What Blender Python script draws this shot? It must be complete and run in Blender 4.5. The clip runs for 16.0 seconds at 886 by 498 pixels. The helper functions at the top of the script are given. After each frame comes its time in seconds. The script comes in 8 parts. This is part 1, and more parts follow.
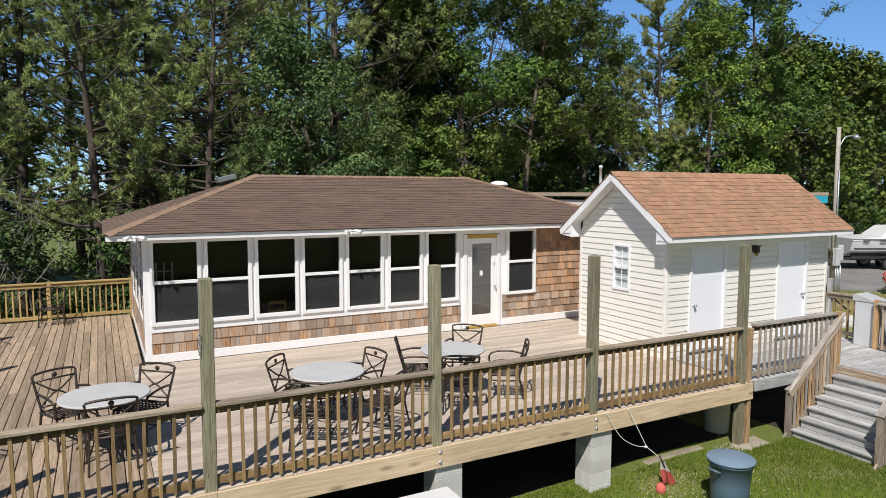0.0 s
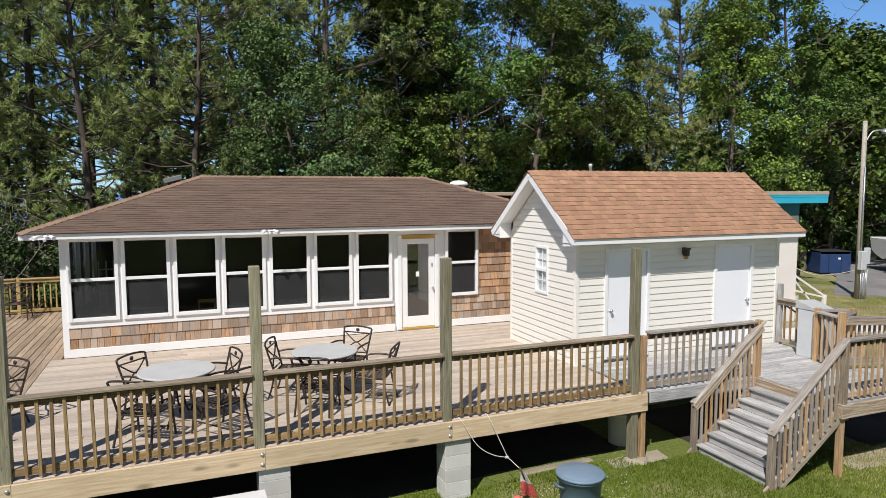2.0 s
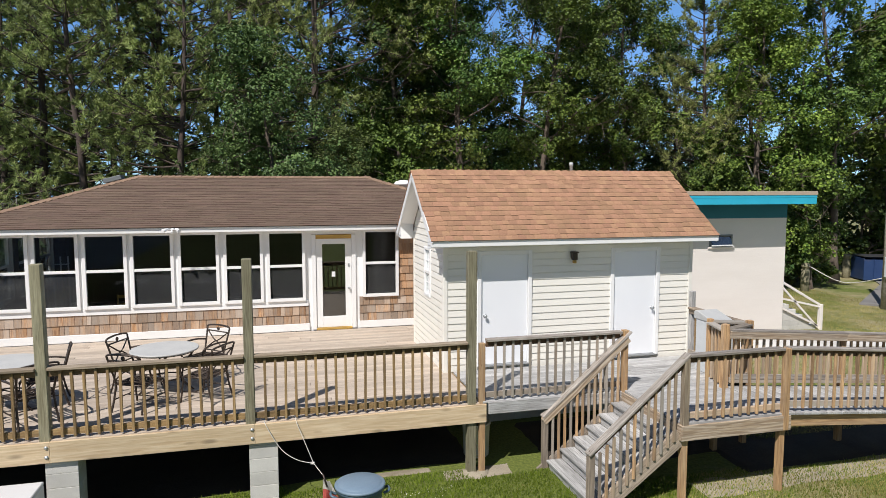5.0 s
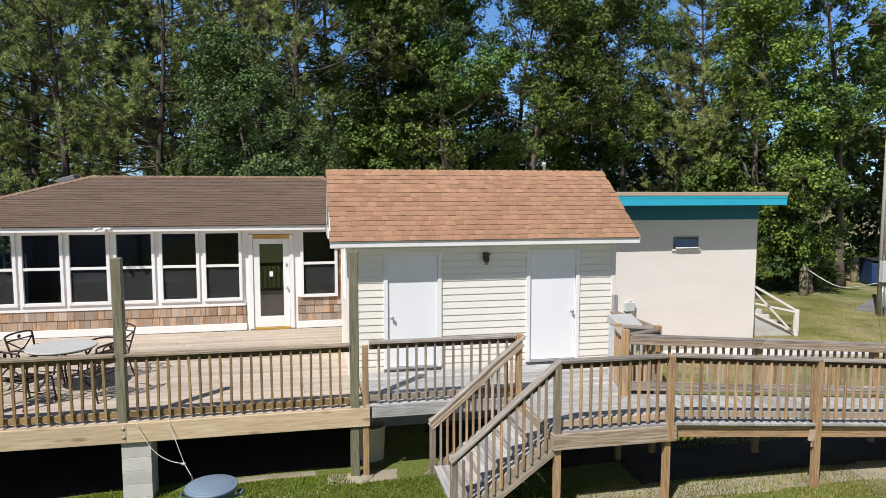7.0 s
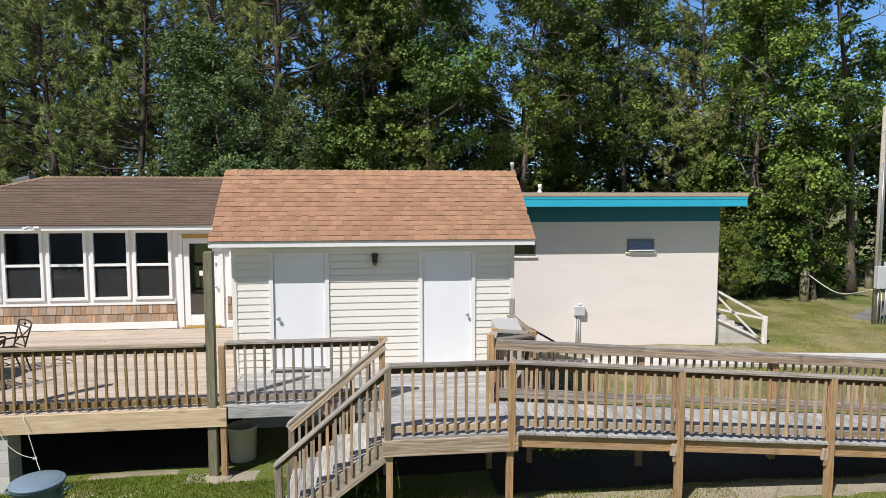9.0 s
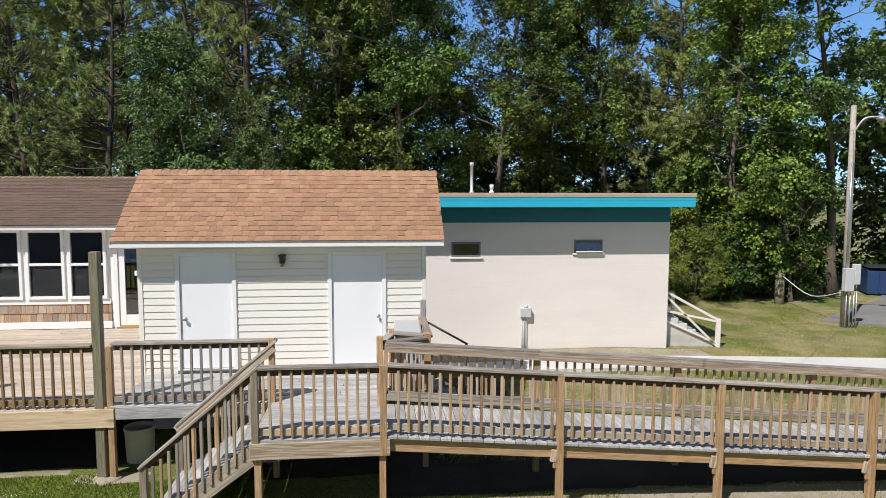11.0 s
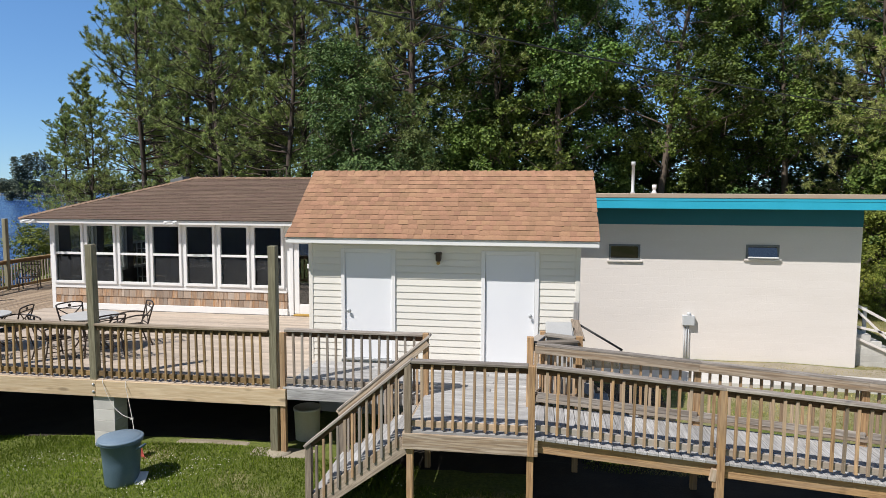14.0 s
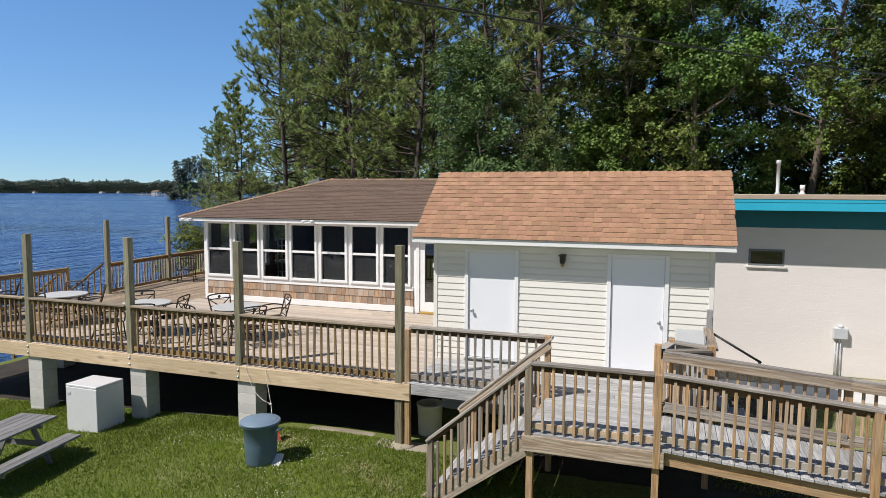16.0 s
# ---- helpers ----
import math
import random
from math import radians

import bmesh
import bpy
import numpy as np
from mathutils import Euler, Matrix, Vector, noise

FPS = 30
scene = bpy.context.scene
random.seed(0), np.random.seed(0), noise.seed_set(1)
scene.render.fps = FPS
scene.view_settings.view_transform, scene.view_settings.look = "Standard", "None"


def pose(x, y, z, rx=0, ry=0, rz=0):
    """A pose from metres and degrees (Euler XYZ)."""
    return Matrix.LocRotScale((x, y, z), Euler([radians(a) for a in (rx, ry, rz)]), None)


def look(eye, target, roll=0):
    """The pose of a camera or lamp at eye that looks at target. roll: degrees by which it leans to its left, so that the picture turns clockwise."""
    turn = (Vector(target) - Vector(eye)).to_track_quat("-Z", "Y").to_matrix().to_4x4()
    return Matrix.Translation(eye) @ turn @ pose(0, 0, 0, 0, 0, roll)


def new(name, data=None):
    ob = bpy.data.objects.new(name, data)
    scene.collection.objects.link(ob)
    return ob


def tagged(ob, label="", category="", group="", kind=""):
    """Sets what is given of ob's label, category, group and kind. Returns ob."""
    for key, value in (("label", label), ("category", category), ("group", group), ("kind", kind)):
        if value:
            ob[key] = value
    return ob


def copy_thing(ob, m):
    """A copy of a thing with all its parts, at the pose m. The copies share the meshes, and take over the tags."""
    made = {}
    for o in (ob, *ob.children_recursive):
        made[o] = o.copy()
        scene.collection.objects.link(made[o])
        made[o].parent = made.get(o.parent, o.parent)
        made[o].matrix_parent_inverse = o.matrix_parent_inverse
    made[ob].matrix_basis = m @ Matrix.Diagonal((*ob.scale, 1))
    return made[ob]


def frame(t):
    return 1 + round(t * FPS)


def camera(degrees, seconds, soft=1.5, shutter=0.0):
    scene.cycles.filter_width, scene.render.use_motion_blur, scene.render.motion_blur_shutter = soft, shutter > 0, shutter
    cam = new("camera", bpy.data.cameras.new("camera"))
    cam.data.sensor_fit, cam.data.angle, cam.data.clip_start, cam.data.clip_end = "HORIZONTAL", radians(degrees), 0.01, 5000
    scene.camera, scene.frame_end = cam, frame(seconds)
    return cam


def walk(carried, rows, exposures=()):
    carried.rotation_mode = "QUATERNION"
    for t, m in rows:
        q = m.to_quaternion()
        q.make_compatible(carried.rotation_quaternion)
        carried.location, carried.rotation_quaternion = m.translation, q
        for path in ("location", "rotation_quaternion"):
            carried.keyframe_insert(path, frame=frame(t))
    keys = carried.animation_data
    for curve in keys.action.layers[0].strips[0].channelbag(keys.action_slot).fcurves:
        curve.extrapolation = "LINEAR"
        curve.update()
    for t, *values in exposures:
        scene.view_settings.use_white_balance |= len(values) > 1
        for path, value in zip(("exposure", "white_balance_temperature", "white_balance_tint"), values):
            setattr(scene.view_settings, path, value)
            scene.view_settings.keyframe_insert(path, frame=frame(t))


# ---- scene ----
cam = camera(68.4, 16.0, 0.85)
# seconds, x, y, z, pitch, roll, yaw
PATH = [
    (0, -0.422, -0.575, 4.171, -4.95, 0.01, -27.79),
    (0.5, 0.248, -0.876, 4.173, -4.96, 0.05, -26.03),
    (1, 0.974, -1.172, 4.175, -4.96, 0.09, -24.56),
    (1.5, 1.730, -1.458, 4.177, -4.97, 0.14, -23.32),
    (2, 2.510, -1.729, 4.181, -5.00, 0.14, -21.85),
    (2.5, 3.303, -1.972, 4.185, -5.02, 0.14, -20.19),
    (3, 4.062, -2.186, 4.190, -5.05, 0.14, -18.58),
    (3.5, 4.722, -2.379, 4.194, -5.07, 0.14, -17.35),
    (6, 7.447, -2.865, 4.179, -5.02, 0.04, -13.31),
    (6.5, 8.051, -2.961, 4.176, -5.01, 0.03, -12.72),
    (7, 8.693, -3.050, 4.173, -5.00, 0.02, -11.29),
    (7.5, 9.367, -3.137, 4.172, -4.98, 0.01, -9.79),
    (8, 10.082, -3.216, 4.170, -4.97, -0.01, -8.55),
    (8.5, 10.827, -3.279, 4.168, -4.96, -0.02, -7.51),
    (9, 11.620, -3.329, 4.166, -4.94, -0.03, -6.87),
    (11.5, 13.616, -3.397, 4.162, -4.90, -0.12, -4.54),
    (12, 13.600, -3.395, 4.162, -4.90, -0.14, -2.98),
    (12.5, 13.585, -3.394, 4.161, -4.89, -0.18, -1.61),
    (13, 13.604, -3.403, 4.166, -4.92, -0.21, 0.59),
    (13.5, 13.612, -3.416, 4.171, -4.95, -0.24, 4.28),
    (14, 13.603, -3.428, 4.176, -4.98, -0.28, 8.25),
    (14.5, 13.599, -3.445, 4.181, -5.01, -0.28, 12.00),
    (15, 13.610, -3.451, 4.184, -5.00, -0.28, 15.49),
    (15.5, 13.618, -3.453, 4.186, -4.99, -0.29, 17.52),
    (16, 13.641, -3.458, 4.189, -4.99, -0.28, 19.26),
]
walk(cam, [(t, pose(x, y, z, 90 + pitch, roll, yaw)) for t, x, y, z, pitch, roll, yaw in PATH],
     [(0, -0.10), (3.5, -0.09), (7, -0.05), (12.5, -0.05), (14.5, -0.09), (16, -0.09)])

# ---- world and light ----
SUN_TO = Vector((-1.33, -1.40, 2.42)).normalized()
world = bpy.data.worlds.new("world")
scene.world = world
world.use_nodes = True
wn = world.node_tree.nodes
wl = world.node_tree.links
sky = wn.new("ShaderNodeTexSky")
sky.sky_type = "NISHITA"
sky.sun_disc = False
sky.sun_elevation = math.asin(SUN_TO.z)
sky.sun_rotation = math.atan2(SUN_TO.x, SUN_TO.y)
sky.air_density = 1.0
sky.altitude = 0
sky.dust_density = 0.1
sky.ozone_density = 1.0
# thin haze only: the whitest band lies below the visible horizon
lift = wn.new("ShaderNodeVectorMath")
lift.inputs[1].default_value = (0, 0, 0.04)
tc = wn.new("ShaderNodeTexCoord")
wl.new(tc.outputs["Generated"], lift.inputs[0])
level = wn.new("ShaderNodeVectorMath")
level.operation = "NORMALIZE"
wl.new(lift.outputs[0], level.inputs[0])
wl.new(level.outputs[0], sky.inputs[0])
clear = wn.new("ShaderNodeMix")
clear.data_type = "RGBA"
clear.blend_type = "MULTIPLY"
clear.inputs[0].default_value = 1.0
toward = wn.new("ShaderNodeVectorMath")
toward.operation = "DOT_PRODUCT"
toward.inputs[1].default_value = Vector((-0.35, -0.90, 0.30)).normalized()
wl.new(tc.outputs["Generated"], toward.inputs[0])
haze = wn.new("ShaderNodeMapRange")
haze.interpolation_type = "SMOOTHSTEP"
haze.inputs["From Min"].default_value = -0.10
haze.inputs["From Max"].default_value = 0.60
wl.new(toward.outputs["Value"], haze.inputs[0])
# blue to the north, white haze over the sunny side
veil = wn.new("ShaderNodeMix")
veil.data_type = "RGBA"
rise = wn.new("ShaderNodeSeparateXYZ")
wl.new(tc.outputs["Generated"], rise.inputs[0])
climb = wn.new("ShaderNodeMapRange")
climb.inputs["From Min"].default_value = 0.0
climb.inputs["From Max"].default_value = 0.32
wl.new(rise.outputs["Z"], climb.inputs[0])
north = wn.new("ShaderNodeMix")
north.data_type = "RGBA"
north.inputs[6].default_value = (1.03, 1.34, 1.75, 1)
north.inputs[7].default_value = (1.04, 1.54, 2.04, 1)
wl.new(climb.outputs[0], north.inputs[0])
high = wn.new("ShaderNodeMapRange")
high.inputs["From Min"].default_value = 0.36
high.inputs["From Max"].default_value = 0.80
wl.new(rise.outputs["Z"], high.inputs[0])
dome = wn.new("ShaderNodeMix")
dome.data_type = "RGBA"
dome.inputs[7].default_value = (0.80, 0.98, 1.15, 1)
wl.new(high.outputs[0], dome.inputs[0])
wl.new(north.outputs[2], dome.inputs[6])
wl.new(dome.outputs[2], veil.inputs[6])
veil.inputs[7].default_value = (0.94, 0.88, 0.82, 1)
wl.new(haze.outputs[0], veil.inputs[0])
wl.new(veil.outputs[2], clear.inputs[7])
wl.new(sky.outputs[0], clear.inputs[6])
wl.new(clear.outputs[2], wn["Background"].inputs[0])
wn["Background"].inputs[1].default_value = 0.080
sun_data = bpy.data.lights.new("sun", "SUN")
sun_data.energy = 5.45
sun_data.angle = radians(0.53)
sun_data.color = (1.0, 0.955, 0.92)
sun = new("sun", sun_data)
sun.matrix_world = look(SUN_TO * 60, (0, 0, 0))


# ---- materials ----
def nodes_of(name):
    m = bpy.data.materials.new(name)
    m.use_nodes = True
    n, l = m.node_tree.nodes, m.node_tree.links
    return m, n, l, n["Principled BSDF"]


def ramp(n, stops):
    r = n.new("ShaderNodeValToRGB")
    e = r.color_ramp.elements
    while len(e) < len(stops):
        e.new(0.5)
    for k, (p, c) in zip(e, stops):
        k.position, k.color = p, (*c, 1)
    return r


def mixrgb(n, l, fac, a, b, how="MIX"):
    m = n.new("ShaderNodeMix")
    m.data_type = "RGBA"
    m.blend_type = how
    for sock, v in ((0, fac), (6, a), (7, b)):
        if hasattr(v, "is_output"):
            l.new(v, m.inputs[sock])
        elif sock == 0:
            m.inputs[0].default_value = v
        else:
            m.inputs[sock].default_value = (*v, 1)
    return m.outputs[2]


def wood(name, light, dark, stain=None, stain_amount=0.5, rough=0.75, grain=(1.2, 22, 22), vary=0.35, bump=0.25, alt=None, alt_most=0.9, rings=0.0, knot=1.0):
    """Weathered timber: grain along the local x axis, tone by piece, stains and knots."""
    m, n, l, p = nodes_of(name)
    co = n.new("ShaderNodeTexCoord")
    oi = n.new("ShaderNodeObjectInfo")
    off = n.new("ShaderNodeVectorMath")
    off.operation = "MULTIPLY_ADD"
    off.inputs[1].default_value = (1, 1, 1)
    sc = n.new("ShaderNodeMath")
    sc.operation = "MULTIPLY"
    sc.inputs[1].default_value = 37.0
    l.new(oi.outputs["Random"], sc.inputs[0])
    l.new(co.outputs["Object"], off.inputs[0])
    l.new(sc.outputs[0], off.inputs[2])
    mp = n.new("ShaderNodeMapping")
    mp.inputs["Scale"].default_value = grain
    l.new(off.outputs[0], mp.inputs[0])
    g = n.new("ShaderNodeTexNoise")
    g.inputs["Scale"].default_value = 3.0
    g.inputs["Detail"].default_value = 6
    g.inputs["Distortion"].default_value = 0.6
    l.new(mp.outputs[0], g.inputs[0])
    r = ramp(n, [(0.36, dark), (0.62, light)])
    l.new(g.outputs[0], r.inputs[0])
    b = n.new("ShaderNodeTexNoise")
    b.inputs["Scale"].default_value = 1.7
    b.inputs["Detail"].default_value = 6
    ms = n.new("ShaderNodeMapping")
    ms.inputs["Scale"].default_value = (0.7, 7.0, 7.0)
    l.new(off.outputs[0], ms.inputs[0])
    l.new(ms.outputs[0], b.inputs[0])
    br = ramp(n, [(0.42, (0, 0, 0)), (0.66, (1, 1, 1))])
    l.new(b.outputs[0], br.inputs[0])
    amount = n.new("ShaderNodeMath")
    amount.operation = "MULTIPLY"
    amount.inputs[1].default_value = stain_amount
    l.new(br.outputs[0], amount.inputs[0])
    c = mixrgb(n, l, amount.outputs[0], r.outputs[0], stain or tuple(0.55 * v for v in dark))
    if rings:
        wv = n.new("ShaderNodeTexWave")
        wv.bands_direction = "Z"
        wv.inputs["Scale"].default_value = 5.0
        wv.inputs["Distortion"].default_value = 13.0
        wv.inputs["Detail"].default_value = 2.5
        wv.inputs["Detail Scale"].default_value = 1.5
        mw = n.new("ShaderNodeMapping")
        mw.inputs["Scale"].default_value = (0.11, 1.0, 1.0)
        l.new(off.outputs[0], mw.inputs[0])
        l.new(mw.outputs[0], wv.inputs[0])
        wr = ramp(n, [(0.15, (1, 1, 1)), (0.55, (0, 0, 0))])
        l.new(wv.outputs["Fac"], wr.inputs[0])
        wa = n.new("ShaderNodeMath")
        wa.operation = "MULTIPLY"
        wa.inputs[1].default_value = rings
        l.new(wr.outputs[0], wa.inputs[0])
        c = mixrgb(n, l, wa.outputs[0], c, tuple(0.62 * v for v in dark))
    if alt:
        wh = n.new("ShaderNodeTexWhiteNoise")
        wh.noise_dimensions = "1D"
        l.new(oi.outputs["Random"], wh.inputs["W"])
        c = mixrgb(n, l, wh.outputs["Value"], c, mixrgb(n, l, alt_most, c, alt))
    tone = n.new("ShaderNodeMapRange")
    tone.inputs["To Min"].default_value = 1 - vary
    tone.inputs["To Max"].default_value = 1 + vary * 0.5
    l.new(oi.outputs["Random"], tone.inputs[0])
    hsv = n.new("ShaderNodeHueSaturation")
    l.new(tone.outputs[0], hsv.inputs["Value"])
    l.new(c, hsv.inputs["Color"])
    # knots
    v = n.new("ShaderNodeTexVoronoi")
    v.inputs["Scale"].default_value = 2.3
    mk = n.new("ShaderNodeMapping")
    mk.inputs["Scale"].default_value = (0.8, 2.5, 2.5)
    l.new(off.outputs[0], mk.inputs[0])
    l.new(mk.outputs[0], v.inputs[0])
    kr = ramp(n, [(0.02 * knot, (1, 1, 1)), (0.055 * knot, (0, 0, 0))])
    l.new(v.outputs[0], kr.inputs[0])
    km = n.new("ShaderNodeMath")
    km.operation = "MULTIPLY"
    km.inputs[1].default_value = 0.7
    l.new(kr.outputs[0], km.inputs[0])
    c2 = mixrgb(n, l, km.outputs[0], hsv.outputs[0], tuple(0.35 * v for v in dark))
    l.new(c2, p.inputs["Base Color"])
    p.inputs["Roughness"].default_value = rough
    bp = n.new("ShaderNodeBump")
    bp.inputs["Strength"].default_value = bump
    bp.inputs["Distance"].default_value = 0.01
    l.new(g.outputs[0], bp.inputs["Height"])
    l.new(bp.outputs[0], p.inputs["Normal"])
    return m


def mottled(name, a, b, scale=4.0, rough=0.6, metal=0.0, bump=0.1, fine=60.0, vary=0.0, dirt=None, dirt_at=(0.55, 0.75), island=False, hue=0.0, stretch=(1, 1, 1)):
    """Two-scale variation for paint, stone, plastic, ground and leaf."""
    m, n, l, p = nodes_of(name)
    co = n.new("ShaderNodeTexCoord")
    oi = n.new("ShaderNodeObjectInfo")
    geo = n.new("ShaderNodeNewGeometry")
    rnd = geo.outputs["Random Per Island"] if island else oi.outputs["Random"]
    mp = n.new("ShaderNodeMapping")
    mp.inputs["Scale"].default_value = stretch
    l.new(co.outputs["Object"], mp.inputs[0])
    t1 = n.new("ShaderNodeTexNoise")
    t1.inputs["Scale"].default_value = scale
    t1.inputs["Detail"].default_value = 5
    l.new(mp.outputs[0], t1.inputs[0])
    t2 = n.new("ShaderNodeTexNoise")
    t2.inputs["Scale"].default_value = fine
    t2.inputs["Detail"].default_value = 3
    l.new(mp.outputs[0], t2.inputs[0])
    add = n.new("ShaderNodeMath")
    add.operation = "MULTIPLY_ADD"
    add.inputs[1].default_value = 0.45
    l.new(t2.outputs[0], add.inputs[0])
    half = n.new("ShaderNodeMath")
    half.operation = "MULTIPLY"
    half.inputs[1].default_value = 0.6
    l.new(t1.outputs[0], half.inputs[0])
    l.new(half.outputs[0], add.inputs[2])
    r = ramp(n, [(0.36, a), (0.66, b)])
    l.new(add.outputs[0], r.inputs[0])
    c = r.outputs[0]
    if dirt:
        t3 = n.new("ShaderNodeTexNoise")
        t3.inputs["Scale"].default_value = scale * 0.45
        t3.inputs["Detail"].default_value = 8
        t3.inputs["Roughness"].default_value = 0.65
        l.new(mp.outputs[0], t3.inputs[0])
        dr = ramp(n, [(dirt_at[0], (0, 0, 0)), (dirt_at[1], (1, 1, 1))])
        l.new(t3.outputs[0], dr.inputs[0])
        c = mixrgb(n, l, dr.outputs[0], c, dirt)
    if vary or hue:
        hsv = n.new("ShaderNodeHueSaturation")
        tone = n.new("ShaderNodeMapRange")
        tone.inputs["To Min"].default_value = 1 - vary
        tone.inputs["To Max"].default_value = 1 + vary
        l.new(rnd, tone.inputs[0])
        l.new(tone.outputs[0], hsv.inputs["Value"])
        if hue:
            wn1 = n.new("ShaderNodeTexWhiteNoise")
            wn1.noise_dimensions = "1D"
            l.new(rnd, wn1.inputs["W"])
            th = n.new("ShaderNodeMapRange")
            th.inputs["To Min"].default_value = 0.5 - hue
            th.inputs["To Max"].default_value = 0.5 + hue
            l.new(wn1.outputs["Value"], th.inputs[0])
            l.new(th.outputs[0], hsv.inputs["Hue"])
        l.new(c, hsv.inputs["Color"])
        c = hsv.outputs[0]
    l.new(c, p.inputs["Base Color"])
    p.inputs["Roughness"].default_value = rough
    p.inputs["Metallic"].default_value = metal
    if bump:
        bp = n.new("ShaderNodeBump")
        bp.inputs["Strength"].default_value = bump
        bp.inputs["Distance"].default_value = 0.01
        l.new(t2.outputs[0], bp.inputs["Height"])
        l.new(bp.outputs[0], p.inputs["Normal"])
    return m


def leafy(name, a, b, vary=0.35, hue=0.02, shine=0.3):
    """Leaves: tone by leaf, some light passes through them."""
    m, n, l, p = nodes_of(name)
    geo = n.new("ShaderNodeNewGeometry")
    oi = n.new("ShaderNodeObjectInfo")
    w = n.new("ShaderNodeTexWhiteNoise")
    w.noise_dimensions = "1D"
    l.new(geo.outputs["Random Per Island"], w.inputs["W"])
    c = mixrgb(n, l, w.outputs["Value"], a, b)
    co = n.new("ShaderNodeTexCoord")
    t = n.new("ShaderNodeTexNoise")
    t.inputs["Scale"].default_value = 0.55
    l.new(co.outputs["Object"], t.inputs[0])
    tone = n.new("ShaderNodeMapRange")
    tone.inputs["From Min"].default_value = 0.3
    tone.inputs["From Max"].default_value = 0.7
    tone.inputs["To Min"].default_value = 1 - vary
    tone.inputs["To Max"].default_value = 1 + vary
    l.new(t.outputs[0], tone.inputs[0])
    hsv = n.new("ShaderNodeHueSaturation")
    l.new(tone.outputs[0], hsv.inputs["Value"])
    th = n.new("ShaderNodeMapRange")
    th.inputs["To Min"].default_value = 0.5 - hue
    th.inputs["To Max"].default_value = 0.5 + hue
    l.new(oi.outputs["Random"], th.inputs[0])
    l.new(th.outputs[0], hsv.inputs["Hue"])
    l.new(c, hsv.inputs["Color"])
    l.new(hsv.outputs[0], p.inputs["Base Color"])
    p.inputs["Roughness"].default_value = 0.5
    p.inputs["Specular IOR Level"].default_value = 0.26
    tr = n.new("ShaderNodeBsdfTranslucent")
    l.new(hsv.outputs[0], tr.inputs[0])
    mx = n.new("ShaderNodeMixShader")
    mx.inputs[0].default_value = shine
    l.new(p.outputs[0], mx.inputs[1])
    l.new(tr.outputs[0], mx.inputs[2])
    l.new(mx.outputs[0], n["Material Output"].inputs[0])
    return m


def glass(name, tint, gloss=1.0, ior=1.5):
    m, n, l, p = nodes_of(name)
    tr = n.new("ShaderNodeBsdfTransparent")
    tr.inputs[0].default_value = (*tint, 1)
    gl = n.new("ShaderNodeBsdfGlossy")
    gl.inputs["Roughness"].default_value = 0.02
    gl.inputs[0].default_value = (gloss, gloss, gloss, 1)
    lw = n.new("ShaderNodeLayerWeight")
    lw.inputs[0].default_value = 0.5
    steep = n.new("ShaderNodeMath")
    steep.operation = "POWER"
    steep.inputs[1].default_value = 5.0
    l.new(lw.outputs["Facing"], steep.inputs[0])
    fr = n.new("ShaderNodeMapRange")
    fr.inputs["To Min"].default_value = ((ior - 1) / (ior + 1)) ** 2
    fr.inputs["To Max"].default_value = 0.95
    l.new(steep.outputs[0], fr.inputs[0])
    mx = n.new("ShaderNodeMixShader")
    l.new(fr.outputs[0], mx.inputs[0])
    l.new(tr.outputs[0], mx.inputs[1])
    l.new(gl.outputs[0], mx.inputs[2])
    l.new(mx.outputs[0], n["Material Output"].inputs[0])
    return m


M_DECK = wood("deck_boards_bleached", (0.57, 0.485, 0.395), (0.44, 0.36, 0.285), (0.35, 0.29, 0.235), 0.4, 0.8, vary=0.2)
M_DECK_W = wood("deck_boards_brown", (0.47, 0.36, 0.25), (0.30, 0.22, 0.15), (0.20, 0.15, 0.10), 0.5, 0.8, vary=0.3)
M_DECK_GREY = wood("deck_boards_grey", (0.54, 0.535, 0.525), (0.30, 0.294, 0.285), (0.21, 0.20, 0.19), 0.42, 0.85, vary=0.25)
M_RAIL = wood("treated_pine", (0.42, 0.28, 0.125), (0.255, 0.16, 0.068), (0.15, 0.10, 0.055), 0.55, 0.7, vary=0.35)
M_RAIL_Y = wood("yellow_pine_rail", (0.54, 0.39, 0.16), (0.37, 0.26, 0.10), (0.28, 0.19, 0.08), 0.5, 0.7, vary=0.25)
M_POST = wood("green_grey_post", (0.35, 0.325, 0.215), (0.185, 0.168, 0.105), (0.17, 0.145, 0.085), 0.5, 0.8, vary=0.25)
M_BEAM = wood("fresh_beam", (0.70, 0.56, 0.375), (0.56, 0.41, 0.245), (0.50, 0.38, 0.235), 0.4, 0.75, grain=(0.8, 12, 12), vary=0.1, rings=0.14, knot=4.5)
M_FASCIA = wood("weathered_fascia", (0.55, 0.465, 0.365), (0.31, 0.225, 0.15), (0.42, 0.29, 0.17), 0.5, 0.85, grain=(0.7, 14, 14), vary=0.15, rings=0.5)
M_CAP_W = wood("silvered_rail_cap", (0.46, 0.42, 0.37), (0.23, 0.195, 0.165), (0.18, 0.145, 0.115), 0.5, 0.85, vary=0.25, rings=0.25)
M_CAP_B = wood("browned_rail_cap", (0.42, 0.345, 0.25), (0.24, 0.18, 0.12), (0.18, 0.14, 0.10), 0.55, 0.8, vary=0.2)
# Sub-rails of the deck: the shade under the cap is in their colour.
M_RAIL_SH = wood("cap_shaded_sub_rail", (0.24, 0.15, 0.075), (0.13, 0.08, 0.04), None, 0.4, 0.8, vary=0.25)
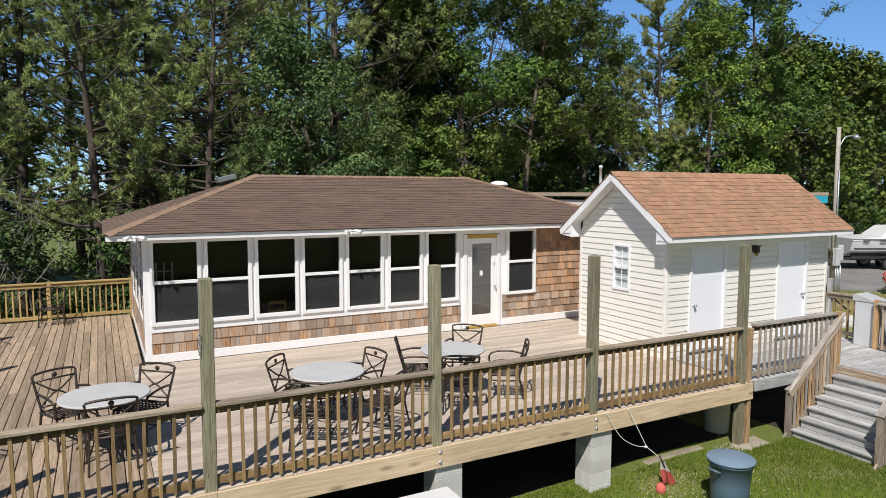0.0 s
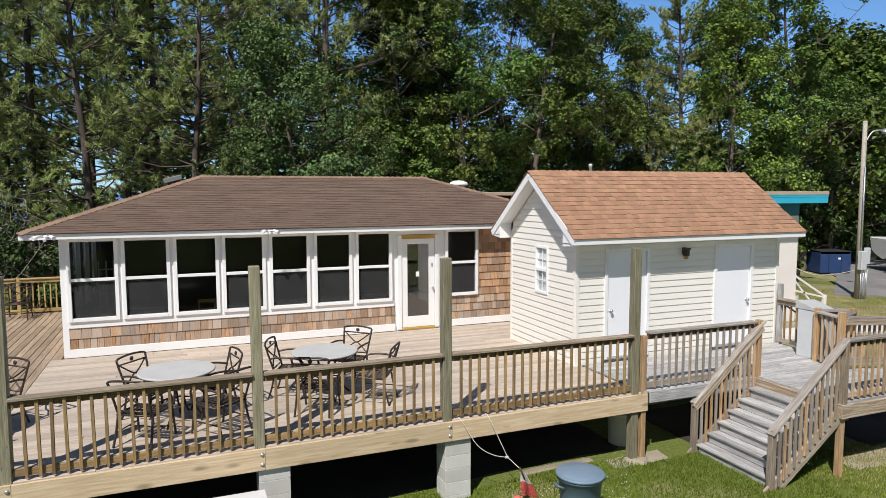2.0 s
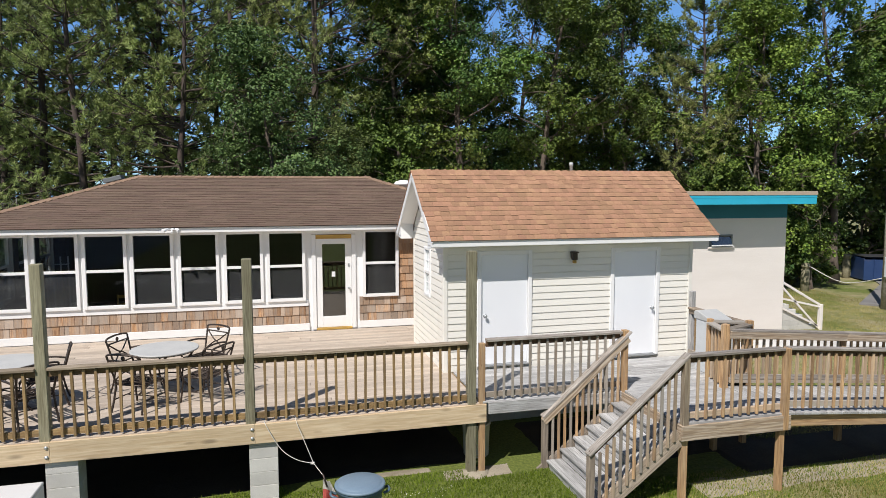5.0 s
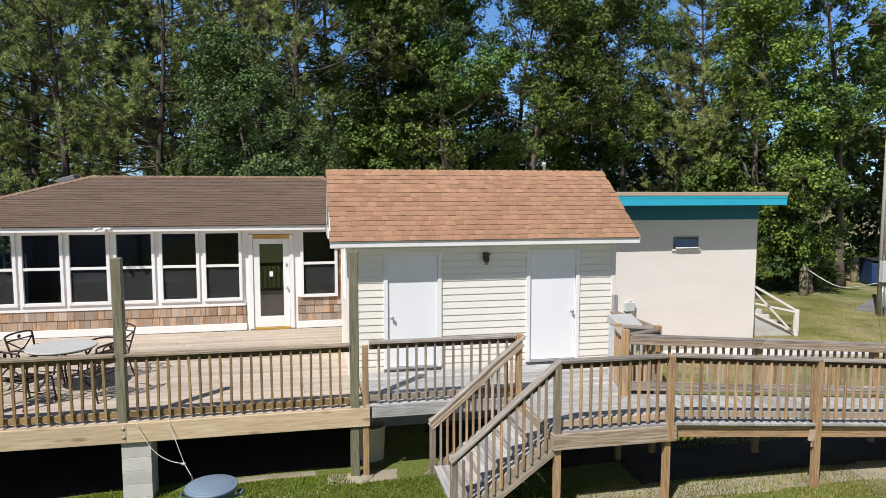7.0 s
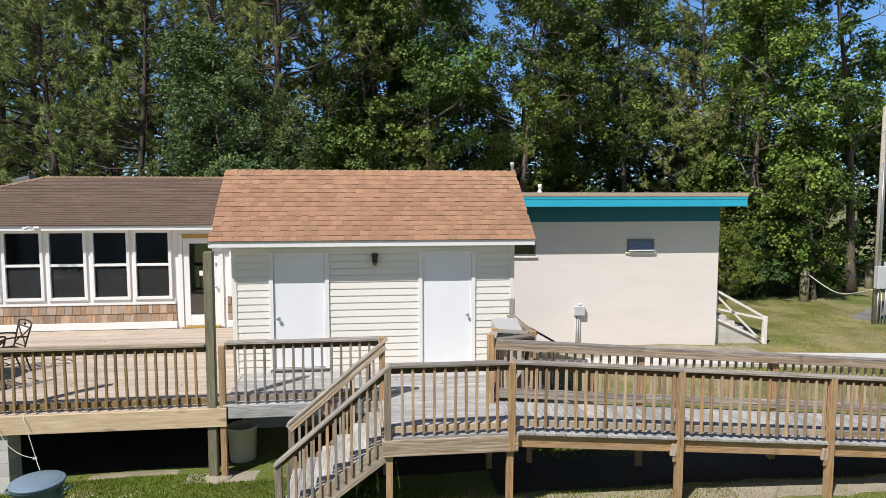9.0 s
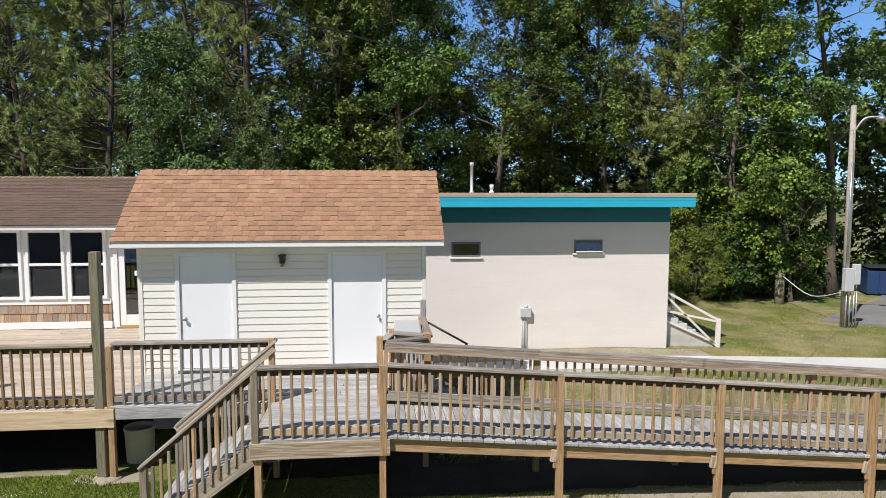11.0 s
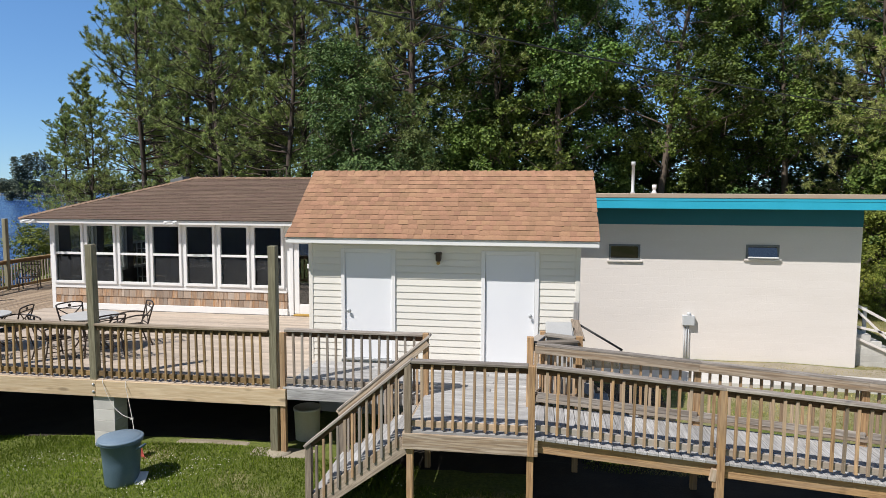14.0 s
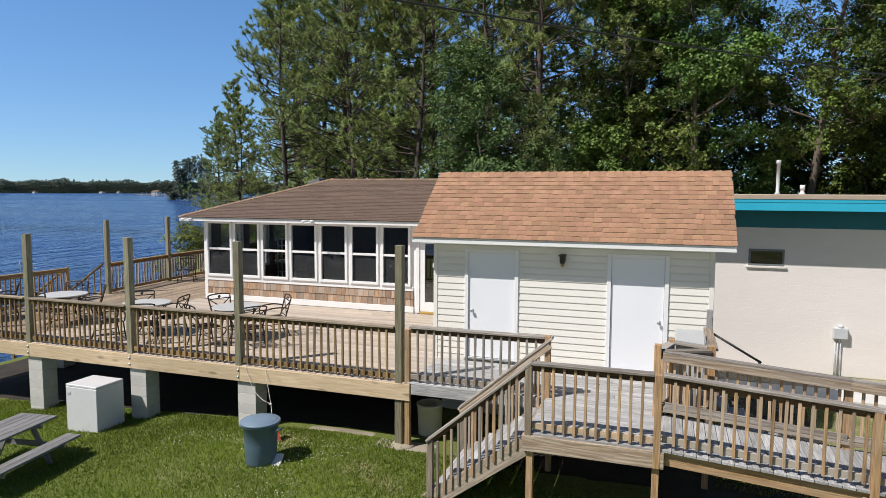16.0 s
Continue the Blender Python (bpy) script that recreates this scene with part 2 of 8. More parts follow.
M_RAIL_OLD = wood("weathered_rail", (0.43, 0.345, 0.26), (0.21, 0.16, 0.115), (0.17, 0.13, 0.095), 0.65, 0.85, vary=0.35, alt=(0.34, 0.31, 0.27))
# Sub-rail timber darkened to carry the shadow of the cap above it.
M_RAIL_DK = wood("cap_shaded_rail", (0.17, 0.095, 0.05), (0.09, 0.05, 0.03), None, 0.4, 0.85, vary=0.3)
M_BAL_OLD = wood("weathered_baluster", (0.58, 0.37, 0.18), (0.30, 0.17, 0.083), (0.20, 0.13, 0.078), 0.55, 0.8, vary=0.38, alt=(0.50, 0.435, 0.35), alt_most=0.6)
M_POST_O = wood("orange_streaked_post", (0.60, 0.38, 0.185), (0.34, 0.195, 0.095), (0.44, 0.34, 0.235), 0.45, 0.8, vary=0.2, rings=0.3)
M_SIDING = mottled("cream_vinyl_siding", (0.80, 0.775, 0.70), (0.835, 0.81, 0.74), 1.5, 0.45, bump=0.03, dirt=(0.73, 0.69, 0.59), dirt_at=(0.56, 0.8))
M_WHITE = mottled("white_paint", (0.80, 0.80, 0.79), (0.85, 0.85, 0.84), 2.0, 0.45, bump=0.04, dirt=(0.66, 0.65, 0.62), dirt_at=(0.6, 0.85))
M_DOOR = mottled("white_door_paint", (0.81, 0.825, 0.85), (0.85, 0.865, 0.885), 0.9, 0.4, bump=0.02)
M_ROOF_S = mottled("rust_brown_shingle", (0.265, 0.145, 0.083), (0.44, 0.25, 0.148), 4.5, 0.9, bump=0.5, fine=160, vary=0.15, hue=0.006)
M_ROOF_H = mottled("grey_brown_shingle", (0.100, 0.065, 0.046), (0.192, 0.129, 0.092), 2.4, 0.9, bump=0.5, fine=160, vary=0.10, hue=0.008, dirt=(0.125, 0.082, 0.056), dirt_at=(0.5, 0.8), stretch=(0.4, 2.2, 2.2))
M_ROOF_HJ = mottled("grey_brown_shingle_field", (0.100, 0.065, 0.046), (0.192, 0.129, 0.092), 2.4, 0.9, bump=0.5, fine=160, vary=0.10, hue=0.008, dirt=(0.125, 0.082, 0.056), dirt_at=(0.5, 0.8), stretch=(0.4, 2.2, 2.2), island=True)
M_ROOF_SJ = mottled("rust_brown_shingle_field", (0.265, 0.145, 0.083), (0.44, 0.25, 0.148), 4.5, 0.9, bump=0.5, fine=160, vary=0.15, hue=0.006, island=True)
M_CAP_H = mottled("brown_ridge_cap", (0.20, 0.13, 0.085), (0.29, 0.19, 0.125), 2.0, 0.9, bump=0.5, fine=160, vary=0.15)
# Asphalt edge; the shadow line under each course is put into its colour.
M_BUTT = mottled("shadow_dark_asphalt", (0.06, 0.036, 0.025), (0.10, 0.06, 0.042), 8.0, 0.95)
M_CEDAR_W = wood("weathered_cedar_shingle", (0.52, 0.31, 0.16), (0.27, 0.135, 0.065), (0.40, 0.33, 0.265), 0.7, 0.85, grain=(1.5, 18, 18), vary=0.42, alt=(0.44, 0.38, 0.32), alt_most=0.75)
M_CEDAR = wood("cedar_shingle", (0.56, 0.31, 0.15), (0.38, 0.185, 0.085), (0.44, 0.31, 0.20), 0.5, 0.85, grain=(1.5, 18, 18), vary=0.42, alt=(0.46, 0.39, 0.32), alt_most=0.4)
M_CONC = mottled("concrete_block", (0.50, 0.485, 0.45), (0.62, 0.605, 0.56), 3.0, 0.9, bump=0.3, fine=90, vary=0.1, dirt=(0.27, 0.26, 0.235))
M_PATH = mottled("pale_concrete", (0.56, 0.54, 0.50), (0.66, 0.64, 0.60), 1.2, 0.9, bump=0.2, dirt=(0.45, 0.42, 0.37))
M_STUCCO = mottled("cream_masonry_paint", (0.775, 0.72, 0.67), (0.825, 0.77, 0.72), 0.8, 0.75, bump=0.25, fine=70, dirt=(0.715, 0.655, 0.60), dirt_at=(0.5, 0.8), stretch=(0.35, 1, 1.6))
nt = M_STUCCO.node_tree
at = nt.nodes.new("ShaderNodeTexCoord")
sep = nt.nodes.new("ShaderNodeSeparateXYZ")
com = nt.nodes.new("ShaderNodeCombineXYZ")
nt.links.new(at.outputs["Object"], sep.inputs[0])
nt.links.new(sep.outputs["X"], com.inputs["X"])
nt.links.new(sep.outputs["Z"], com.inputs["Y"])
blocks = nt.nodes.new("ShaderNodeTexBrick")
for socket, value in (("Scale", 1.0), ("Brick Width", 0.4), ("Row Height", 0.2), ("Mortar Size", 0.006), ("Mortar Smooth", 0.6)):
    blocks.inputs[socket].default_value = value
nt.links.new(com.outputs[0], blocks.inputs["Vector"])
groove = nt.nodes.new("ShaderNodeBump")
groove.invert = True
groove.inputs["Strength"].default_value = 0.28
groove.inputs["Distance"].default_value = 0.004
nt.links.new(blocks.outputs["Fac"], groove.inputs["Height"])
stucco = nt.nodes["Principled BSDF"]
if stucco.inputs["Normal"].links:
    nt.links.new(stucco.inputs["Normal"].links[0].from_socket, groove.inputs["Normal"])
nt.links.new(groove.outputs[0], stucco.inputs["Normal"])
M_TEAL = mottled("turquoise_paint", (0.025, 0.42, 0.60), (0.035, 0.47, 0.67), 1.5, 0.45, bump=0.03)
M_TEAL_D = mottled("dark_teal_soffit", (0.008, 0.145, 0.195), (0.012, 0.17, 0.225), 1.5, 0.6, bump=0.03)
M_TAN = mottled("tan_drip_edge", (0.42, 0.33, 0.25), (0.50, 0.40, 0.31), 2.0, 0.7)
M_BRONZE = mottled("bronze_metal", (0.055, 0.042, 0.035), (0.085, 0.065, 0.052), 9.0, 0.45, metal=0.6, bump=0.05)
M_TABLE = mottled("stone_table_top", (0.43, 0.43, 0.415), (0.53, 0.525, 0.50), 3.0, 0.65, bump=0.05, dirt=(0.48, 0.46, 0.42))
M_STEEL = mottled("galvanised_steel", (0.42, 0.44, 0.45), (0.55, 0.57, 0.58), 5.0, 0.4, metal=0.7, bump=0.05)
M_GREYBOX = mottled("grey_enamel", (0.50, 0.52, 0.53), (0.57, 0.59, 0.60), 3.0, 0.5, bump=0.03, dirt=(0.42, 0.43, 0.43))
M_LID = mottled("pale_grey_plastic", (0.40, 0.405, 0.395), (0.48, 0.48, 0.465), 3.0, 0.5, bump=0.05, dirt=(0.48, 0.46, 0.42))
M_BINBLUE = mottled("blue_grey_plastic", (0.075, 0.125, 0.165), (0.105, 0.165, 0.21), 3.0, 0.5, bump=0.08, dirt=(0.15, 0.19, 0.22))
M_BLACK = mottled("black_rubber", (0.02, 0.02, 0.02), (0.035, 0.035, 0.035), 6.0, 0.6)
# Unlit rooms: the lack of light is put into these two colours.
M_DARK = mottled("unlit_interior", (0.045, 0.04, 0.035), (0.07, 0.06, 0.05), 2.0, 0.8)
M_DARKWALL = mottled("unlit_room_lining", (0.06, 0.05, 0.04), (0.09, 0.075, 0.06), 1.0, 0.7)
M_GLASS = glass("window_glass", (0.84, 0.87, 0.86), 0.36)
M_SCREEN = mottled("insect_screen", (0.054, 0.051, 0.057), (0.070, 0.066, 0.073), 2.0, 0.6, bump=0.0)
nt = M_SCREEN.node_tree
see = nt.nodes.new("ShaderNodeBsdfTransparent")
weave = nt.nodes.new("ShaderNodeMixShader")
weave.inputs[0].default_value = 0.62
nt.links.new(see.outputs[0], weave.inputs[1])
nt.links.new(nt.nodes["Principled BSDF"].outputs[0], weave.inputs[2])
nt.links.new(weave.outputs[0], nt.nodes["Material Output"].inputs[0])
M_GLASS_DOOR = glass("storm_door_glass", (0.7, 0.72, 0.72), 0.9, 2.1)
M_GLASS_B = glass("awning_glass", (0.15, 0.18, 0.22), 1.0, 4.5)
M_GLASS_C = glass("clear_glass", (0.93, 0.95, 0.95), 0.8)
M_GLASS_D = glass("dark_glass", (0.05, 0.055, 0.06), 1.0, 1.7)
M_GREYFRAME = mottled("grey_window_frame", (0.15, 0.165, 0.17), (0.20, 0.215, 0.22), 3.0, 0.5, bump=0.03)
M_YELLOW = wood("yellow_board", (0.55, 0.35, 0.08), (0.42, 0.26, 0.06), None, 0.3, 0.6)
M_ROPE = mottled("white_rope", (0.6, 0.58, 0.53), (0.7, 0.68, 0.63), 20.0, 0.8)
M_RED = mottled("red_cloth", (0.55, 0.10, 0.08), (0.66, 0.15, 0.12), 6.0, 0.8)
M_BARREL = mottled("dirty_white_plastic", (0.62, 0.60, 0.52), (0.72, 0.70, 0.62), 2.5, 0.6, dirt=(0.40, 0.38, 0.30))
M_DUMP = mottled("blue_painted_steel", (0.012, 0.035, 0.11), (0.02, 0.05, 0.14), 2.0, 0.5, dirt=(0.08, 0.07, 0.07))
M_POLE = wood("utility_pole_wood", (0.44, 0.40, 0.345), (0.29, 0.26, 0.215), None, 0.4, 0.85)
M_ASPHALT = mottled("worn_asphalt", (0.16, 0.155, 0.15), (0.23, 0.22, 0.21), 0.8, 0.9, bump=0.3, dirt=(0.30, 0.28, 0.24))
M_GEL = mottled("white_gelcoat", (0.70, 0.70, 0.69), (0.78, 0.78, 0.77), 1.0, 0.3, dirt=(0.5, 0.5, 0.48))
M_BARK = mottled("bark", (0.085, 0.065, 0.05), (0.17, 0.135, 0.105), 3.0, 0.95, bump=0.8, fine=25, stretch=(1, 1, 0.25))
M_PBARK = mottled("pine_bark", (0.045, 0.036, 0.03), (0.115, 0.085, 0.068), 3.0, 0.95, bump=0.8, fine=22, stretch=(1, 1, 0.3))
M_LEAF = leafy("sweetgum_leaf", (0.034, 0.072, 0.014), (0.165, 0.238, 0.048), vary=0.6, shine=0.16)
# Lighter copy of the sweetgum leaf, with the sunlight put into its colour.
M_LEAF_B = leafy("sunny_sweetgum_leaf", (0.05, 0.105, 0.016), (0.265, 0.365, 0.068), vary=0.55, shine=0.2)
M_LEAF_D = leafy("shade_tree_leaf", (0.039, 0.084, 0.023), (0.124, 0.194, 0.055), vary=0.5, shine=0.2)
M_LEAF_O = leafy("oak_leaf", (0.06, 0.105, 0.03), (0.175, 0.24, 0.075), vary=0.45, shine=0.14)
M_LEAF_Y = leafy("shrub_leaf", (0.115, 0.16, 0.028), (0.28, 0.32, 0.06), shine=0.25)
M_NEEDLE = leafy("pine_needle", (0.18, 0.235, 0.085), (0.45, 0.515, 0.18), vary=0.4, shine=0.3)
M_LEAF_R = leafy("roadside_leaf", (0.05, 0.085, 0.014), (0.13, 0.175, 0.03), vary=0.4, shine=0.15)
M_TWIG = mottled("grey_twig", (0.20, 0.185, 0.165), (0.33, 0.305, 0.275), 6.0, 0.9)
# Lightened and greyed: the haze of distance is put into the leaf colour.
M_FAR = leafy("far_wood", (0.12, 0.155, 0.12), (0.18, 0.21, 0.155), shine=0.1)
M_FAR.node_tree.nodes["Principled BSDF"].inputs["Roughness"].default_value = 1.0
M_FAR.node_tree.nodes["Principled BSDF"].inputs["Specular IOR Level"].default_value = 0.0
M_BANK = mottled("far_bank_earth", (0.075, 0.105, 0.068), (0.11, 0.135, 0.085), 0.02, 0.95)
M_GRASS_DRY = leafy("dry_grass_blade", (0.27, 0.245, 0.075), (0.52, 0.45, 0.18), vary=0.35, shine=0.3)
M_GRASS = leafy("grass_blade", (0.085, 0.14, 0.011), (0.235, 0.29, 0.036), vary=0.3, shine=0.3)
for m in (M_GRASS, M_GRASS_DRY):
    m.node_tree.nodes["Principled BSDF"].inputs["Specular IOR Level"].default_value = 0.12
    m.node_tree.nodes["Principled BSDF"].inputs["Roughness"].default_value = 0.7
# Bare earth, made near black to carry the shade under the timber.
M_SOIL_SHADE = mottled("shade_dark_soil", (0.022, 0.017, 0.012), (0.045, 0.035, 0.025), 2.0, 0.95, bump=0.5, fine=30, dirt=(0.018, 0.014, 0.010))
M_SAND = mottled("sandy_soil", (0.25, 0.215, 0.155), (0.37, 0.325, 0.245), 2.0, 0.95, bump=0.4, fine=40, dirt=(0.18, 0.15, 0.10))
M_PICNIC = wood("grey_picnic_timber", (0.29, 0.285, 0.275), (0.16, 0.155, 0.15), (0.15, 0.14, 0.13), 0.5, 0.85, vary=0.25)
M_CHEST = mottled("white_enamel", (0.62, 0.62, 0.62), (0.68, 0.68, 0.68), 1.5, 0.4, dirt=(0.52, 0.52, 0.51))
M_FLOWER = mottled("clover_flower", (0.6, 0.6, 0.52), (0.7, 0.7, 0.62), 9.0, 0.8)


def lawn_material():
    m, n, l, p = nodes_of("lawn")
    co = n.new("ShaderNodeTexCoord")
    a = n.new("ShaderNodeTexNoise")
    a.inputs["Scale"].default_value = 0.5
    a.inputs["Detail"].default_value = 8
    a.inputs["Roughness"].default_value = 0.65
    f = n.new("ShaderNodeTexNoise")
    f.inputs["Scale"].default_value = 22
    f.inputs["Detail"].default_value = 4
    for t in (a, f):
        l.new(co.outputs["Object"], t.inputs[0])
    g = ramp(n, [(0.3, (0.07, 0.095, 0.013)), (0.7, (0.16, 0.19, 0.034))])
    l.new(f.outputs[0], g.inputs[0])
    d = ramp(n, [(0.57, (0, 0, 0)), (0.74, (1, 1, 1))])
    place = n.new("ShaderNodeSeparateXYZ")
    l.new(co.outputs["Object"], place.inputs[0])
    drier = n.new("ShaderNodeMapRange")
    drier.inputs["From Min"].default_value = 10.5
    drier.inputs["From Max"].default_value = 19.0
    drier.inputs["To Max"].default_value = 0.15
    l.new(place.outputs["X"], drier.inputs[0])
    more = n.new("ShaderNodeMath")
    l.new(a.outputs[0], more.inputs[0])
    l.new(drier.outputs[0], more.inputs[1])
    l.new(more.outputs[0], d.inputs[0])
    e = ramp(n, [(0.3, (0.27, 0.215, 0.115)), (0.7, (0.41, 0.345, 0.205))])
    l.new(f.outputs[0], e.inputs[0])
    k = n.new("ShaderNodeMath")
    k.operation = "MULTIPLY"
    k.inputs[1].default_value = 0.75
    l.new(d.outputs[0], k.inputs[0])
    c = mixrgb(n, l, k.outputs[0], g.outputs[0], e.outputs[0])
    l.new(c, p.inputs["Base Color"])
    p.inputs["Roughness"].default_value = 0.95
    bp = n.new("ShaderNodeBump")
    bp.inputs["Strength"].default_value = 0.8
    bp.inputs["Distance"].default_value = 0.03
    l.new(f.outputs[0], bp.inputs["Height"])
    l.new(bp.outputs[0], p.inputs["Normal"])
    return m


def water_material():
    m, n, l, p = nodes_of("river_water")
    co = n.new("ShaderNodeTexCoord")
    mp = n.new("ShaderNodeMapping")
    mp.inputs["Scale"].default_value = (0.9, 0.35, 1)
    mp.inputs["Rotation"].default_value = (0, 0, radians(35))
    l.new(co.outputs["Object"], mp.inputs[0])
    a = n.new("ShaderNodeTexNoise")
    a.inputs["Scale"].default_value = 2.2
    a.inputs["Detail"].default_value = 7
    l.new(mp.outputs[0], a.inputs[0])
    swell = n.new("ShaderNodeTexNoise")
    swell.inputs["Scale"].default_value = 0.45
    swell.inputs["Detail"].default_value = 4
    l.new(mp.outputs[0], swell.inputs[0])
    both = n.new("ShaderNodeMath")
    both.operation = "MULTIPLY_ADD"
    both.inputs[1].default_value = 2.6
    l.new(swell.outputs[0], both.inputs[0])
    l.new(a.outputs[0], both.inputs[2])
    bp = n.new("ShaderNodeBump")
    bp.inputs["Strength"].default_value = 1.0
    bp.inputs["Distance"].default_value = 1.4
    l.new(both.outputs[0], bp.inputs["Height"])
    l.new(bp.outputs[0], p.inputs["Normal"])
    # gusts ruffle the water in long patches
    mg = n.new("ShaderNodeMapping")
    mg.inputs["Scale"].default_value = (0.006, 0.03, 1)
    mg.inputs["Rotation"].default_value = (0, 0, radians(-45))
    l.new(co.outputs["Object"], mg.inputs[0])
    gust = n.new("ShaderNodeTexNoise")
    gust.inputs["Scale"].default_value = 1.0
    gust.inputs["Detail"].default_value = 5
    l.new(mg.outputs[0], gust.inputs[0])
    gr = n.new("ShaderNodeMapRange")
    gr.inputs["From Min"].default_value = 0.35
    gr.inputs["From Max"].default_value = 0.65
    gr.inputs["To Min"].default_value = 0.10
    gr.inputs["To Max"].default_value = 0.22
    l.new(gust.outputs[0], gr.inputs[0])
    l.new(gr.outputs[0], p.inputs["Roughness"])
    l.new(mixrgb(n, l, a.outputs[0], (0.018, 0.062, 0.21), (0.040, 0.105, 0.30)), p.inputs["Base Color"])
    p.inputs["IOR"].default_value = 1.37
    return m


M_LAWN = lawn_material()
M_WATER = water_material()

# ---- building helpers ----
WORLD_OF = {}
MESHES = {}


def thing(name, at=(0, 0, 0), turn=0.0, label="", category="", group="", kind=""):
    """An empty at the base of a thing, which parents its parts."""
    ob = new(name)
    ob.empty_display_size = 0.2
    ob.matrix_basis = pose(*at, 0, 0, turn)
    WORLD_OF[ob.name] = ob.matrix_basis.copy()
    return tagged(ob, label, category, group, kind)


def put(name, mesh, parent, world_m, label="", kind=""):
    ob = new(name, mesh)
    WORLD_OF[ob.name] = world_m.copy()
    if parent:
        ob.parent = parent
        ob.matrix_basis = WORLD_OF[parent.name].inverted() @ world_m
    else:
        ob.matrix_basis = world_m
    return tagged(ob, label, "", "", kind)


def mesh_of(bm, material, name="mesh"):
    me = bpy.data.meshes.new(name)
    bm.to_mesh(me)
    bm.free()
    me.materials.append(material)
    return me


def part(name, bm, material, parent=None, label="", kind="", at=None):
    """Links a bmesh, drawn in world metres (or about at), as one mesh object."""
    m = at or (WORLD_OF[parent.name] if parent else Matrix())
    if not at and parent:
        bm.transform(m.inverted())
    return put(name, mesh_of(bm, material, name), parent, m, label, kind)


def bx(bm, x0, x1, y0, y1, z0, z1):
    v = [bm.verts.new((x, y, z)) for z in (z0, z1) for y in (y0, y1) for x in (x0, x1)]
    for f in ((0, 2, 3, 1), (4, 5, 7, 6), (0, 1, 5, 4), (2, 6, 7, 3), (0, 4, 6, 2), (1, 3, 7, 5)):
        bm.faces.new([v[i] for i in f])
    return v


def block(name, x0, x1, y0, y1, z0, z1, material, parent=None, label="", bevel=0.0, kind=""):
    bm = bmesh.new()
    bx(bm, x0, x1, y0, y1, z0, z1)
    if bevel:
        bmesh.ops.bevel(bm, geom=bm.edges[:], offset=bevel, segments=1, affect="EDGES")
    return part(name, bm, material, parent, label, kind)


def bar_mesh(length, w, t, material, bevel=0.004):
    key = (round(length, 3), round(w, 3), round(t, 3), material.name, bevel)
    if key not in MESHES:
        bm = bmesh.new()
        bx(bm, 0, length, -w / 2, w / 2, -t / 2, t / 2)
        if bevel:
            bmesh.ops.bevel(bm, geom=bm.edges[:], offset=bevel, segments=1, affect="EDGES")
        MESHES[key] = mesh_of(bm, material, "bar")
    return MESHES[key]


def frame_m(a, b, up=(0, 0, 1)):
    a, b = Vector(a), Vector(b)
    x = (b - a).normalized()
    u = Vector(up)
    if abs(x.dot(u)) > 0.98:
        u = Vector((0, 1, 0))
    y = u.cross(x).normalized()
    z = x.cross(y)
    m = Matrix((x, y, z)).transposed().to_4x4()
    m.translation = a
    return m


def bar(name, a, b, w, t, material, parent=None, label="", up=(0, 0, 1), bevel=0.004):
    """A squared timber from a to b: w across, t along up."""
    length = (Vector(b) - Vector(a)).length
    return put(name, bar_mesh(length, w, t, material, bevel), parent, frame_m(a, b, up), label)


def tube(bm, pts, radii, seg=8, cap=True):
    """Sweeps a round section along points."""
    pts = [Vector(p) for p in pts]
    if not hasattr(radii, "__len__"):
        radii = [radii] * len(pts)
    rings = []
    for i, p in enumerate(pts):
        d = (pts[min(i + 1, len(pts) - 1)] - pts[max(i - 1, 0)]).normalized()
        u = Vector((0, 0, 1)) if abs(d.z) < 0.9 else Vector((1, 0, 0))
        s = d.cross(u).normalized()
        q = s.cross(d)
        rings.append([bm.verts.new(p + radii[i] * (math.cos(a) * s + math.sin(a) * q)) for a in (2 * math.pi * k / seg for k in range(seg))])
    for r0, r1 in zip(rings, rings[1:]):
        for k in range(seg):
            bm.faces.new((r0[k], r0[(k + 1) % seg], r1[(k + 1) % seg], r1[k])).smooth = True
    if cap:
        bm.faces.new(rings[0][::-1])
        bm.faces.new(rings[-1])


def lathe(bm, profile, seg=24, centre=(0, 0, 0)):
    """Turns (radius, height) pairs round the vertical."""
    c = Vector(centre)
    rings = []
    for r, z in profile:
        rings.append([bm.verts.new(c + Vector((r * math.cos(a), r * math.sin(a), z))) for a in (2 * math.pi * k / seg for k in range(seg))])
    for r0, r1 in zip(rings, rings[1:]):
        for k in range(seg):
            bm.faces.new((r0[k], r0[(k + 1) % seg], r1[(k + 1) % seg], r1[k])).smooth = True
    bm.faces.new(rings[0][::-1])
    bm.faces.new(rings[-1])


def arc(points, k=5):
    """Smooths a few points into a curved line."""
    p = [Vector(q) for q in points]
    out = []
    for i in range(len(p) - 1):
        a, b, c, d = p[max(i - 1, 0)], p[i], p[i + 1], p[min(i + 2, len(p) - 1)]
        for j in range(k):
            t = j / k
            out.append(0.5 * (2 * b + (c - a) * t + (2 * a - 5 * b + 4 * c - d) * t * t + (3 * b - a - 3 * c + d) * t ** 3))
    return out + [p[-1]]


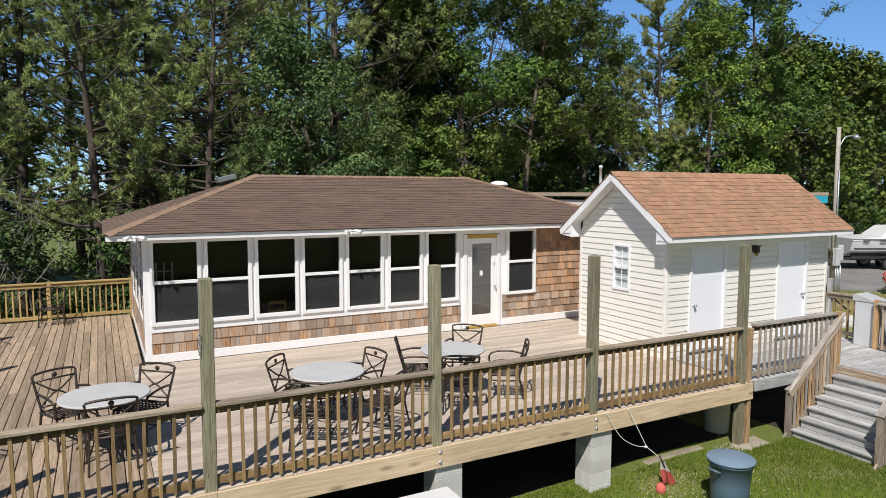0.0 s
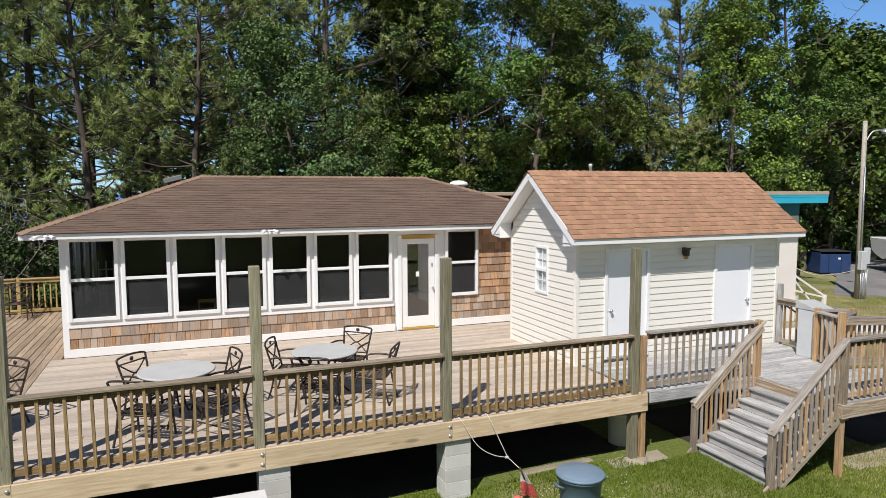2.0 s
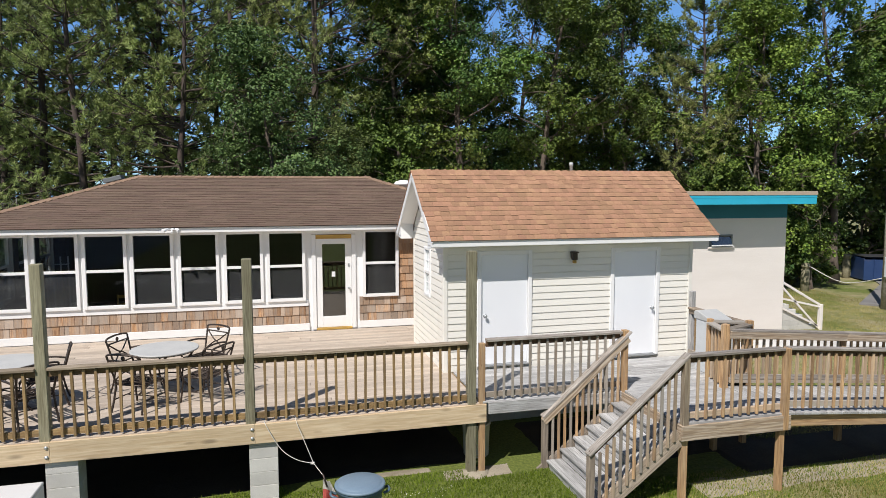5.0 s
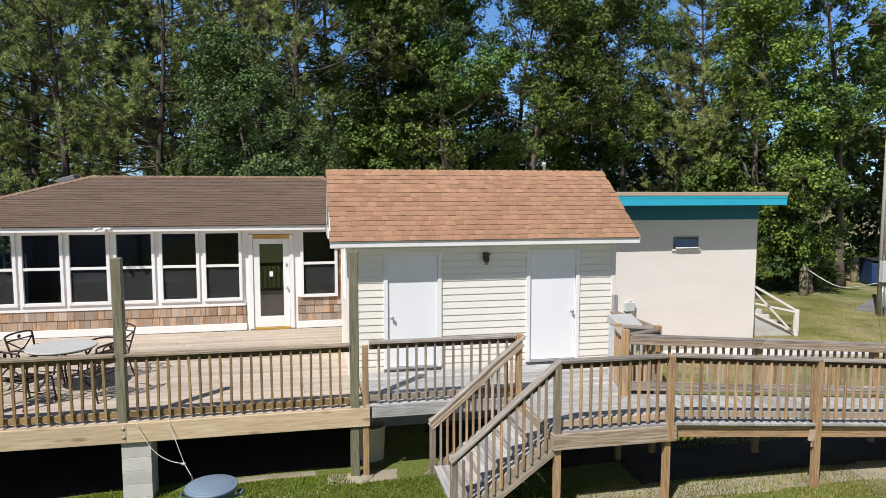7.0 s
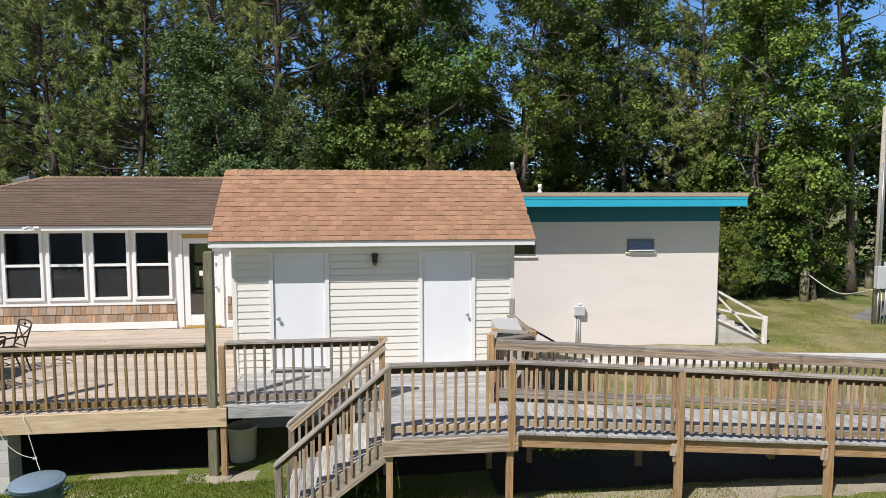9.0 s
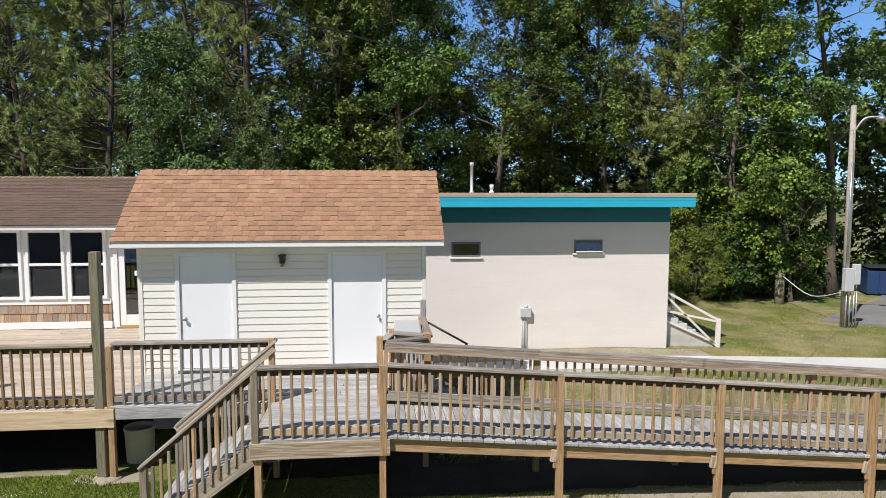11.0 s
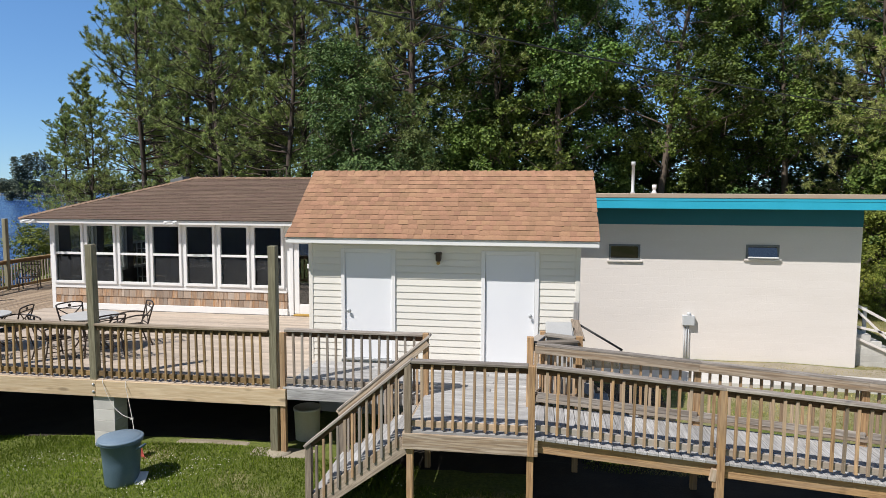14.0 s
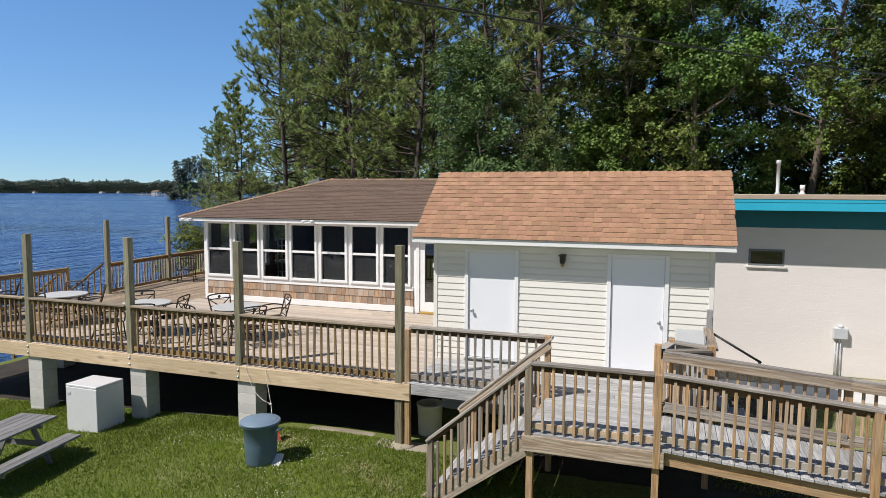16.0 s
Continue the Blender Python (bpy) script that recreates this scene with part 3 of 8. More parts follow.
def wall_cells(bm, u0, u1, z0, z1, holes, emit):
    """Fills a wall of u by z but for its holes with boxes."""
    us = sorted({u0, u1, *(h[0] for h in holes), *(h[1] for h in holes)})
    zs = sorted({z0, z1, *(h[2] for h in holes), *(h[3] for h in holes)})
    for a, b in zip(us, us[1:]):
        for c, d in zip(zs, zs[1:]):
            mu, mz = (a + b) / 2, (c + d) / 2
            if u0 < mu < u1 and z0 < mz < z1 and not any(h[0] < mu < h[1] and h[2] < mz < h[3] for h in holes):
                emit(bm, a, b, c, d)
    bmesh.ops.remove_doubles(bm, verts=bm.verts[:], dist=0.0005)
    bm.verts.index_update()
    seen = {}
    for face in bm.faces:
        seen.setdefault(tuple(sorted(q.index for q in face.verts)), []).append(face)
    bmesh.ops.delete(bm, geom=[face for same in seen.values() if len(same) > 1 for face in same], context="FACES")


def gz(x, y):
    """Height of the ground: falls gently to the shore, then under the water."""
    z = -0.26 + 0.014 * (min(max(y, 0.0), 14.0) - 5.0) + 0.050 * min(0.0, max(x, -4.0) - 8.0)
    if x > 20:
        z -= 0.036 * min(x - 20, 10) + 0.004 * min(max(x - 30, 0), 60)
    shore = -4.7 if y < 19 else -4.7 - 0.86 * (min(y, 35.0) - 19)
    d = x - shore
    if d < 0:
        z = max(-3.0, z + 0.9 * d)
    return z


# ---- ground, water, path ----
def grid_mesh(name, xs, ys, height, material):
    verts = [(x, y, height(x, y)) for y in ys for x in xs]
    w = len(xs)
    faces = [(j * w + i, j * w + i + 1, (j + 1) * w + i + 1, (j + 1) * w + i) for j in range(len(ys) - 1) for i in range(w - 1)]
    me = bpy.data.meshes.new(name)
    me.from_pydata(verts, [], faces)
    me.materials.append(material)
    for p in me.polygons:
        p.use_smooth = True
    return me


def rough_ground(x, y):
    near = 1.0 if -6 < x < 60 and -20 < y < 60 else 0.0
    return gz(x, y) + near * (0.035 * noise.noise(Vector((x * 0.45, y * 0.45, 0.3))) + 0.012 * noise.noise(Vector((x * 1.7, y * 1.7, 4.0))))


GX = [-3000, -1500, -700, -400, -250, -160, -100, *[-60 + 2 * i for i in range(23)], *[-14 + 0.5 * i for i in range(110)], 42, 46, 52, 60, 75, 100, 150, 250, 500, 1200, 3000]
GY = [-3000, -1200, -500, -200, -100, -60, -40, -28, -20, *[-14 + 0.5 * i for i in range(84)], *[29 + 1.5 * i for i in range(24)], 70, 80, 110, 160, 250, 400, 700, 1500, 3000]
ground = put("ground", grid_mesh("ground", GX, GY, rough_ground, M_LAWN), None, Matrix())
tagged(ground, "grassy ground with bare sandy patches sloping to the water", "ground", "", "structure")


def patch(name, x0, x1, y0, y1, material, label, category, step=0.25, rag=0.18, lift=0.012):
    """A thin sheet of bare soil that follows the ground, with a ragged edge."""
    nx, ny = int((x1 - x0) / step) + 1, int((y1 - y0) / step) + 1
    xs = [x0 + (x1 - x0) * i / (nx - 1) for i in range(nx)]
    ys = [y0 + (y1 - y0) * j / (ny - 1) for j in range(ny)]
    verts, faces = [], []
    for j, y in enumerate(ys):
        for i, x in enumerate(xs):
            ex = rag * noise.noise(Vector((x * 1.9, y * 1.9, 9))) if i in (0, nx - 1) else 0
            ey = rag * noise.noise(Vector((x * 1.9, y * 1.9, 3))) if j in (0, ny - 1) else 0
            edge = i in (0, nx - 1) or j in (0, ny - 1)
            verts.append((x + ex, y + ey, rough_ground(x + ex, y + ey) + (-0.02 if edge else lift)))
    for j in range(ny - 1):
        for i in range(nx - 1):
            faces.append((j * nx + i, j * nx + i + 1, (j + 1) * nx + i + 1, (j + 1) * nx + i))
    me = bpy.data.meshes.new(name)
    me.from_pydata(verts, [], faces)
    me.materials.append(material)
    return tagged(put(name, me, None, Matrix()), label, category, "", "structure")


# Grassless ground; the first four sheets also hold the shade in their colour.
patch("soil", -4.4, 9.6, 7.05, 12.8, M_SOIL_SHADE, "bare soil under the deck with its shade in the colour", "soil", 0.3)
patch("soil", 10.5, 14.9, 6.35, 8.8, M_SOIL_SHADE, "bare soil under the porch with its shade in the colour", "soil")
patch("soil", 13.4, 26, 5.6, 7.3, M_SOIL_SHADE, "bare soil under the ramp with its shade in the colour", "soil", 0.25, 0.18, 0.018)
patch("soil", 14.6, 16.5, 8.0, 11.7, M_SOIL_SHADE, "bare soil beside the shed with the shed shadow in the colour", "soil")
patch("soil", 12.3, 24.0, 5.08, 5.75, M_SAND, "bare sandy soil along the front of the ramp", "soil", 0.1, 0.4, 0.006)
patch("soil", 8.75, 10.0, 6.55, 7.05, M_SAND, "trodden sandy soil by the post", "soil", 0.09, 0.35, 0.006)
patch("soil", 14.5, 22.6, 12.7, 14.0, M_SAND, "sandy strip at the foot of the masonry wall", "soil", 0.15, 0.2)
bm = bmesh.new()
bx(bm, -3000, 60, -3000, 3000, -3.2, -1.55)
water = part("water", bm, M_WATER)
tagged(water, "wind-rippled deep blue river water", "water", "", "structure")

# ---- concrete walk and drive ----
def slab(name, corners, thick, material, label, category):
    bm = bmesh.new()
    top = [bm.verts.new((x, y, gz(x, y) + thick)) for x, y in corners]
    low = [bm.verts.new((x, y, gz(x, y) - 0.15)) for x, y in corners]
    bm.faces.new(top)
    k = len(corners)
    for i in range(k):
        bm.faces.new((low[i], low[(i + 1) % k], top[(i + 1) % k], top[i]))
    return tagged(part(name, bm, material), label, category, "", "structure")


def strip(name, sections, thick, material, label, category):
    """A slab laid over the ground, section by section: x, near edge, far edge."""
    bm = bmesh.new()
    rows = [[bm.verts.new((x, y, max(gz(x, y0), gz(x, y1)) + h)) for y, h in ((y0, -0.12), (y0, thick), (y1, thick), (y1, -0.12))] for x, y0, y1 in sections]
    for r0, r1 in zip(rows, rows[1:]):
        for k in range(3):
            bm.faces.new((r0[k], r1[k], r1[k + 1], r0[k + 1]))
    for r in (rows[0], rows[-1]):
        bm.faces.new(r)
    bmesh.ops.recalc_face_normals(bm, faces=bm.faces[:])
    return tagged(part(name, bm, material), label, category, "", "structure")


strip("pavement", [(14.5, 11.75, 12.6), (16.6, 11.75, 12.6), (18.3, 11.75, 12.75), (20.0, 11.75, 12.9), (22.0, 11.75, 12.95), (25.0, 11.75, 12.98), (30.0, 11.75, 13.0), (36.0, 12.1, 13.4), (44.0, 12.6, 13.9)], 0.065, M_PATH, "pale concrete walk along the masonry building", "pavement")
slab("road", [(29.5, 18.6), (33.0, 16.2), (44, 13.9), (70, 12.5), (70, 34), (44, 33), (35.5, 23.0)], 0.06, M_ASPHALT, "worn grey asphalt drive with sandy edges", "road")

# ---- the deck ----
DZ = 0.90
FRONT = 6.72
WEST = -3.45
BACK = 18.75
BOARD = 0.14


def boards(parent, x0, x1, y0, y1, z, along, material, seed, joint=3.66, gap=0.0016):
    """Deck boards with small gaps; long rows are butted from shorter lengths."""
    rng = random.Random(seed)
    a0, a1, c0, c1 = (x0, x1, y0, y1) if along == "x" else (y0, y1, x0, x1)
    rows = max(1, round((c1 - c0) / (BOARD + 0.006)))
    step = (c1 - c0) / rows
    for r in range(rows):
        c = c0 + (r + 0.5) * step
        p = a0
        first = rng.uniform(0.3, 1.0) * joint
        while p < a1 - 0.05:
            q = min(a1, p + (first if p == a0 else joint))
            if a1 - q < 0.4:
                q = a1
            dz = rng.uniform(-0.0025, 0.0025)
            a = (p + 0.002, c, z - 0.019 + dz) if along == "x" else (c, p + 0.002, z - 0.019 + dz)
            b = (q - 0.002, c, z - 0.019 + dz) if along == "x" else (c, q - 0.002, z - 0.019 + dz)
            bar("board", a, b, step - gap, 0.038, material, parent, bevel=0.005)
            p = q


deck = thing("deck", (3, 10, 0), 0, "raised timber deck of sun-bleached boards round the sunroom", "deck")
boards(deck, 0.02, 9.42, FRONT + 0.024, 12.80, DZ, "x", M_DECK, 1)
boards(deck, 9.42, 11.0, 11.30, 12.80, DZ, "x", M_DECK, 2)
boards(deck, WEST, 0.02, FRONT + 0.024, BACK + 0.1, DZ, "y", M_DECK_W, 3, gap=0.011)
boards(deck, 0.02, 0.20, 12.80, BACK + 0.1, DZ, "y", M_DECK_W, 31)
# outer beam, built of lengths butted at the posts
POST_X = [-2.35, 0.55, 3.35, 5.97, 9.27]
ends = [WEST - 0.1, *[p + 0.06 for p in POST_X[:-1]], 9.50]
for a, b in zip(ends, ends[1:]):
    bar("beam", (a + 0.001, FRONT, 0.74), (b - 0.001, FRONT, 0.74), 0.045, 0.285, M_BEAM, deck, "pale yellow pine rim beam")
for x in POST_X[:-1]:
    for z in (0.68, 0.81):
        bm = bmesh.new()
        tube(bm, [(x + 0.02, FRONT - 0.022, z), (x + 0.02, FRONT - 0.030, z), (x + 0.02, FRONT - 0.034, z), (x + 0.02, FRONT - 0.040, z)], [0.026, 0.026, 0.015, 0.013], 8)
        part("bolt", bm, M_STEEL, deck, "galvanised bolt head")
for a, b in ((WEST - 0.12, 9.40),):
    for y in (9.2, 11.6):
        bar("beam", (a, y, 0.70), (b, y, 0.70), 0.09, 0.26, M_RAIL, deck)
bar("beam", (WEST - 0.05, FRONT + 0.03, 0.74), (WEST - 0.05, BACK + 0.1, 0.74), 0.045, 0.285, M_RAIL, deck)
for i in range(24):
    x = WEST + 0.25 + i * 0.55
    bar("joist", (x, FRONT + 0.04, 0.77), (x, 12.7 if x > 0.2 else BACK, 0.77), 0.04, 0.19, M_RAIL, deck)


def pier(x, y, w=0.40, d=0.36, top=0.595):
    """A pier of concrete blocks, joint by joint."""
    z0 = gz(x, y) - 0.12
    p = thing("pier", (x, y, z0), 0, "pale grey concrete block pier under the deck beam", "pier", "piers under the deck")
    z, k = z0, 0
    while z < top - 0.02:
        h = min(0.2, top - z)
        across = ((y - d / 2, y - 0.001), (y + 0.001, y + d / 2)) if k % 2 else ((y - d / 2, y + d / 2),)
        for a, b in across:
            block("block", x - w / 2, x + w / 2, a, b, z, z + h - 0.003, M_CONC, p, bevel=0.004)
        z += h
        k += 1
    return p


for x in (POST_X[0] + 0.2, 0.70, 3.53, 6.14):
    pier(x, FRONT + 0.21)
for x in (-2.2, 0.7, 3.4, 6.0, 9.0):
    pier(x, 9.9)

RAIL_Z = DZ + 0.98


def baluster_run(rail, a, b, zb, zt, material, pitch=0.143, w=0.036):
    a, b = Vector(a), Vector(b)
    n = max(1, round((b - a).length / pitch))
    rng = random.Random(int(abs(a.x * 97 + a.y * 31 + b.x * 7)))
    for i in range(1, n):
        p = a.lerp(b, i / n)
        j = rng.uniform(-0.006, 0.006)
        bar("baluster", (p.x + j, p.y + j, p.z + zb), (p.x - j, p.y - j, p.z + zt), w, w, material, rail, bevel=0.003)


def rail_bay(rail, a, b, m_bal, m_cap, out=(0, -1, 0), top=0.98, low=0.09, bal=True, cap_w=0.14, m_sub=None, drop=0.055, m_low=None):
    """One bay of railing between two points at deck level."""
    a, b, o = Vector(a), Vector(b), Vector(out)
    up = Vector((0, 0, 1))
    bar("top_rail", a + up * (top - 0.019), b + up * (top - 0.019), cap_w, 0.038, m_cap, rail, bevel=0.005)
    bar("sub_rail", a + up * (top - 0.085) - o * 0.02, b + up * (top - 0.085) - o * 0.02, 0.038, 0.088, m_sub or m_cap, rail)
    bar("bottom_rail", a + up * low - o * 0.02, b + up * low - o * 0.02, 0.038, 0.088, m_low or m_cap, rail)
    if bal:
        baluster_run(rail, a + o * 0.02, b + o * 0.02, low - 0.06, top - drop, m_bal)


# front railing with tall posts
front = thing("railing", (3, FRONT + 0.05, DZ), 0, "treated pine deck railing with tall square posts", "railing")
PY = FRONT + 0.075
stops = [WEST + 0.02, *POST_X]
tops = [3.24, 3.25, 3.25, 3.25, 3.25, 3.28]
for i, x in enumerate(POST_X):
    low = gz(x, PY) - 0.1 if i == 4 else 0.60
    lean = 0.012 * math.sin(i * 2.1)
    bar("post", (x, PY + 0.005, low), (x + lean, PY + 0.005, tops[i + 1]), 0.135, 0.135, M_POST, front, "tall weathered grey-green square post", bevel=0.008)
for a, b in zip(stops, stops[1:]):
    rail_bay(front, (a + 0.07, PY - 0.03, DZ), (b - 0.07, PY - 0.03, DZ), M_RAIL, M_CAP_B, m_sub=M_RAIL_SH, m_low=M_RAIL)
bm = bmesh.new()
tube(bm, arc([(0.50, PY - 0.06, 2.62), (0.465, PY - 0.09, 2.655), (0.45, PY - 0.09, 2.60), (0.475, PY - 0.08, 2.56), (0.46, PY - 0.09, 2.51), (0.47, PY - 0.08, 2.43)]), 0.007, 6)
part("hook", bm, M_STEEL, front, "galvanised hook with a shackle")
bar("post", (9.44, FRONT + 0.05, -0.2), (9.44, FRONT + 0.05, RAIL_Z - 0.04), 0.09, 0.09, M_POST_O, front, "short orange-brown post")

# west and back railing
west = thing("railing", (WEST, 12, DZ), 0, "brown timber railing along the water side of the deck", "railing")
WP = [(WEST + 0.03, FRONT + 0.1), (WEST + 0.05, 8.9), (WEST + 0.12, 11.1)]
for (xa, ya), (xb, yb) in zip(WP, WP[1:]):
    rail_bay(west, (xa, ya + 0.05, DZ), (xb, yb - 0.05, DZ), M_RAIL, M_RAIL, (-1, 0, 0))
for x, y in WP:
    bar("post", (x, y, 0.5), (x, y, RAIL_Z + 0.02), 0.09, 0.09, M_RAIL, west)
WQ = [(-3.25, 12.52), (-3.60, 15.57), (-3.78, BACK)]
for (xa, ya), (xb, yb) in zip(WQ, WQ[1:]):
    # Greyer balusters: the shade on their unlit side is put into the colour.
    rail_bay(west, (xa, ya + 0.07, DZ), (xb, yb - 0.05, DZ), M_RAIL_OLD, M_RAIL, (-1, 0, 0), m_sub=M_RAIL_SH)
for x, y in WQ[:2]:
    bar("post", (x, y, 0.5), (x, y, 3.25), 0.13, 0.13, M_POST, west, "tall weathered grey-green square post", bevel=0.008)
back = thing("railing", (-1.5, BACK, DZ), 0, "yellow-brown timber railing at the wooded end of the deck", "railing")
BP = [-3.78, -1.65, 0.26]
for a, b in zip(BP, BP[1:]):
    rail_bay(back, (a + 0.05, BACK, DZ), (b - 0.05, BACK, DZ), M_RAIL_Y, M_RAIL_Y, (0, 1, 0))
for x in BP:
    bar("post", (x, BACK, 0.5), (x, BACK, RAIL_Z + 0.02), 0.09, 0.09, M_RAIL_Y, back)
boards(deck, -3.85, WEST, 12.5, BACK + 0.1, DZ, "y", M_DECK_W, 32)
# stair down to the water side
wstair = thing("water_stairs", (-4, 11.8, -0.9), 0, "timber steps with sloping rails down to the shore", "stairs")
for i in range(8):
    z = DZ - 0.18 * (i + 1)
    bar("tread", (WEST - 0.14 - 0.27 * i, 11.15, z), (WEST - 0.14 - 0.27 * i, 12.45, z), 0.28, 0.038, M_DECK_W, wstair)
for y in (11.14, 12.48):
    bar("stringer", (WEST, y, 0.62), (WEST - 2.35, y, -0.95), 0.04, 0.24, M_RAIL, wstair)
    bar("handrail", (WEST + 0.05, y, RAIL_Z - 0.02), (WEST - 2.35, y, 0.28), 0.09, 0.038, M_RAIL, wstair)
    for i in range(9):
        f = (i + 0.5) / 9
        x = WEST + 0.05 - 2.35 * f
        z = RAIL_Z - 0.06 - 1.58 * f
        bar("baluster", (x, y, z - 0.92), (x, y, z), 0.036, 0.036, M_RAIL, wstair, bevel=0.003)
    bar("post", (WEST - 2.3, y, -1.2), (WEST - 2.3, y, 0.36), 0.09, 0.09, M_RAIL, wstair)

# ---- shed porch, landing, steps and ramp ----
PZ = 0.93
porch = thing("porch", (11.5, 7.5, 0), 0, "grey weathered timber porch and landing before the shed", "porch")
boards(porch, 9.44, 14.33, 6.72, 8.44, PZ, "x", M_DECK_GREY, 4)
boards(porch, 11.86, 13.612, 5.08, 6.71, PZ, "x", M_DECK_GREY, 5)
bar("fascia", (9.53, 6.70, 0.82), (11.86, 6.70, 0.82), 0.04, 0.19, M_DECK_GREY, porch, "silvery grey fascia board")
bar("fascia", (11.83, 5.06, 0.79), (13.66, 5.06, 0.79), 0.04, 0.22, M_FASCIA, porch)
bar("fascia", (11.84, 5.08, 0.79), (11.84, 6.70, 0.79), 0.04, 0.22, M_FASCIA, porch)
bar("fascia", (14.33, 6.72, 0.80), (14.33, 8.44, 0.80), 0.04, 0.22, M_RAIL_OLD, porch)
for x, y in ((11.92, 5.14), (13.56, 5.14), (11.92, 6.62), (13.56, 6.62), (14.25, 6.75), (14.25, 8.3)):
    bar("leg", (x, y, gz(x, y) - 0.15), (x, y, 0.74), 0.09, 0.09, M_POST_O, porch)
for x in (10.2, 10.9, 11.6, 12.3, 13.0, 13.7):
    bar("joist", (x, 6.76, 0.80), (x, 8.4, 0.80), 0.04, 0.19, M_RAIL, porch)

prail = thing("railing", (10.6, 6.72, PZ), 0, "weathered grey-brown railing before the shed doors", "railing")
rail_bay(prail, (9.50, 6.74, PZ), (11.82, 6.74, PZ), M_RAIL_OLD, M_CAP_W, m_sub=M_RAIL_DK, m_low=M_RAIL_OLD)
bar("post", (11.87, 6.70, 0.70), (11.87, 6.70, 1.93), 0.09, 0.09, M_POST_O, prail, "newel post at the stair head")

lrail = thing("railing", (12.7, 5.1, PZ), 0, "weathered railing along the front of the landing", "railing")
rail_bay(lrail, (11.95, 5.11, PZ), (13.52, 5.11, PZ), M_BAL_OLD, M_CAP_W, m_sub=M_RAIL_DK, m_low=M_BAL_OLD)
bar("post", (11.90, 5.10, 0.68), (11.90, 5.10, 1.86), 0.09, 0.09, M_CAP_B, lrail)
bar("post", (13.57, 5.08, 0.68), (13.57, 5.08, 1.90), 0.09, 0.09, M_POST_O, lrail, "orange-brown corner post")

# steps of the landing, going down towards the water side
STEPS = 7
stair = thing("stairs", (10.9, 5.9, -0.2), 0, "grey weathered timber stairs with railings on both sides", "stairs")
RISE, RUN = 0.17, 0.225
for i in range(STEPS):
    z = PZ - RISE * (i + 1)
    x = 11.84 - RUN * (i + 0.5)
    for k in (0, 1):
        bar("tread", (x - 0.052 + 0.132 * k, 5.16, z - 0.019), (x - 0.052 + 0.132 * k, 6.64, z - 0.019), 0.128, 0.038, M_DECK_GREY, stair, bevel=0.006)
    bar("riser", (x + 0.154, 5.18, z + 0.066), (x + 0.154, 6.62, z + 0.066), 0.02, 0.131, M_DECK_GREY, stair)
SX = 11.84 - RUN * (STEPS - 1)
SZ = PZ - RISE * (STEPS - 1)
for y in (5.12, 6.68):
    bar("stringer", (11.86, y, PZ - 0.20), (SX - 0.26, y, SZ - 0.37), 0.04, 0.25, M_RAIL_OLD, stair)
    bar("handrail", (11.95, y, PZ + 0.98), (SX - 0.07, y, SZ + 0.70), 0.14, 0.038, M_CAP_W, stair, "broad grey sloping handrail", bevel=0.006)
    if y > 6:
        bar("sub_rail", (11.90, y - 0.04, PZ + 0.875), (SX - 0.06, y - 0.04, SZ + 0.635), 0.036, 0.135, M_FASCIA, stair)
    else:
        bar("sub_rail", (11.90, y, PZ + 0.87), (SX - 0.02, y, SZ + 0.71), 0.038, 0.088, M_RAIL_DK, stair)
    bar("post", (SX - 0.02, y, gz(SX, y) - 0.12), (SX - 0.02, y, SZ + 0.73), 0.09, 0.09, M_RAIL_OLD, stair)
    for i in range(1, 13):
        f = i / 13
        x = 11.84 + (SX - 11.84) * f
        z = PZ + (SZ - PZ) * f
        bar("baluster", (x, y - 0.03, z - 0.18), (x, y - 0.03, z + 0.895 - 0.27 * f), 0.036, 0.036, M_BAL_OLD if i % 3 else M_RAIL_OLD, stair, bevel=0.003)

# the ramp
RX0, RX1, RSL = 13.60, 26.4, -0.0775


def rz(x):
    return PZ + RSL * (x - RX0) + 0.01


access = thing("ramp", (18, 5.8, 0), 0, "long weathered timber ramp with slatted deck and railings", "ramp")
n = int((RX1 - RX0) / 0.146)
for i in range(n):
    x = RX0 + 0.08 + i * 0.146
    bar("board", (x, 5.06, rz(x) - 0.019), (x, 6.46, rz(x) - 0.019), 0.138, 0.038, M_DECK_GREY, access, up=(0.08, 0, 1), bevel=0.004)
for y in (5.14, 5.76, 6.38):
    bar("stringer", (RX0, y, rz(RX0) - 0.135), (RX1, y, rz(RX1) - 0.135), 0.04, 0.185, M_POST_O if y < 5.5 else M_RAIL_OLD, access)
rr = thing("railing", (18, 5.12, 0.9), 0, "weathered orange-brown railing on the outer side of the ramp", "railing")
fr = thing("railing", (18, 6.42, 0.9), 0, "weathered orange-brown railing on the inner side of the ramp", "railing")
RPX = [13.60, 15.98, 18.28, 20.60, 22.9, 25.2]
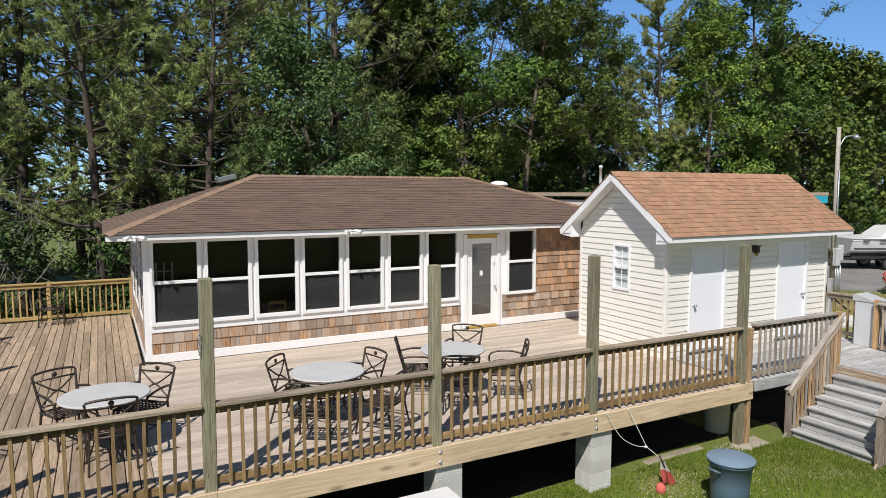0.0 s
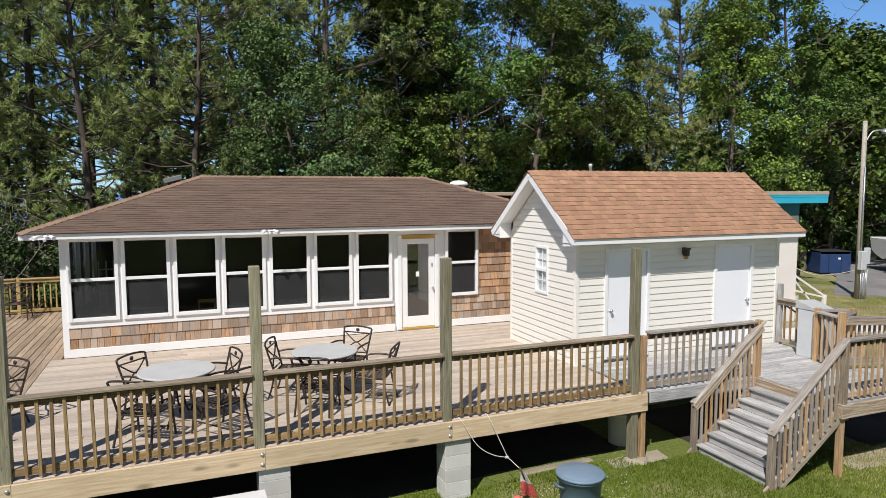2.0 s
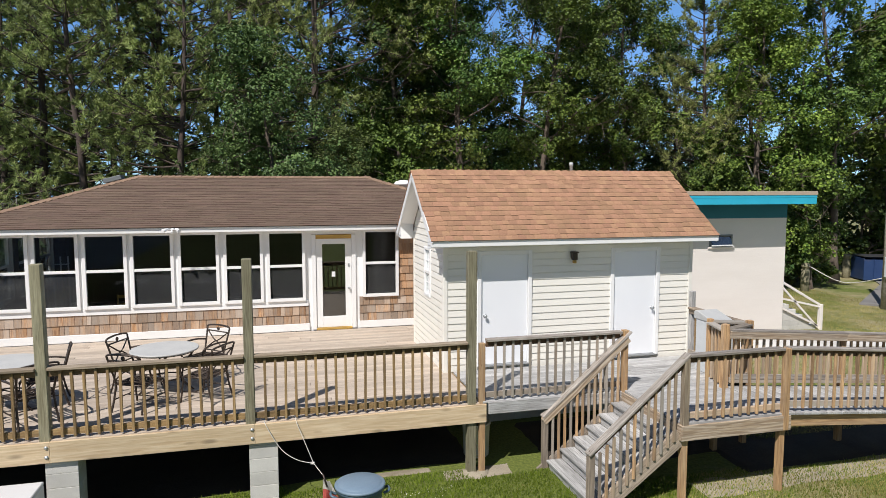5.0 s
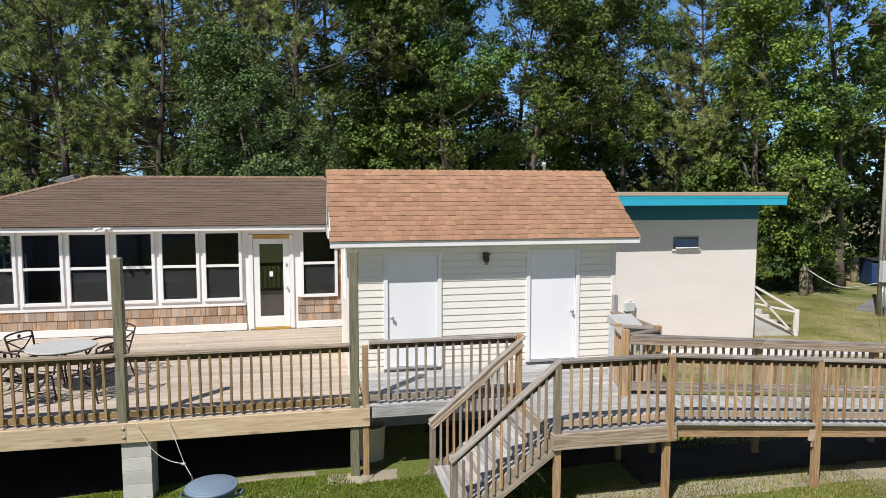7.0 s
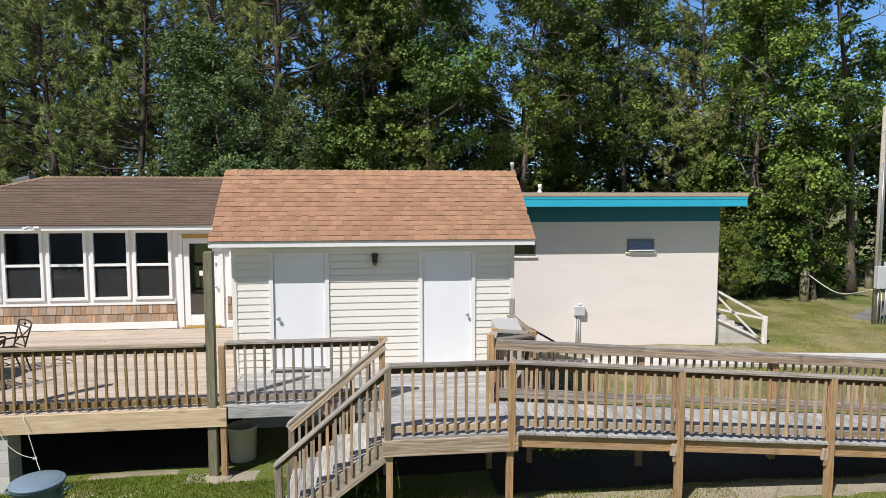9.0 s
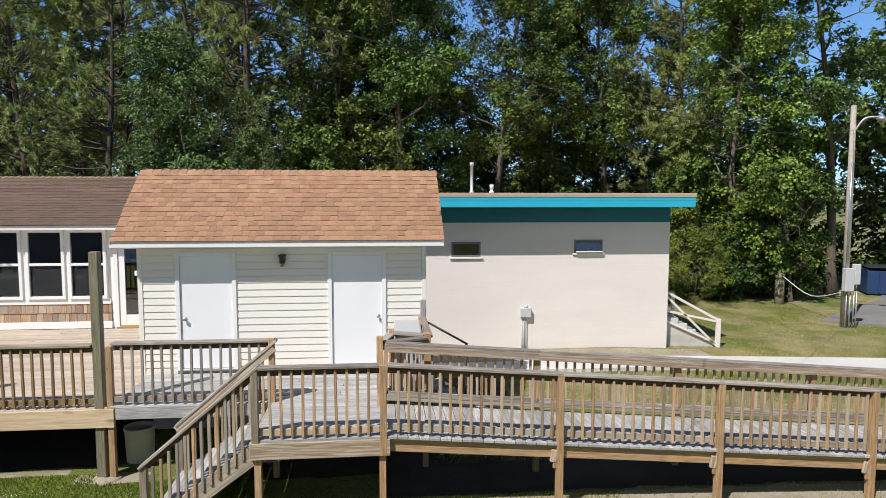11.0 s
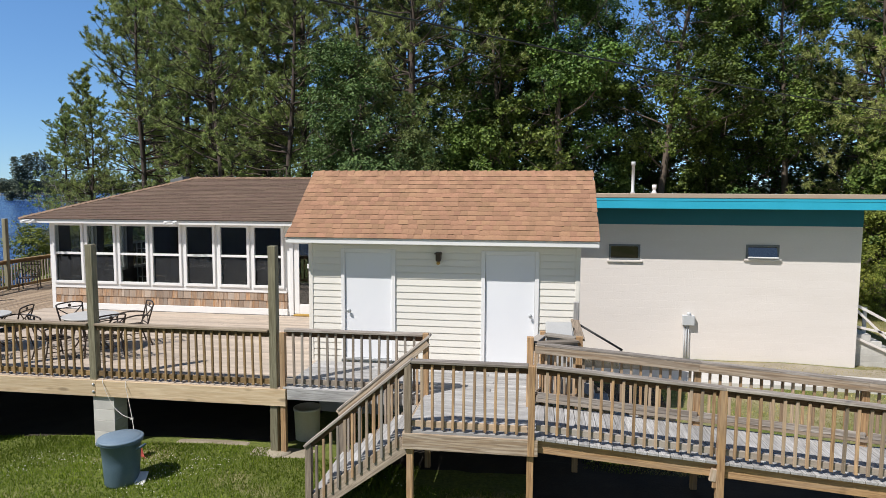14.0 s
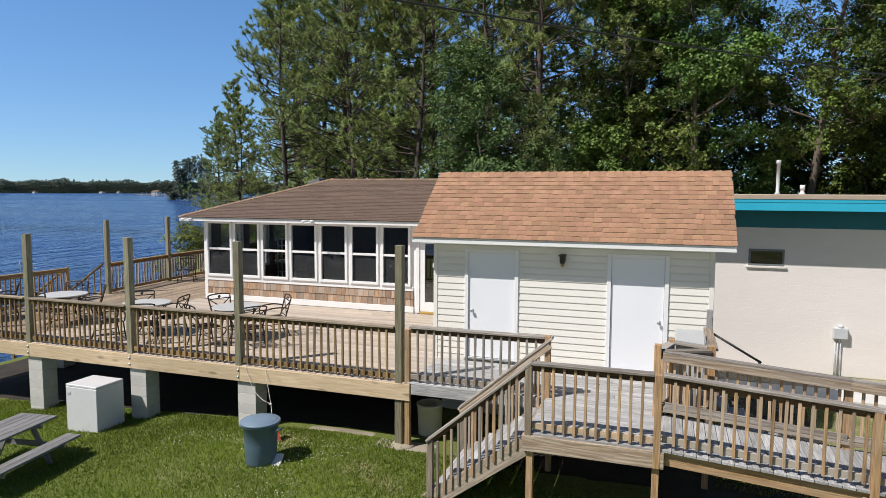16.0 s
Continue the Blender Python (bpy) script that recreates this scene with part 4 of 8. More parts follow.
for rail, y, o in ((rr, 5.12, (0, -1, 0)), (fr, 6.40, (0, 1, 0))):
    for a, b in zip(RPX, RPX[1:]):
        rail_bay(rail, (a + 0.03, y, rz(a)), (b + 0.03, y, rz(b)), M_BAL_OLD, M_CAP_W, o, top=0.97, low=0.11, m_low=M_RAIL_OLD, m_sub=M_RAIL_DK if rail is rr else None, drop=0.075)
        if rail is fr:
            bar("sub_rail", (a, y - 0.055, rz(a) + 0.885), (b, y - 0.055, rz(b) + 0.885), 0.03, 0.125, M_FASCIA, rail)
            bar("kick_rail", (a + 0.05, y - 0.03, rz(a) + 0.17), (b, y - 0.03, rz(b) + 0.17), 0.03, 0.09, M_CAP_W, rail, "grey lower board")
    for x in RPX[1:]:
        bar("post", (x, y - 0.02 if rail is rr else y + 0.04, gz(x, y) - 0.15), (x, y - 0.02 if rail is rr else y + 0.04, rz(x) + 0.95), 0.095, 0.095, M_POST_O, rail)
        if rail is rr:
            bar("cleat", (x - 0.065, y - 0.03, rz(x) - 0.10), (x - 0.095, y - 0.03, rz(x) - 0.27), 0.09, 0.05, M_FASCIA, rail, bevel=0.008)
            bar("cleat", (x - 0.050, y - 0.03, rz(x) - 0.27), (x - 0.050, y - 0.03, rz(x) - 0.36), 0.09, 0.035, M_POST_O, rail, bevel=0.008)
bar("post", (13.53, 6.38, 0.68), (13.53, 6.38, 2.00), 0.10, 0.10, M_POST_O, fr, "orange-brown corner post")
bar("post", (14.28, 6.72, 0.68), (14.28, 6.72, 1.96), 0.10, 0.10, M_POST_O, fr, "orange-brown corner post")
rail_bay(fr, (13.58, 6.42, PZ), (14.25, 6.70, PZ), M_BAL_OLD, M_RAIL_OLD, (0, 1, 0))
bar("post", (13.72, 7.02, 0.68), (13.72, 7.02, 1.96), 0.09, 0.09, M_POST_O, fr, "orange-brown corner post")
rail_bay(fr, (13.55, 6.44, PZ), (13.70, 6.98, PZ), M_BAL_OLD, M_RAIL_OLD, (-1, 0, 0))
bar("top_rail", (13.76, 7.02, PZ + 0.98), (14.24, 6.80, PZ + 0.98), 0.14, 0.038, M_RAIL_OLD, fr)
er = thing("railing", (14.3, 7.6, PZ), 0, "pale weathered railing at the end of the shed porch", "railing")
rail_bay(er, (14.30, 6.78, PZ), (14.30, 8.40, PZ), M_RAIL, M_RAIL_OLD, (1, 0, 0))
bar("post", (14.32, 8.38, 0.68), (14.32, 8.38, 2.22), 0.09, 0.09, M_DECK_GREY, er)
# side steps with a dark handrail
side = thing("side_steps", (15, 8.0, 0), 0, "small timber steps with a dark metal handrail", "stairs")
for i in range(5):
    z = PZ - 0.185 * (i + 1)
    bar("tread", (14.50 + 0.27 * i, 7.35, z), (14.50 + 0.27 * i, 8.35, z), 0.27, 0.038, M_DECK_GREY, side)
for y in (7.33, 8.37):
    bar("stringer", (14.36, y, 0.80), (15.75, y, -0.12), 0.04, 0.22, M_RAIL_OLD, side)
bm = bmesh.new()
tube(bm, [(14.40, 8.40, 1.80), (15.15, 8.40, 1.37)], 0.02)
part("handrail", bm, M_BLACK, side, "dark metal handrail")
bm = bmesh.new()
tube(bm, [(15.12, 8.40, -0.2), (15.12, 8.40, 1.38)], 0.018)
part("upright", bm, M_BLACK, side)

# grey cabinet on the porch
cab = thing("cabinet", (13.98, 7.25, PZ), 0, "grey weathered cabinet standing on the porch by the ramp", "cabinet")
block("body", 13.78, 14.22, 7.0, 7.5, PZ, 1.86, M_GREYBOX, cab, bevel=0.008)
block("panel", 13.82, 14.18, 6.988, 7.0, PZ + 0.08, 1.78, M_GREYBOX, cab, bevel=0.003)
bm = bmesh.new()
v = [bm.verts.new((x, y, z)) for x in (13.77, 14.20) for y, z in ((6.95, 1.865), (7.56, 1.865), (7.56, 2.00), (7.48, 2.03), (6.95, 1.885))]
for q in ((4, 3, 2, 1, 0), (5, 6, 7, 8, 9), (0, 1, 6, 5), (1, 2, 7, 6), (2, 3, 8, 7), (3, 4, 9, 8), (4, 0, 5, 9)):
    bm.faces.new([v[i] for i in q])
bmesh.ops.recalc_face_normals(bm, faces=bm.faces[:])
bmesh.ops.bevel(bm, geom=bm.edges[:], offset=0.012, segments=1, affect="EDGES")
part("lid", bm, M_LID, cab, "pale sloping lid")

# ---- windows and doors ----
def window(parent, x0, x1, z0, z1, y, rim=0.07, rail_at=0.5, axis="x", flip=1, screen=True, pane=None):
    """A double-hung sash window set in a wall; y is the wall's face, flip the side it faces."""
    w = thing_part("window", parent)

    def bit(name, a0, a1, c0, c1, d0, d1, mat, label="", bevel=0.003):
        lo, hi = sorted((y + flip * d0, y + flip * d1))
        if axis == "x":
            return block(name, a0, a1, lo, hi, c0, c1, mat, w, label, bevel)
        return block(name, lo, hi, a0, a1, c0, c1, mat, w, label, bevel)

    mid = z0 + (z1 - z0) * rail_at
    bit("frame", x0 - rim, x0, z0 - rim, z1 + rim, -0.06, 0.02, M_WHITE)
    bit("frame", x1, x1 + rim, z0 - rim, z1 + rim, -0.06, 0.02, M_WHITE)
    bit("frame", x0 + 0.001, x1 - 0.001, z1, z1 + rim, -0.06, 0.02, M_WHITE)
    bit("sill", x0 + 0.001, x1 - 0.001, z0 - rim, z0, -0.06, 0.024, M_WHITE)
    bit("meeting_rail", x0 + 0.001, x1 - 0.001, mid - 0.03, mid + 0.03, -0.05, 0.012, M_WHITE)
    g = bit("pane", x0 + 0.001, x1 - 0.001, mid + 0.031, z1 - 0.001, -0.030, -0.025, pane or M_GLASS, "", 0)
    g2 = bit("pane", x0 + 0.001, x1 - 0.001, z0 + 0.001, mid - 0.031, -0.020, -0.015, pane or M_GLASS, "", 0)
    g.visible_shadow = False
    g2.visible_shadow = False
    if screen:
        bit("screen", x0 + 0.012, x1 - 0.012, z0 + 0.012, mid - 0.031, -0.004, -0.001, M_SCREEN, "grey insect screen", 0)
    return w


def thing_part(name, parent):
    """A part with pieces of its own: an empty under a thing."""
    ob = new(name)
    ob.empty_display_size = 0.1
    ob.parent = parent
    WORLD_OF[ob.name] = WORLD_OF[parent.name].copy()
    return ob


# ---- the sunroom house ----
HX0, HX1, HY0, HY1 = 0.28, 11.85, 12.83, 18.65
EAVE_Z, RIDGE_Z = 3.33, 4.57
house = thing("house", (6, 15.7, 0), 0, "single-storey sunroom house with cedar shingles and brown hip roof", "house")
PANES = [(0.445, 1.222), (1.42, 2.189), (2.391, 3.145), (3.349, 4.105), (4.323, 5.063), (5.295, 6.026), (6.243, 6.975)]
WZ0, WZ1 = 1.70, 3.22
holes = [(a - 0.07, b + 0.07, WZ0 - 0.07, WZ1 + 0.07) for a, b in PANES] + [(7.19, 8.23, 0.92, 3.18), (8.458 - 0.07, 9.191 + 0.07, WZ0 - 0.04, WZ1 + 0.07)]
bm = bmesh.new()
wall_cells(bm, HX0, HX1, 0.72, EAVE_Z + 0.02, holes, lambda b, a, c, d, e: bx(b, a, c, HY0 + 0.02, HY0 + 0.14, d, e))
hwall = part("wall", bm, M_WHITE, house)
block("underlay", 0.377, 7.119, HY0 + 0.010, HY0 + 0.0195, 1.082, 1.498, M_BUTT, house)
block("underlay", 9.265, HX1 - 0.02, HY0 + 0.010, HY0 + 0.0195, 1.082, EAVE_Z - 0.02, M_BUTT, house)
block("underlay", 8.31, 9.264, HY0 + 0.010, HY0 + 0.0195, 1.082, 1.655, M_BUTT, house)
for a, b in PANES:
    window(house, a, b, WZ0, WZ1, HY0, screen=abs(a - PANES[2][0]) > 0.1)
window(house, 8.458, 9.191, 1.73, WZ1, HY0)
# white corner board, head board, sill band and base board
block("corner_board", HX0 - 0.02, 0.375, HY0 - 0.015, HY0 + 0.02, 0.91, EAVE_Z, M_WHITE, house, bevel=0.004)
block("sill_board", 0.376, 7.10, HY0 - 0.02, HY0 + 0.02, 1.50, 1.63, M_WHITE, house, bevel=0.004)
block("base_board", 0.376, 7.12, HY0 - 0.03, HY0 + 0.02, 0.91, 1.08, M_WHITE, house, bevel=0.006)
block("base_board", 8.30, 11.8, HY0 - 0.03, HY0 + 0.02, 0.91, 1.08, M_WHITE, house, bevel=0.006)
for (a, b), (c, d) in zip(PANES, PANES[1:]):
    block("mullion", b + 0.0705, c - 0.0705, HY0 - 0.018, HY0 + 0.02, 1.63, EAVE_Z, M_WHITE, house, bevel=0.003)
# door
hd = thing_part("door", house)
block("casing", 7.19, 7.29, HY0 - 0.02, HY0 + 0.10, 0.92, 3.17, M_WHITE, hd, bevel=0.006)
block("casing", 8.13, 8.23, HY0 - 0.02, HY0 + 0.10, 0.92, 3.17, M_WHITE, hd, bevel=0.006)
block("transom_board", 7.291, 8.129, HY0 - 0.01, HY0 + 0.08, 3.08, 3.17, M_YELLOW, hd, "bare yellow plywood strip over the door", bevel=0.003)
block("sill", 7.291, 8.129, HY0 - 0.05, HY0 + 0.10, 0.905, 0.955, M_YELLOW, hd, bevel=0.006)
for a, b, c, d in ((7.295, 7.44, 0.96, 3.075), (7.98, 8.125, 0.96, 3.075), (7.441, 7.979, 2.95, 3.075), (7.441, 7.979, 0.96, 1.22)):
    block("leaf", a, b, HY0 + 0.01, HY0 + 0.055, c, d, M_WHITE, hd, bevel=0.004)
block("pane", 7.441, 7.979, HY0 + 0.03, HY0 + 0.036, 1.221, 2.949, M_GLASS_DOOR, hd).visible_shadow = False
bm = bmesh.new()
bmesh.ops.create_uvsphere(bm, u_segments=12, v_segments=8, radius=0.032, matrix=Matrix.Translation((8.06, HY0 - 0.045, 1.90)))
tube(bm, [(8.06, HY0 - 0.04, 1.90), (8.06, HY0 + 0.02, 1.90)], 0.016)
part("knob", bm, M_STEEL, hd, "steel door knob")
block("plate", 8.04, 8.08, HY0 - 0.004, HY0 + 0.01, 2.40, 2.48, M_STEEL, hd, bevel=0.004)
block("notice", 7.66, 7.74, HY0 + 0.024, HY0 + 0.03, 2.17, 2.29, M_WHITE, hd, "small white paper stuck to the glass")

block("corner_board", HX0 - 0.022, HX0 + 0.02, HY0 + 0.021, HY0 + 0.16, 0.91, EAVE_Z, M_WHITE, house, bevel=0.004)
block("base_board", HX0 - 0.03, HX0 + 0.0, HY0 + 0.161, 18.6, 0.91, 1.08, M_WHITE, house, bevel=0.006)
# side and back walls
swin = [(13.5, 14.5), (14.95, 15.95), (16.4, 17.4)]
bm = bmesh.new()
wall_cells(bm, HY0 + 0.141, HY1, 0.72, EAVE_Z + 0.02, [(a - 0.07, b + 0.07, WZ0 - 0.07, WZ1 + 0.07) for a, b in swin], lambda b, a, c, d, e: bx(b, HX0, HX0 + 0.12, a, c, d, e))
hwall_w = part("wall", bm, M_WHITE, house)
# Liner added over the white inner wall so the room looks unlit.
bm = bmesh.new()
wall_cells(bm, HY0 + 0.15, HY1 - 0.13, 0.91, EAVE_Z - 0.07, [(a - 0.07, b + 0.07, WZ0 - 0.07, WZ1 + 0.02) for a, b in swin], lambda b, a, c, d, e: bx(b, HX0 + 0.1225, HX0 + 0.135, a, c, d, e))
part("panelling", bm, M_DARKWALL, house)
for a, b in swin:
    window(house, a, b, WZ0, WZ1, HX0, axis="y", flip=-1)
block("wall", HX1 - 0.12, HX1, HY0 + 0.141, HY1, 0.72, EAVE_Z + 0.02, M_CEDAR, house)
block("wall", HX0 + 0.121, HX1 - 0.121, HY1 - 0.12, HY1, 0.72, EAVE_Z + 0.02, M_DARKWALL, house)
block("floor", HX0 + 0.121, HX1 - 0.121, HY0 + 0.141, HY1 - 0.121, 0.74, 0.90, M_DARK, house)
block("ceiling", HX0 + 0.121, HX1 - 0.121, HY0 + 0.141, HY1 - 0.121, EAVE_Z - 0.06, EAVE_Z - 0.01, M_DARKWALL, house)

# Unseen walls added below the house to keep light from under the deck.
block("foundation", HX0, HX1, HY0 + 0.06, HY0 + 0.2, -0.9, 0.72, M_CONC, house)
block("foundation", HX0, HX0 + 0.14, HY0 + 0.21, HY1, -0.9, 0.72, M_CONC, house)
block("foundation", HX1 - 0.14, HX1, HY0 + 0.21, HY1, -0.9, 0.72, M_CONC, house)
# eaves: fascia, soffit
EX0, EX1, EY0, EY1 = -0.33, 12.25, 12.47, 19.08
for a, b in (((EX0, EY0), (EX1, EY0)), ((EX0, EY1), (EX1, EY1)), ((EX0, EY0 + 0.02), (EX0, EY1 - 0.02)), ((EX1, EY0 + 0.02), (EX1, EY1 - 0.02))):
    bar("fascia", (*a, EAVE_Z + 0.02), (*b, EAVE_Z + 0.02), 0.022, 0.11, M_WHITE, house)
block("soffit", EX0 + 0.012, EX1 - 0.012, EY0 + 0.012, HY0 + 0.018, EAVE_Z - 0.012, EAVE_Z + 0.0, M_WHITE, house)
block("soffit", EX0 + 0.012, HX0 - 0.002, HY0 + 0.02, EY1 - 0.012, EAVE_Z - 0.012, EAVE_Z + 0.0, M_WHITE, house)

# hip roof shell
RY = (EY0 + EY1) / 2
HALF = RY - EY0
RXA, RXB = EX0 + HALF, EX1 - HALF


def roof_shell(name, pts, faces, material, parent, thick=0.04):
    bm = bmesh.new()
    v = [bm.verts.new(p) for p in pts]
    for f in faces:
        bm.faces.new([v[i] for i in f])
    bmesh.ops.solidify(bm, geom=bm.faces[:], thickness=thick)
    bmesh.ops.recalc_face_normals(bm, faces=bm.faces[:])
    return part(name, bm, material, parent)


E0 = EAVE_Z + 0.075
hroof = roof_shell("roof", [(EX0 - 0.03, EY0 - 0.03, E0), (EX1 + 0.03, EY0 - 0.03, E0), (EX1 + 0.03, EY1 + 0.03, E0), (EX0 - 0.03, EY1 + 0.03, E0), (RXA, RY, RIDGE_Z), (RXB, RY, RIDGE_Z)],
                   [(0, 1, 5, 4), (1, 2, 5), (2, 3, 4, 5), (3, 0, 4)], M_ROOF_H, house)

# ---- the shed ----
SX0, SX1, SY0, SY1 = 9.28, 14.38, 8.52, 11.10
SRY, SRZ = 9.80, 4.575
SEY, SEZ = 8.15, 3.29
shed = thing("shed", (11.8, 9.8, 0), 0, "cream vinyl-sided shed with rust-brown shingle gable roof", "shed")
SD = [(9.99, 10.90), (12.67, 13.58)]
D0, D1 = 0.99, 3.03
TRIM = 0.075
fh = [(a - TRIM, b + TRIM, D0 - 0.03, D1 + TRIM) for a, b in SD]
bm = bmesh.new()
wall_cells(bm, SX0 + 0.02, SX1 - 0.02, 0.80, 3.36, fh, lambda b, a, c, d, e: bx(b, a, c, SY0 + 0.02, SY0 + 0.12, d, e))
swall_f = part("wall", bm, M_SIDING, shed)
SWY0, SWY1, SWZ0, SWZ1 = 9.56, 9.97, 2.17, 3.04
bm = bmesh.new()
wall_cells(bm, SY0 + 0.121, SY1, 0.80, 3.36, [(SWY0 - 0.05, SWY1 + 0.05, SWZ0 - 0.05, SWZ1 + 0.05)], lambda b, a, c, d, e: bx(b, SX0 + 0.02, SX0 + 0.12, a, c, d, e))
k = (SRZ - SEZ) / (SRY - SEY)
v = [bm.verts.new((x, y, z)) for x in (SX0 + 0.02, SX0 + 0.12) for y, z in ((SY0 + 0.05, 3.361), (SY1 - 0.05, 3.361), (SY1 - 0.05, 3.57), (SRY, 4.555), (SY0 + 0.05, 3.57))]
for f in ((4, 3, 2, 1, 0), (5, 6, 7, 8, 9), (0, 1, 6, 5), (1, 2, 7, 6), (2, 3, 8, 7), (3, 4, 9, 8), (4, 0, 5, 9)):
    bm.faces.new([v[i] for i in f])
swall_l = part("wall", bm, M_SIDING, shed)
bm = bmesh.new()
bx(bm, SX1 - 0.12, SX1 - 0.02, SY0 + 0.121, SY1, 0.80, 3.36)
v = [bm.verts.new((x, y, z)) for x in (SX1 - 0.12, SX1 - 0.02) for y, z in ((SY0 + 0.05, 3.361), (SY1 - 0.05, 3.361), (SY1 - 0.05, 3.57), (SRY, 4.555), (SY0 + 0.05, 3.57))]
for f in ((4, 3, 2, 1, 0), (5, 6, 7, 8, 9), (0, 1, 6, 5), (1, 2, 7, 6), (2, 3, 8, 7), (3, 4, 9, 8), (4, 0, 5, 9)):
    bm.faces.new([v[i] for i in f])
part("wall", bm, M_SIDING, shed)
block("wall", SX0 + 0.121, SX1 - 0.121, SY1 - 0.1, SY1, 0.80, 3.36, M_SIDING, shed)
block("floor", SX0 + 0.121, SX1 - 0.121, SY0 + 0.121, SY1 - 0.101, 0.80, 0.92, M_DARK, shed)
window(shed, SWY0, SWY1, SWZ0, SWZ1, SX0, rim=0.05, axis="y", flip=-1, screen=False, pane=M_GLASS_C)
block("blind", SX0 + 0.04, SX0 + 0.055, SWY0 + 0.002, SWY1 - 0.002, 2.60, SWZ1 - 0.002, M_WHITE, shed, "pale window blind", 0)
block("blind", SX0 + 0.06, SX0 + 0.075, SWY0 + 0.002, SWY1 - 0.002, SWZ0 + 0.002, 2.60, M_GREYBOX, shed, "pale grey window blind", 0)
# muntins
for z in (2.39, 2.82):
    block("muntin", SX0 + 0.012, SX0 + 0.022, SWY0 + 0.002, SWY1 - 0.002, z - 0.008, z + 0.008, M_WHITE, shed)
for c, d in ((SWZ0 + 0.002, 2.57), (2.64, SWZ1 - 0.002)):
    block("muntin", SX0 + 0.010, SX0 + 0.0225, 9.757, 9.773, c, d, M_WHITE, shed)
for (a, b), hinge in zip(SD, (1, 0)):
    d = thing_part("door", shed)
    block("casing", a - TRIM, a, SY0 - 0.025, SY0 + 0.06, D0 - 0.02, D1 + TRIM, M_WHITE, d, bevel=0.005)
    block("casing", b, b + TRIM, SY0 - 0.025, SY0 + 0.06, D0 - 0.02, D1 + TRIM, M_WHITE, d, bevel=0.005)
    block("casing", a + 0.001, b - 0.001, SY0 - 0.025, SY0 + 0.06, D1, D1 + TRIM, M_WHITE, d, bevel=0.005)
    block("leaf", a + 0.004, b - 0.004, SY0 + 0.012, SY0 + 0.055, D0 + 0.012, D1 - 0.004, M_DOOR, d, "plain cool white door leaf", bevel=0.004)
    block("threshold", a + 0.001, b - 0.001, SY0 - 0.03, SY0 + 0.06, D0 - 0.03, D0 + 0.008, M_STEEL, d, "dark metal threshold", bevel=0.003)
    kx = a + 0.075 if hinge else b - 0.075
    bm = bmesh.new()
    lathe(bm, [(0.034, 0), (0.034, 0.008), (0.014, 0.012), (0.014, 0.035), (0.030, 0.045), (0.033, 0.06), (0.022, 0.075)], 14)
    bm.transform(Matrix.Translation((kx, SY0 + 0.012, D0 + 0.92)) @ Matrix.Rotation(radians(90), 4, "X"))
    part("knob", bm, M_STEEL, d, "steel door knob")
# corner posts
for x in (SX0 - 0.008, SX1 - 0.075):
    block("corner_post", x, x + 0.083, SY0 - 0.012, SY0 + 0.02, 0.88, 3.34, M_SIDING, shed, bevel=0.005)
block("corner_post", SX0 - 0.008, SX0 + 0.02, SY0 + 0.021, SY0 + 0.09, 0.88, 3.34, M_SIDING, shed, bevel=0.005)
block("corner_post", SX0 - 0.008, SX0 + 0.02, SY1 - 0.07, SY1 + 0.01, 0.88, 3.34, M_SIDING, shed, bevel=0.005)


def siding(parent, u0, u1, z, put_at, expo=0.127):
    """One lap of siding: proud at the foot, tucked at the head."""
    key = ("lap", round(u1 - u0, 3))
    if key not in MESHES:
        bm = bmesh.new()
        w = u1 - u0
        prof = [(0.02, 0.0), (-0.012, 0.0), (-0.014, 0.006), (-0.006, expo - 0.018), (0.008, expo - 0.018), (0.02, expo - 0.018)]
        ra = [bm.verts.new((0, a, b)) for a, b in prof]
        rb = [bm.verts.new((w, a, b)) for a, b in prof]
        q = len(prof)
        for i in range(q):
            bm.faces.new((ra[i], rb[i], rb[(i + 1) % q], ra[(i + 1) % q]))
        bm.faces.new(ra[::-1])
        bm.faces.new(rb)
        bmesh.ops.recalc_face_normals(bm, faces=bm.faces[:])
        MESHES[key] = mesh_of(bm, M_SIDING, "lap")
    return put("siding_board", MESHES[key], parent, put_at)


def laps(parent, u0, u1, z0, z1, holes, place, expo=0.127):
    rows = int((z1 - z0) / expo)
    for r in range(rows + 1):
        z = z0 + r * expo
        if z + 0.05 > z1:
            break
        zm = z + expo / 2
        cuts = sorted(h for h in holes if h[2] < zm < h[3])
        p = u0
        for h in cuts:
            if h[0] - p > 0.02:
                siding(parent, p, h[0], z, place(p, z))
            p = h[1]
        if u1 - p > 0.02:
            siding(parent, p, u1, z, place(p, z))


laps(swall_f, SX0 + 0.076, SX1 - 0.076, 0.90, 3.31, fh, lambda u, z: pose(u, SY0 + 0.012, z))
lh = [(-SWY1 - 0.052, -SWY0 + 0.052, SWZ0 - 0.052, SWZ1 + 0.052)]
laps(swall_l, -SY1 + 0.071, -SY0 - 0.091, 0.90, 3.31, lh, lambda u, z: pose(SX0 + 0.012, -u, z, 0, 0, -90))
z = 0.90 + 19 * 0.127
while z < SRZ - 0.25:
    half = (SRZ - 0.07 - z - 0.115) / 0.796
    if half > 0.06:
        half = min(half, 1.24)
        siding(swall_l, -SRY - half, -SRY + half, z, pose(SX0 + 0.012, SRY + half, z, 0, 0, -90))
    z += 0.127

# Unseen block added beneath the shed to keep the space below dark.
block("foundation", SX0 + 0.05, SX1 - 0.05, SY0 + 0.35, SY1 - 0.05, -0.3, 0.795, M_CONC, shed)
# shed roof shell and trim
RSX0, RSX1 = 8.97, 14.68
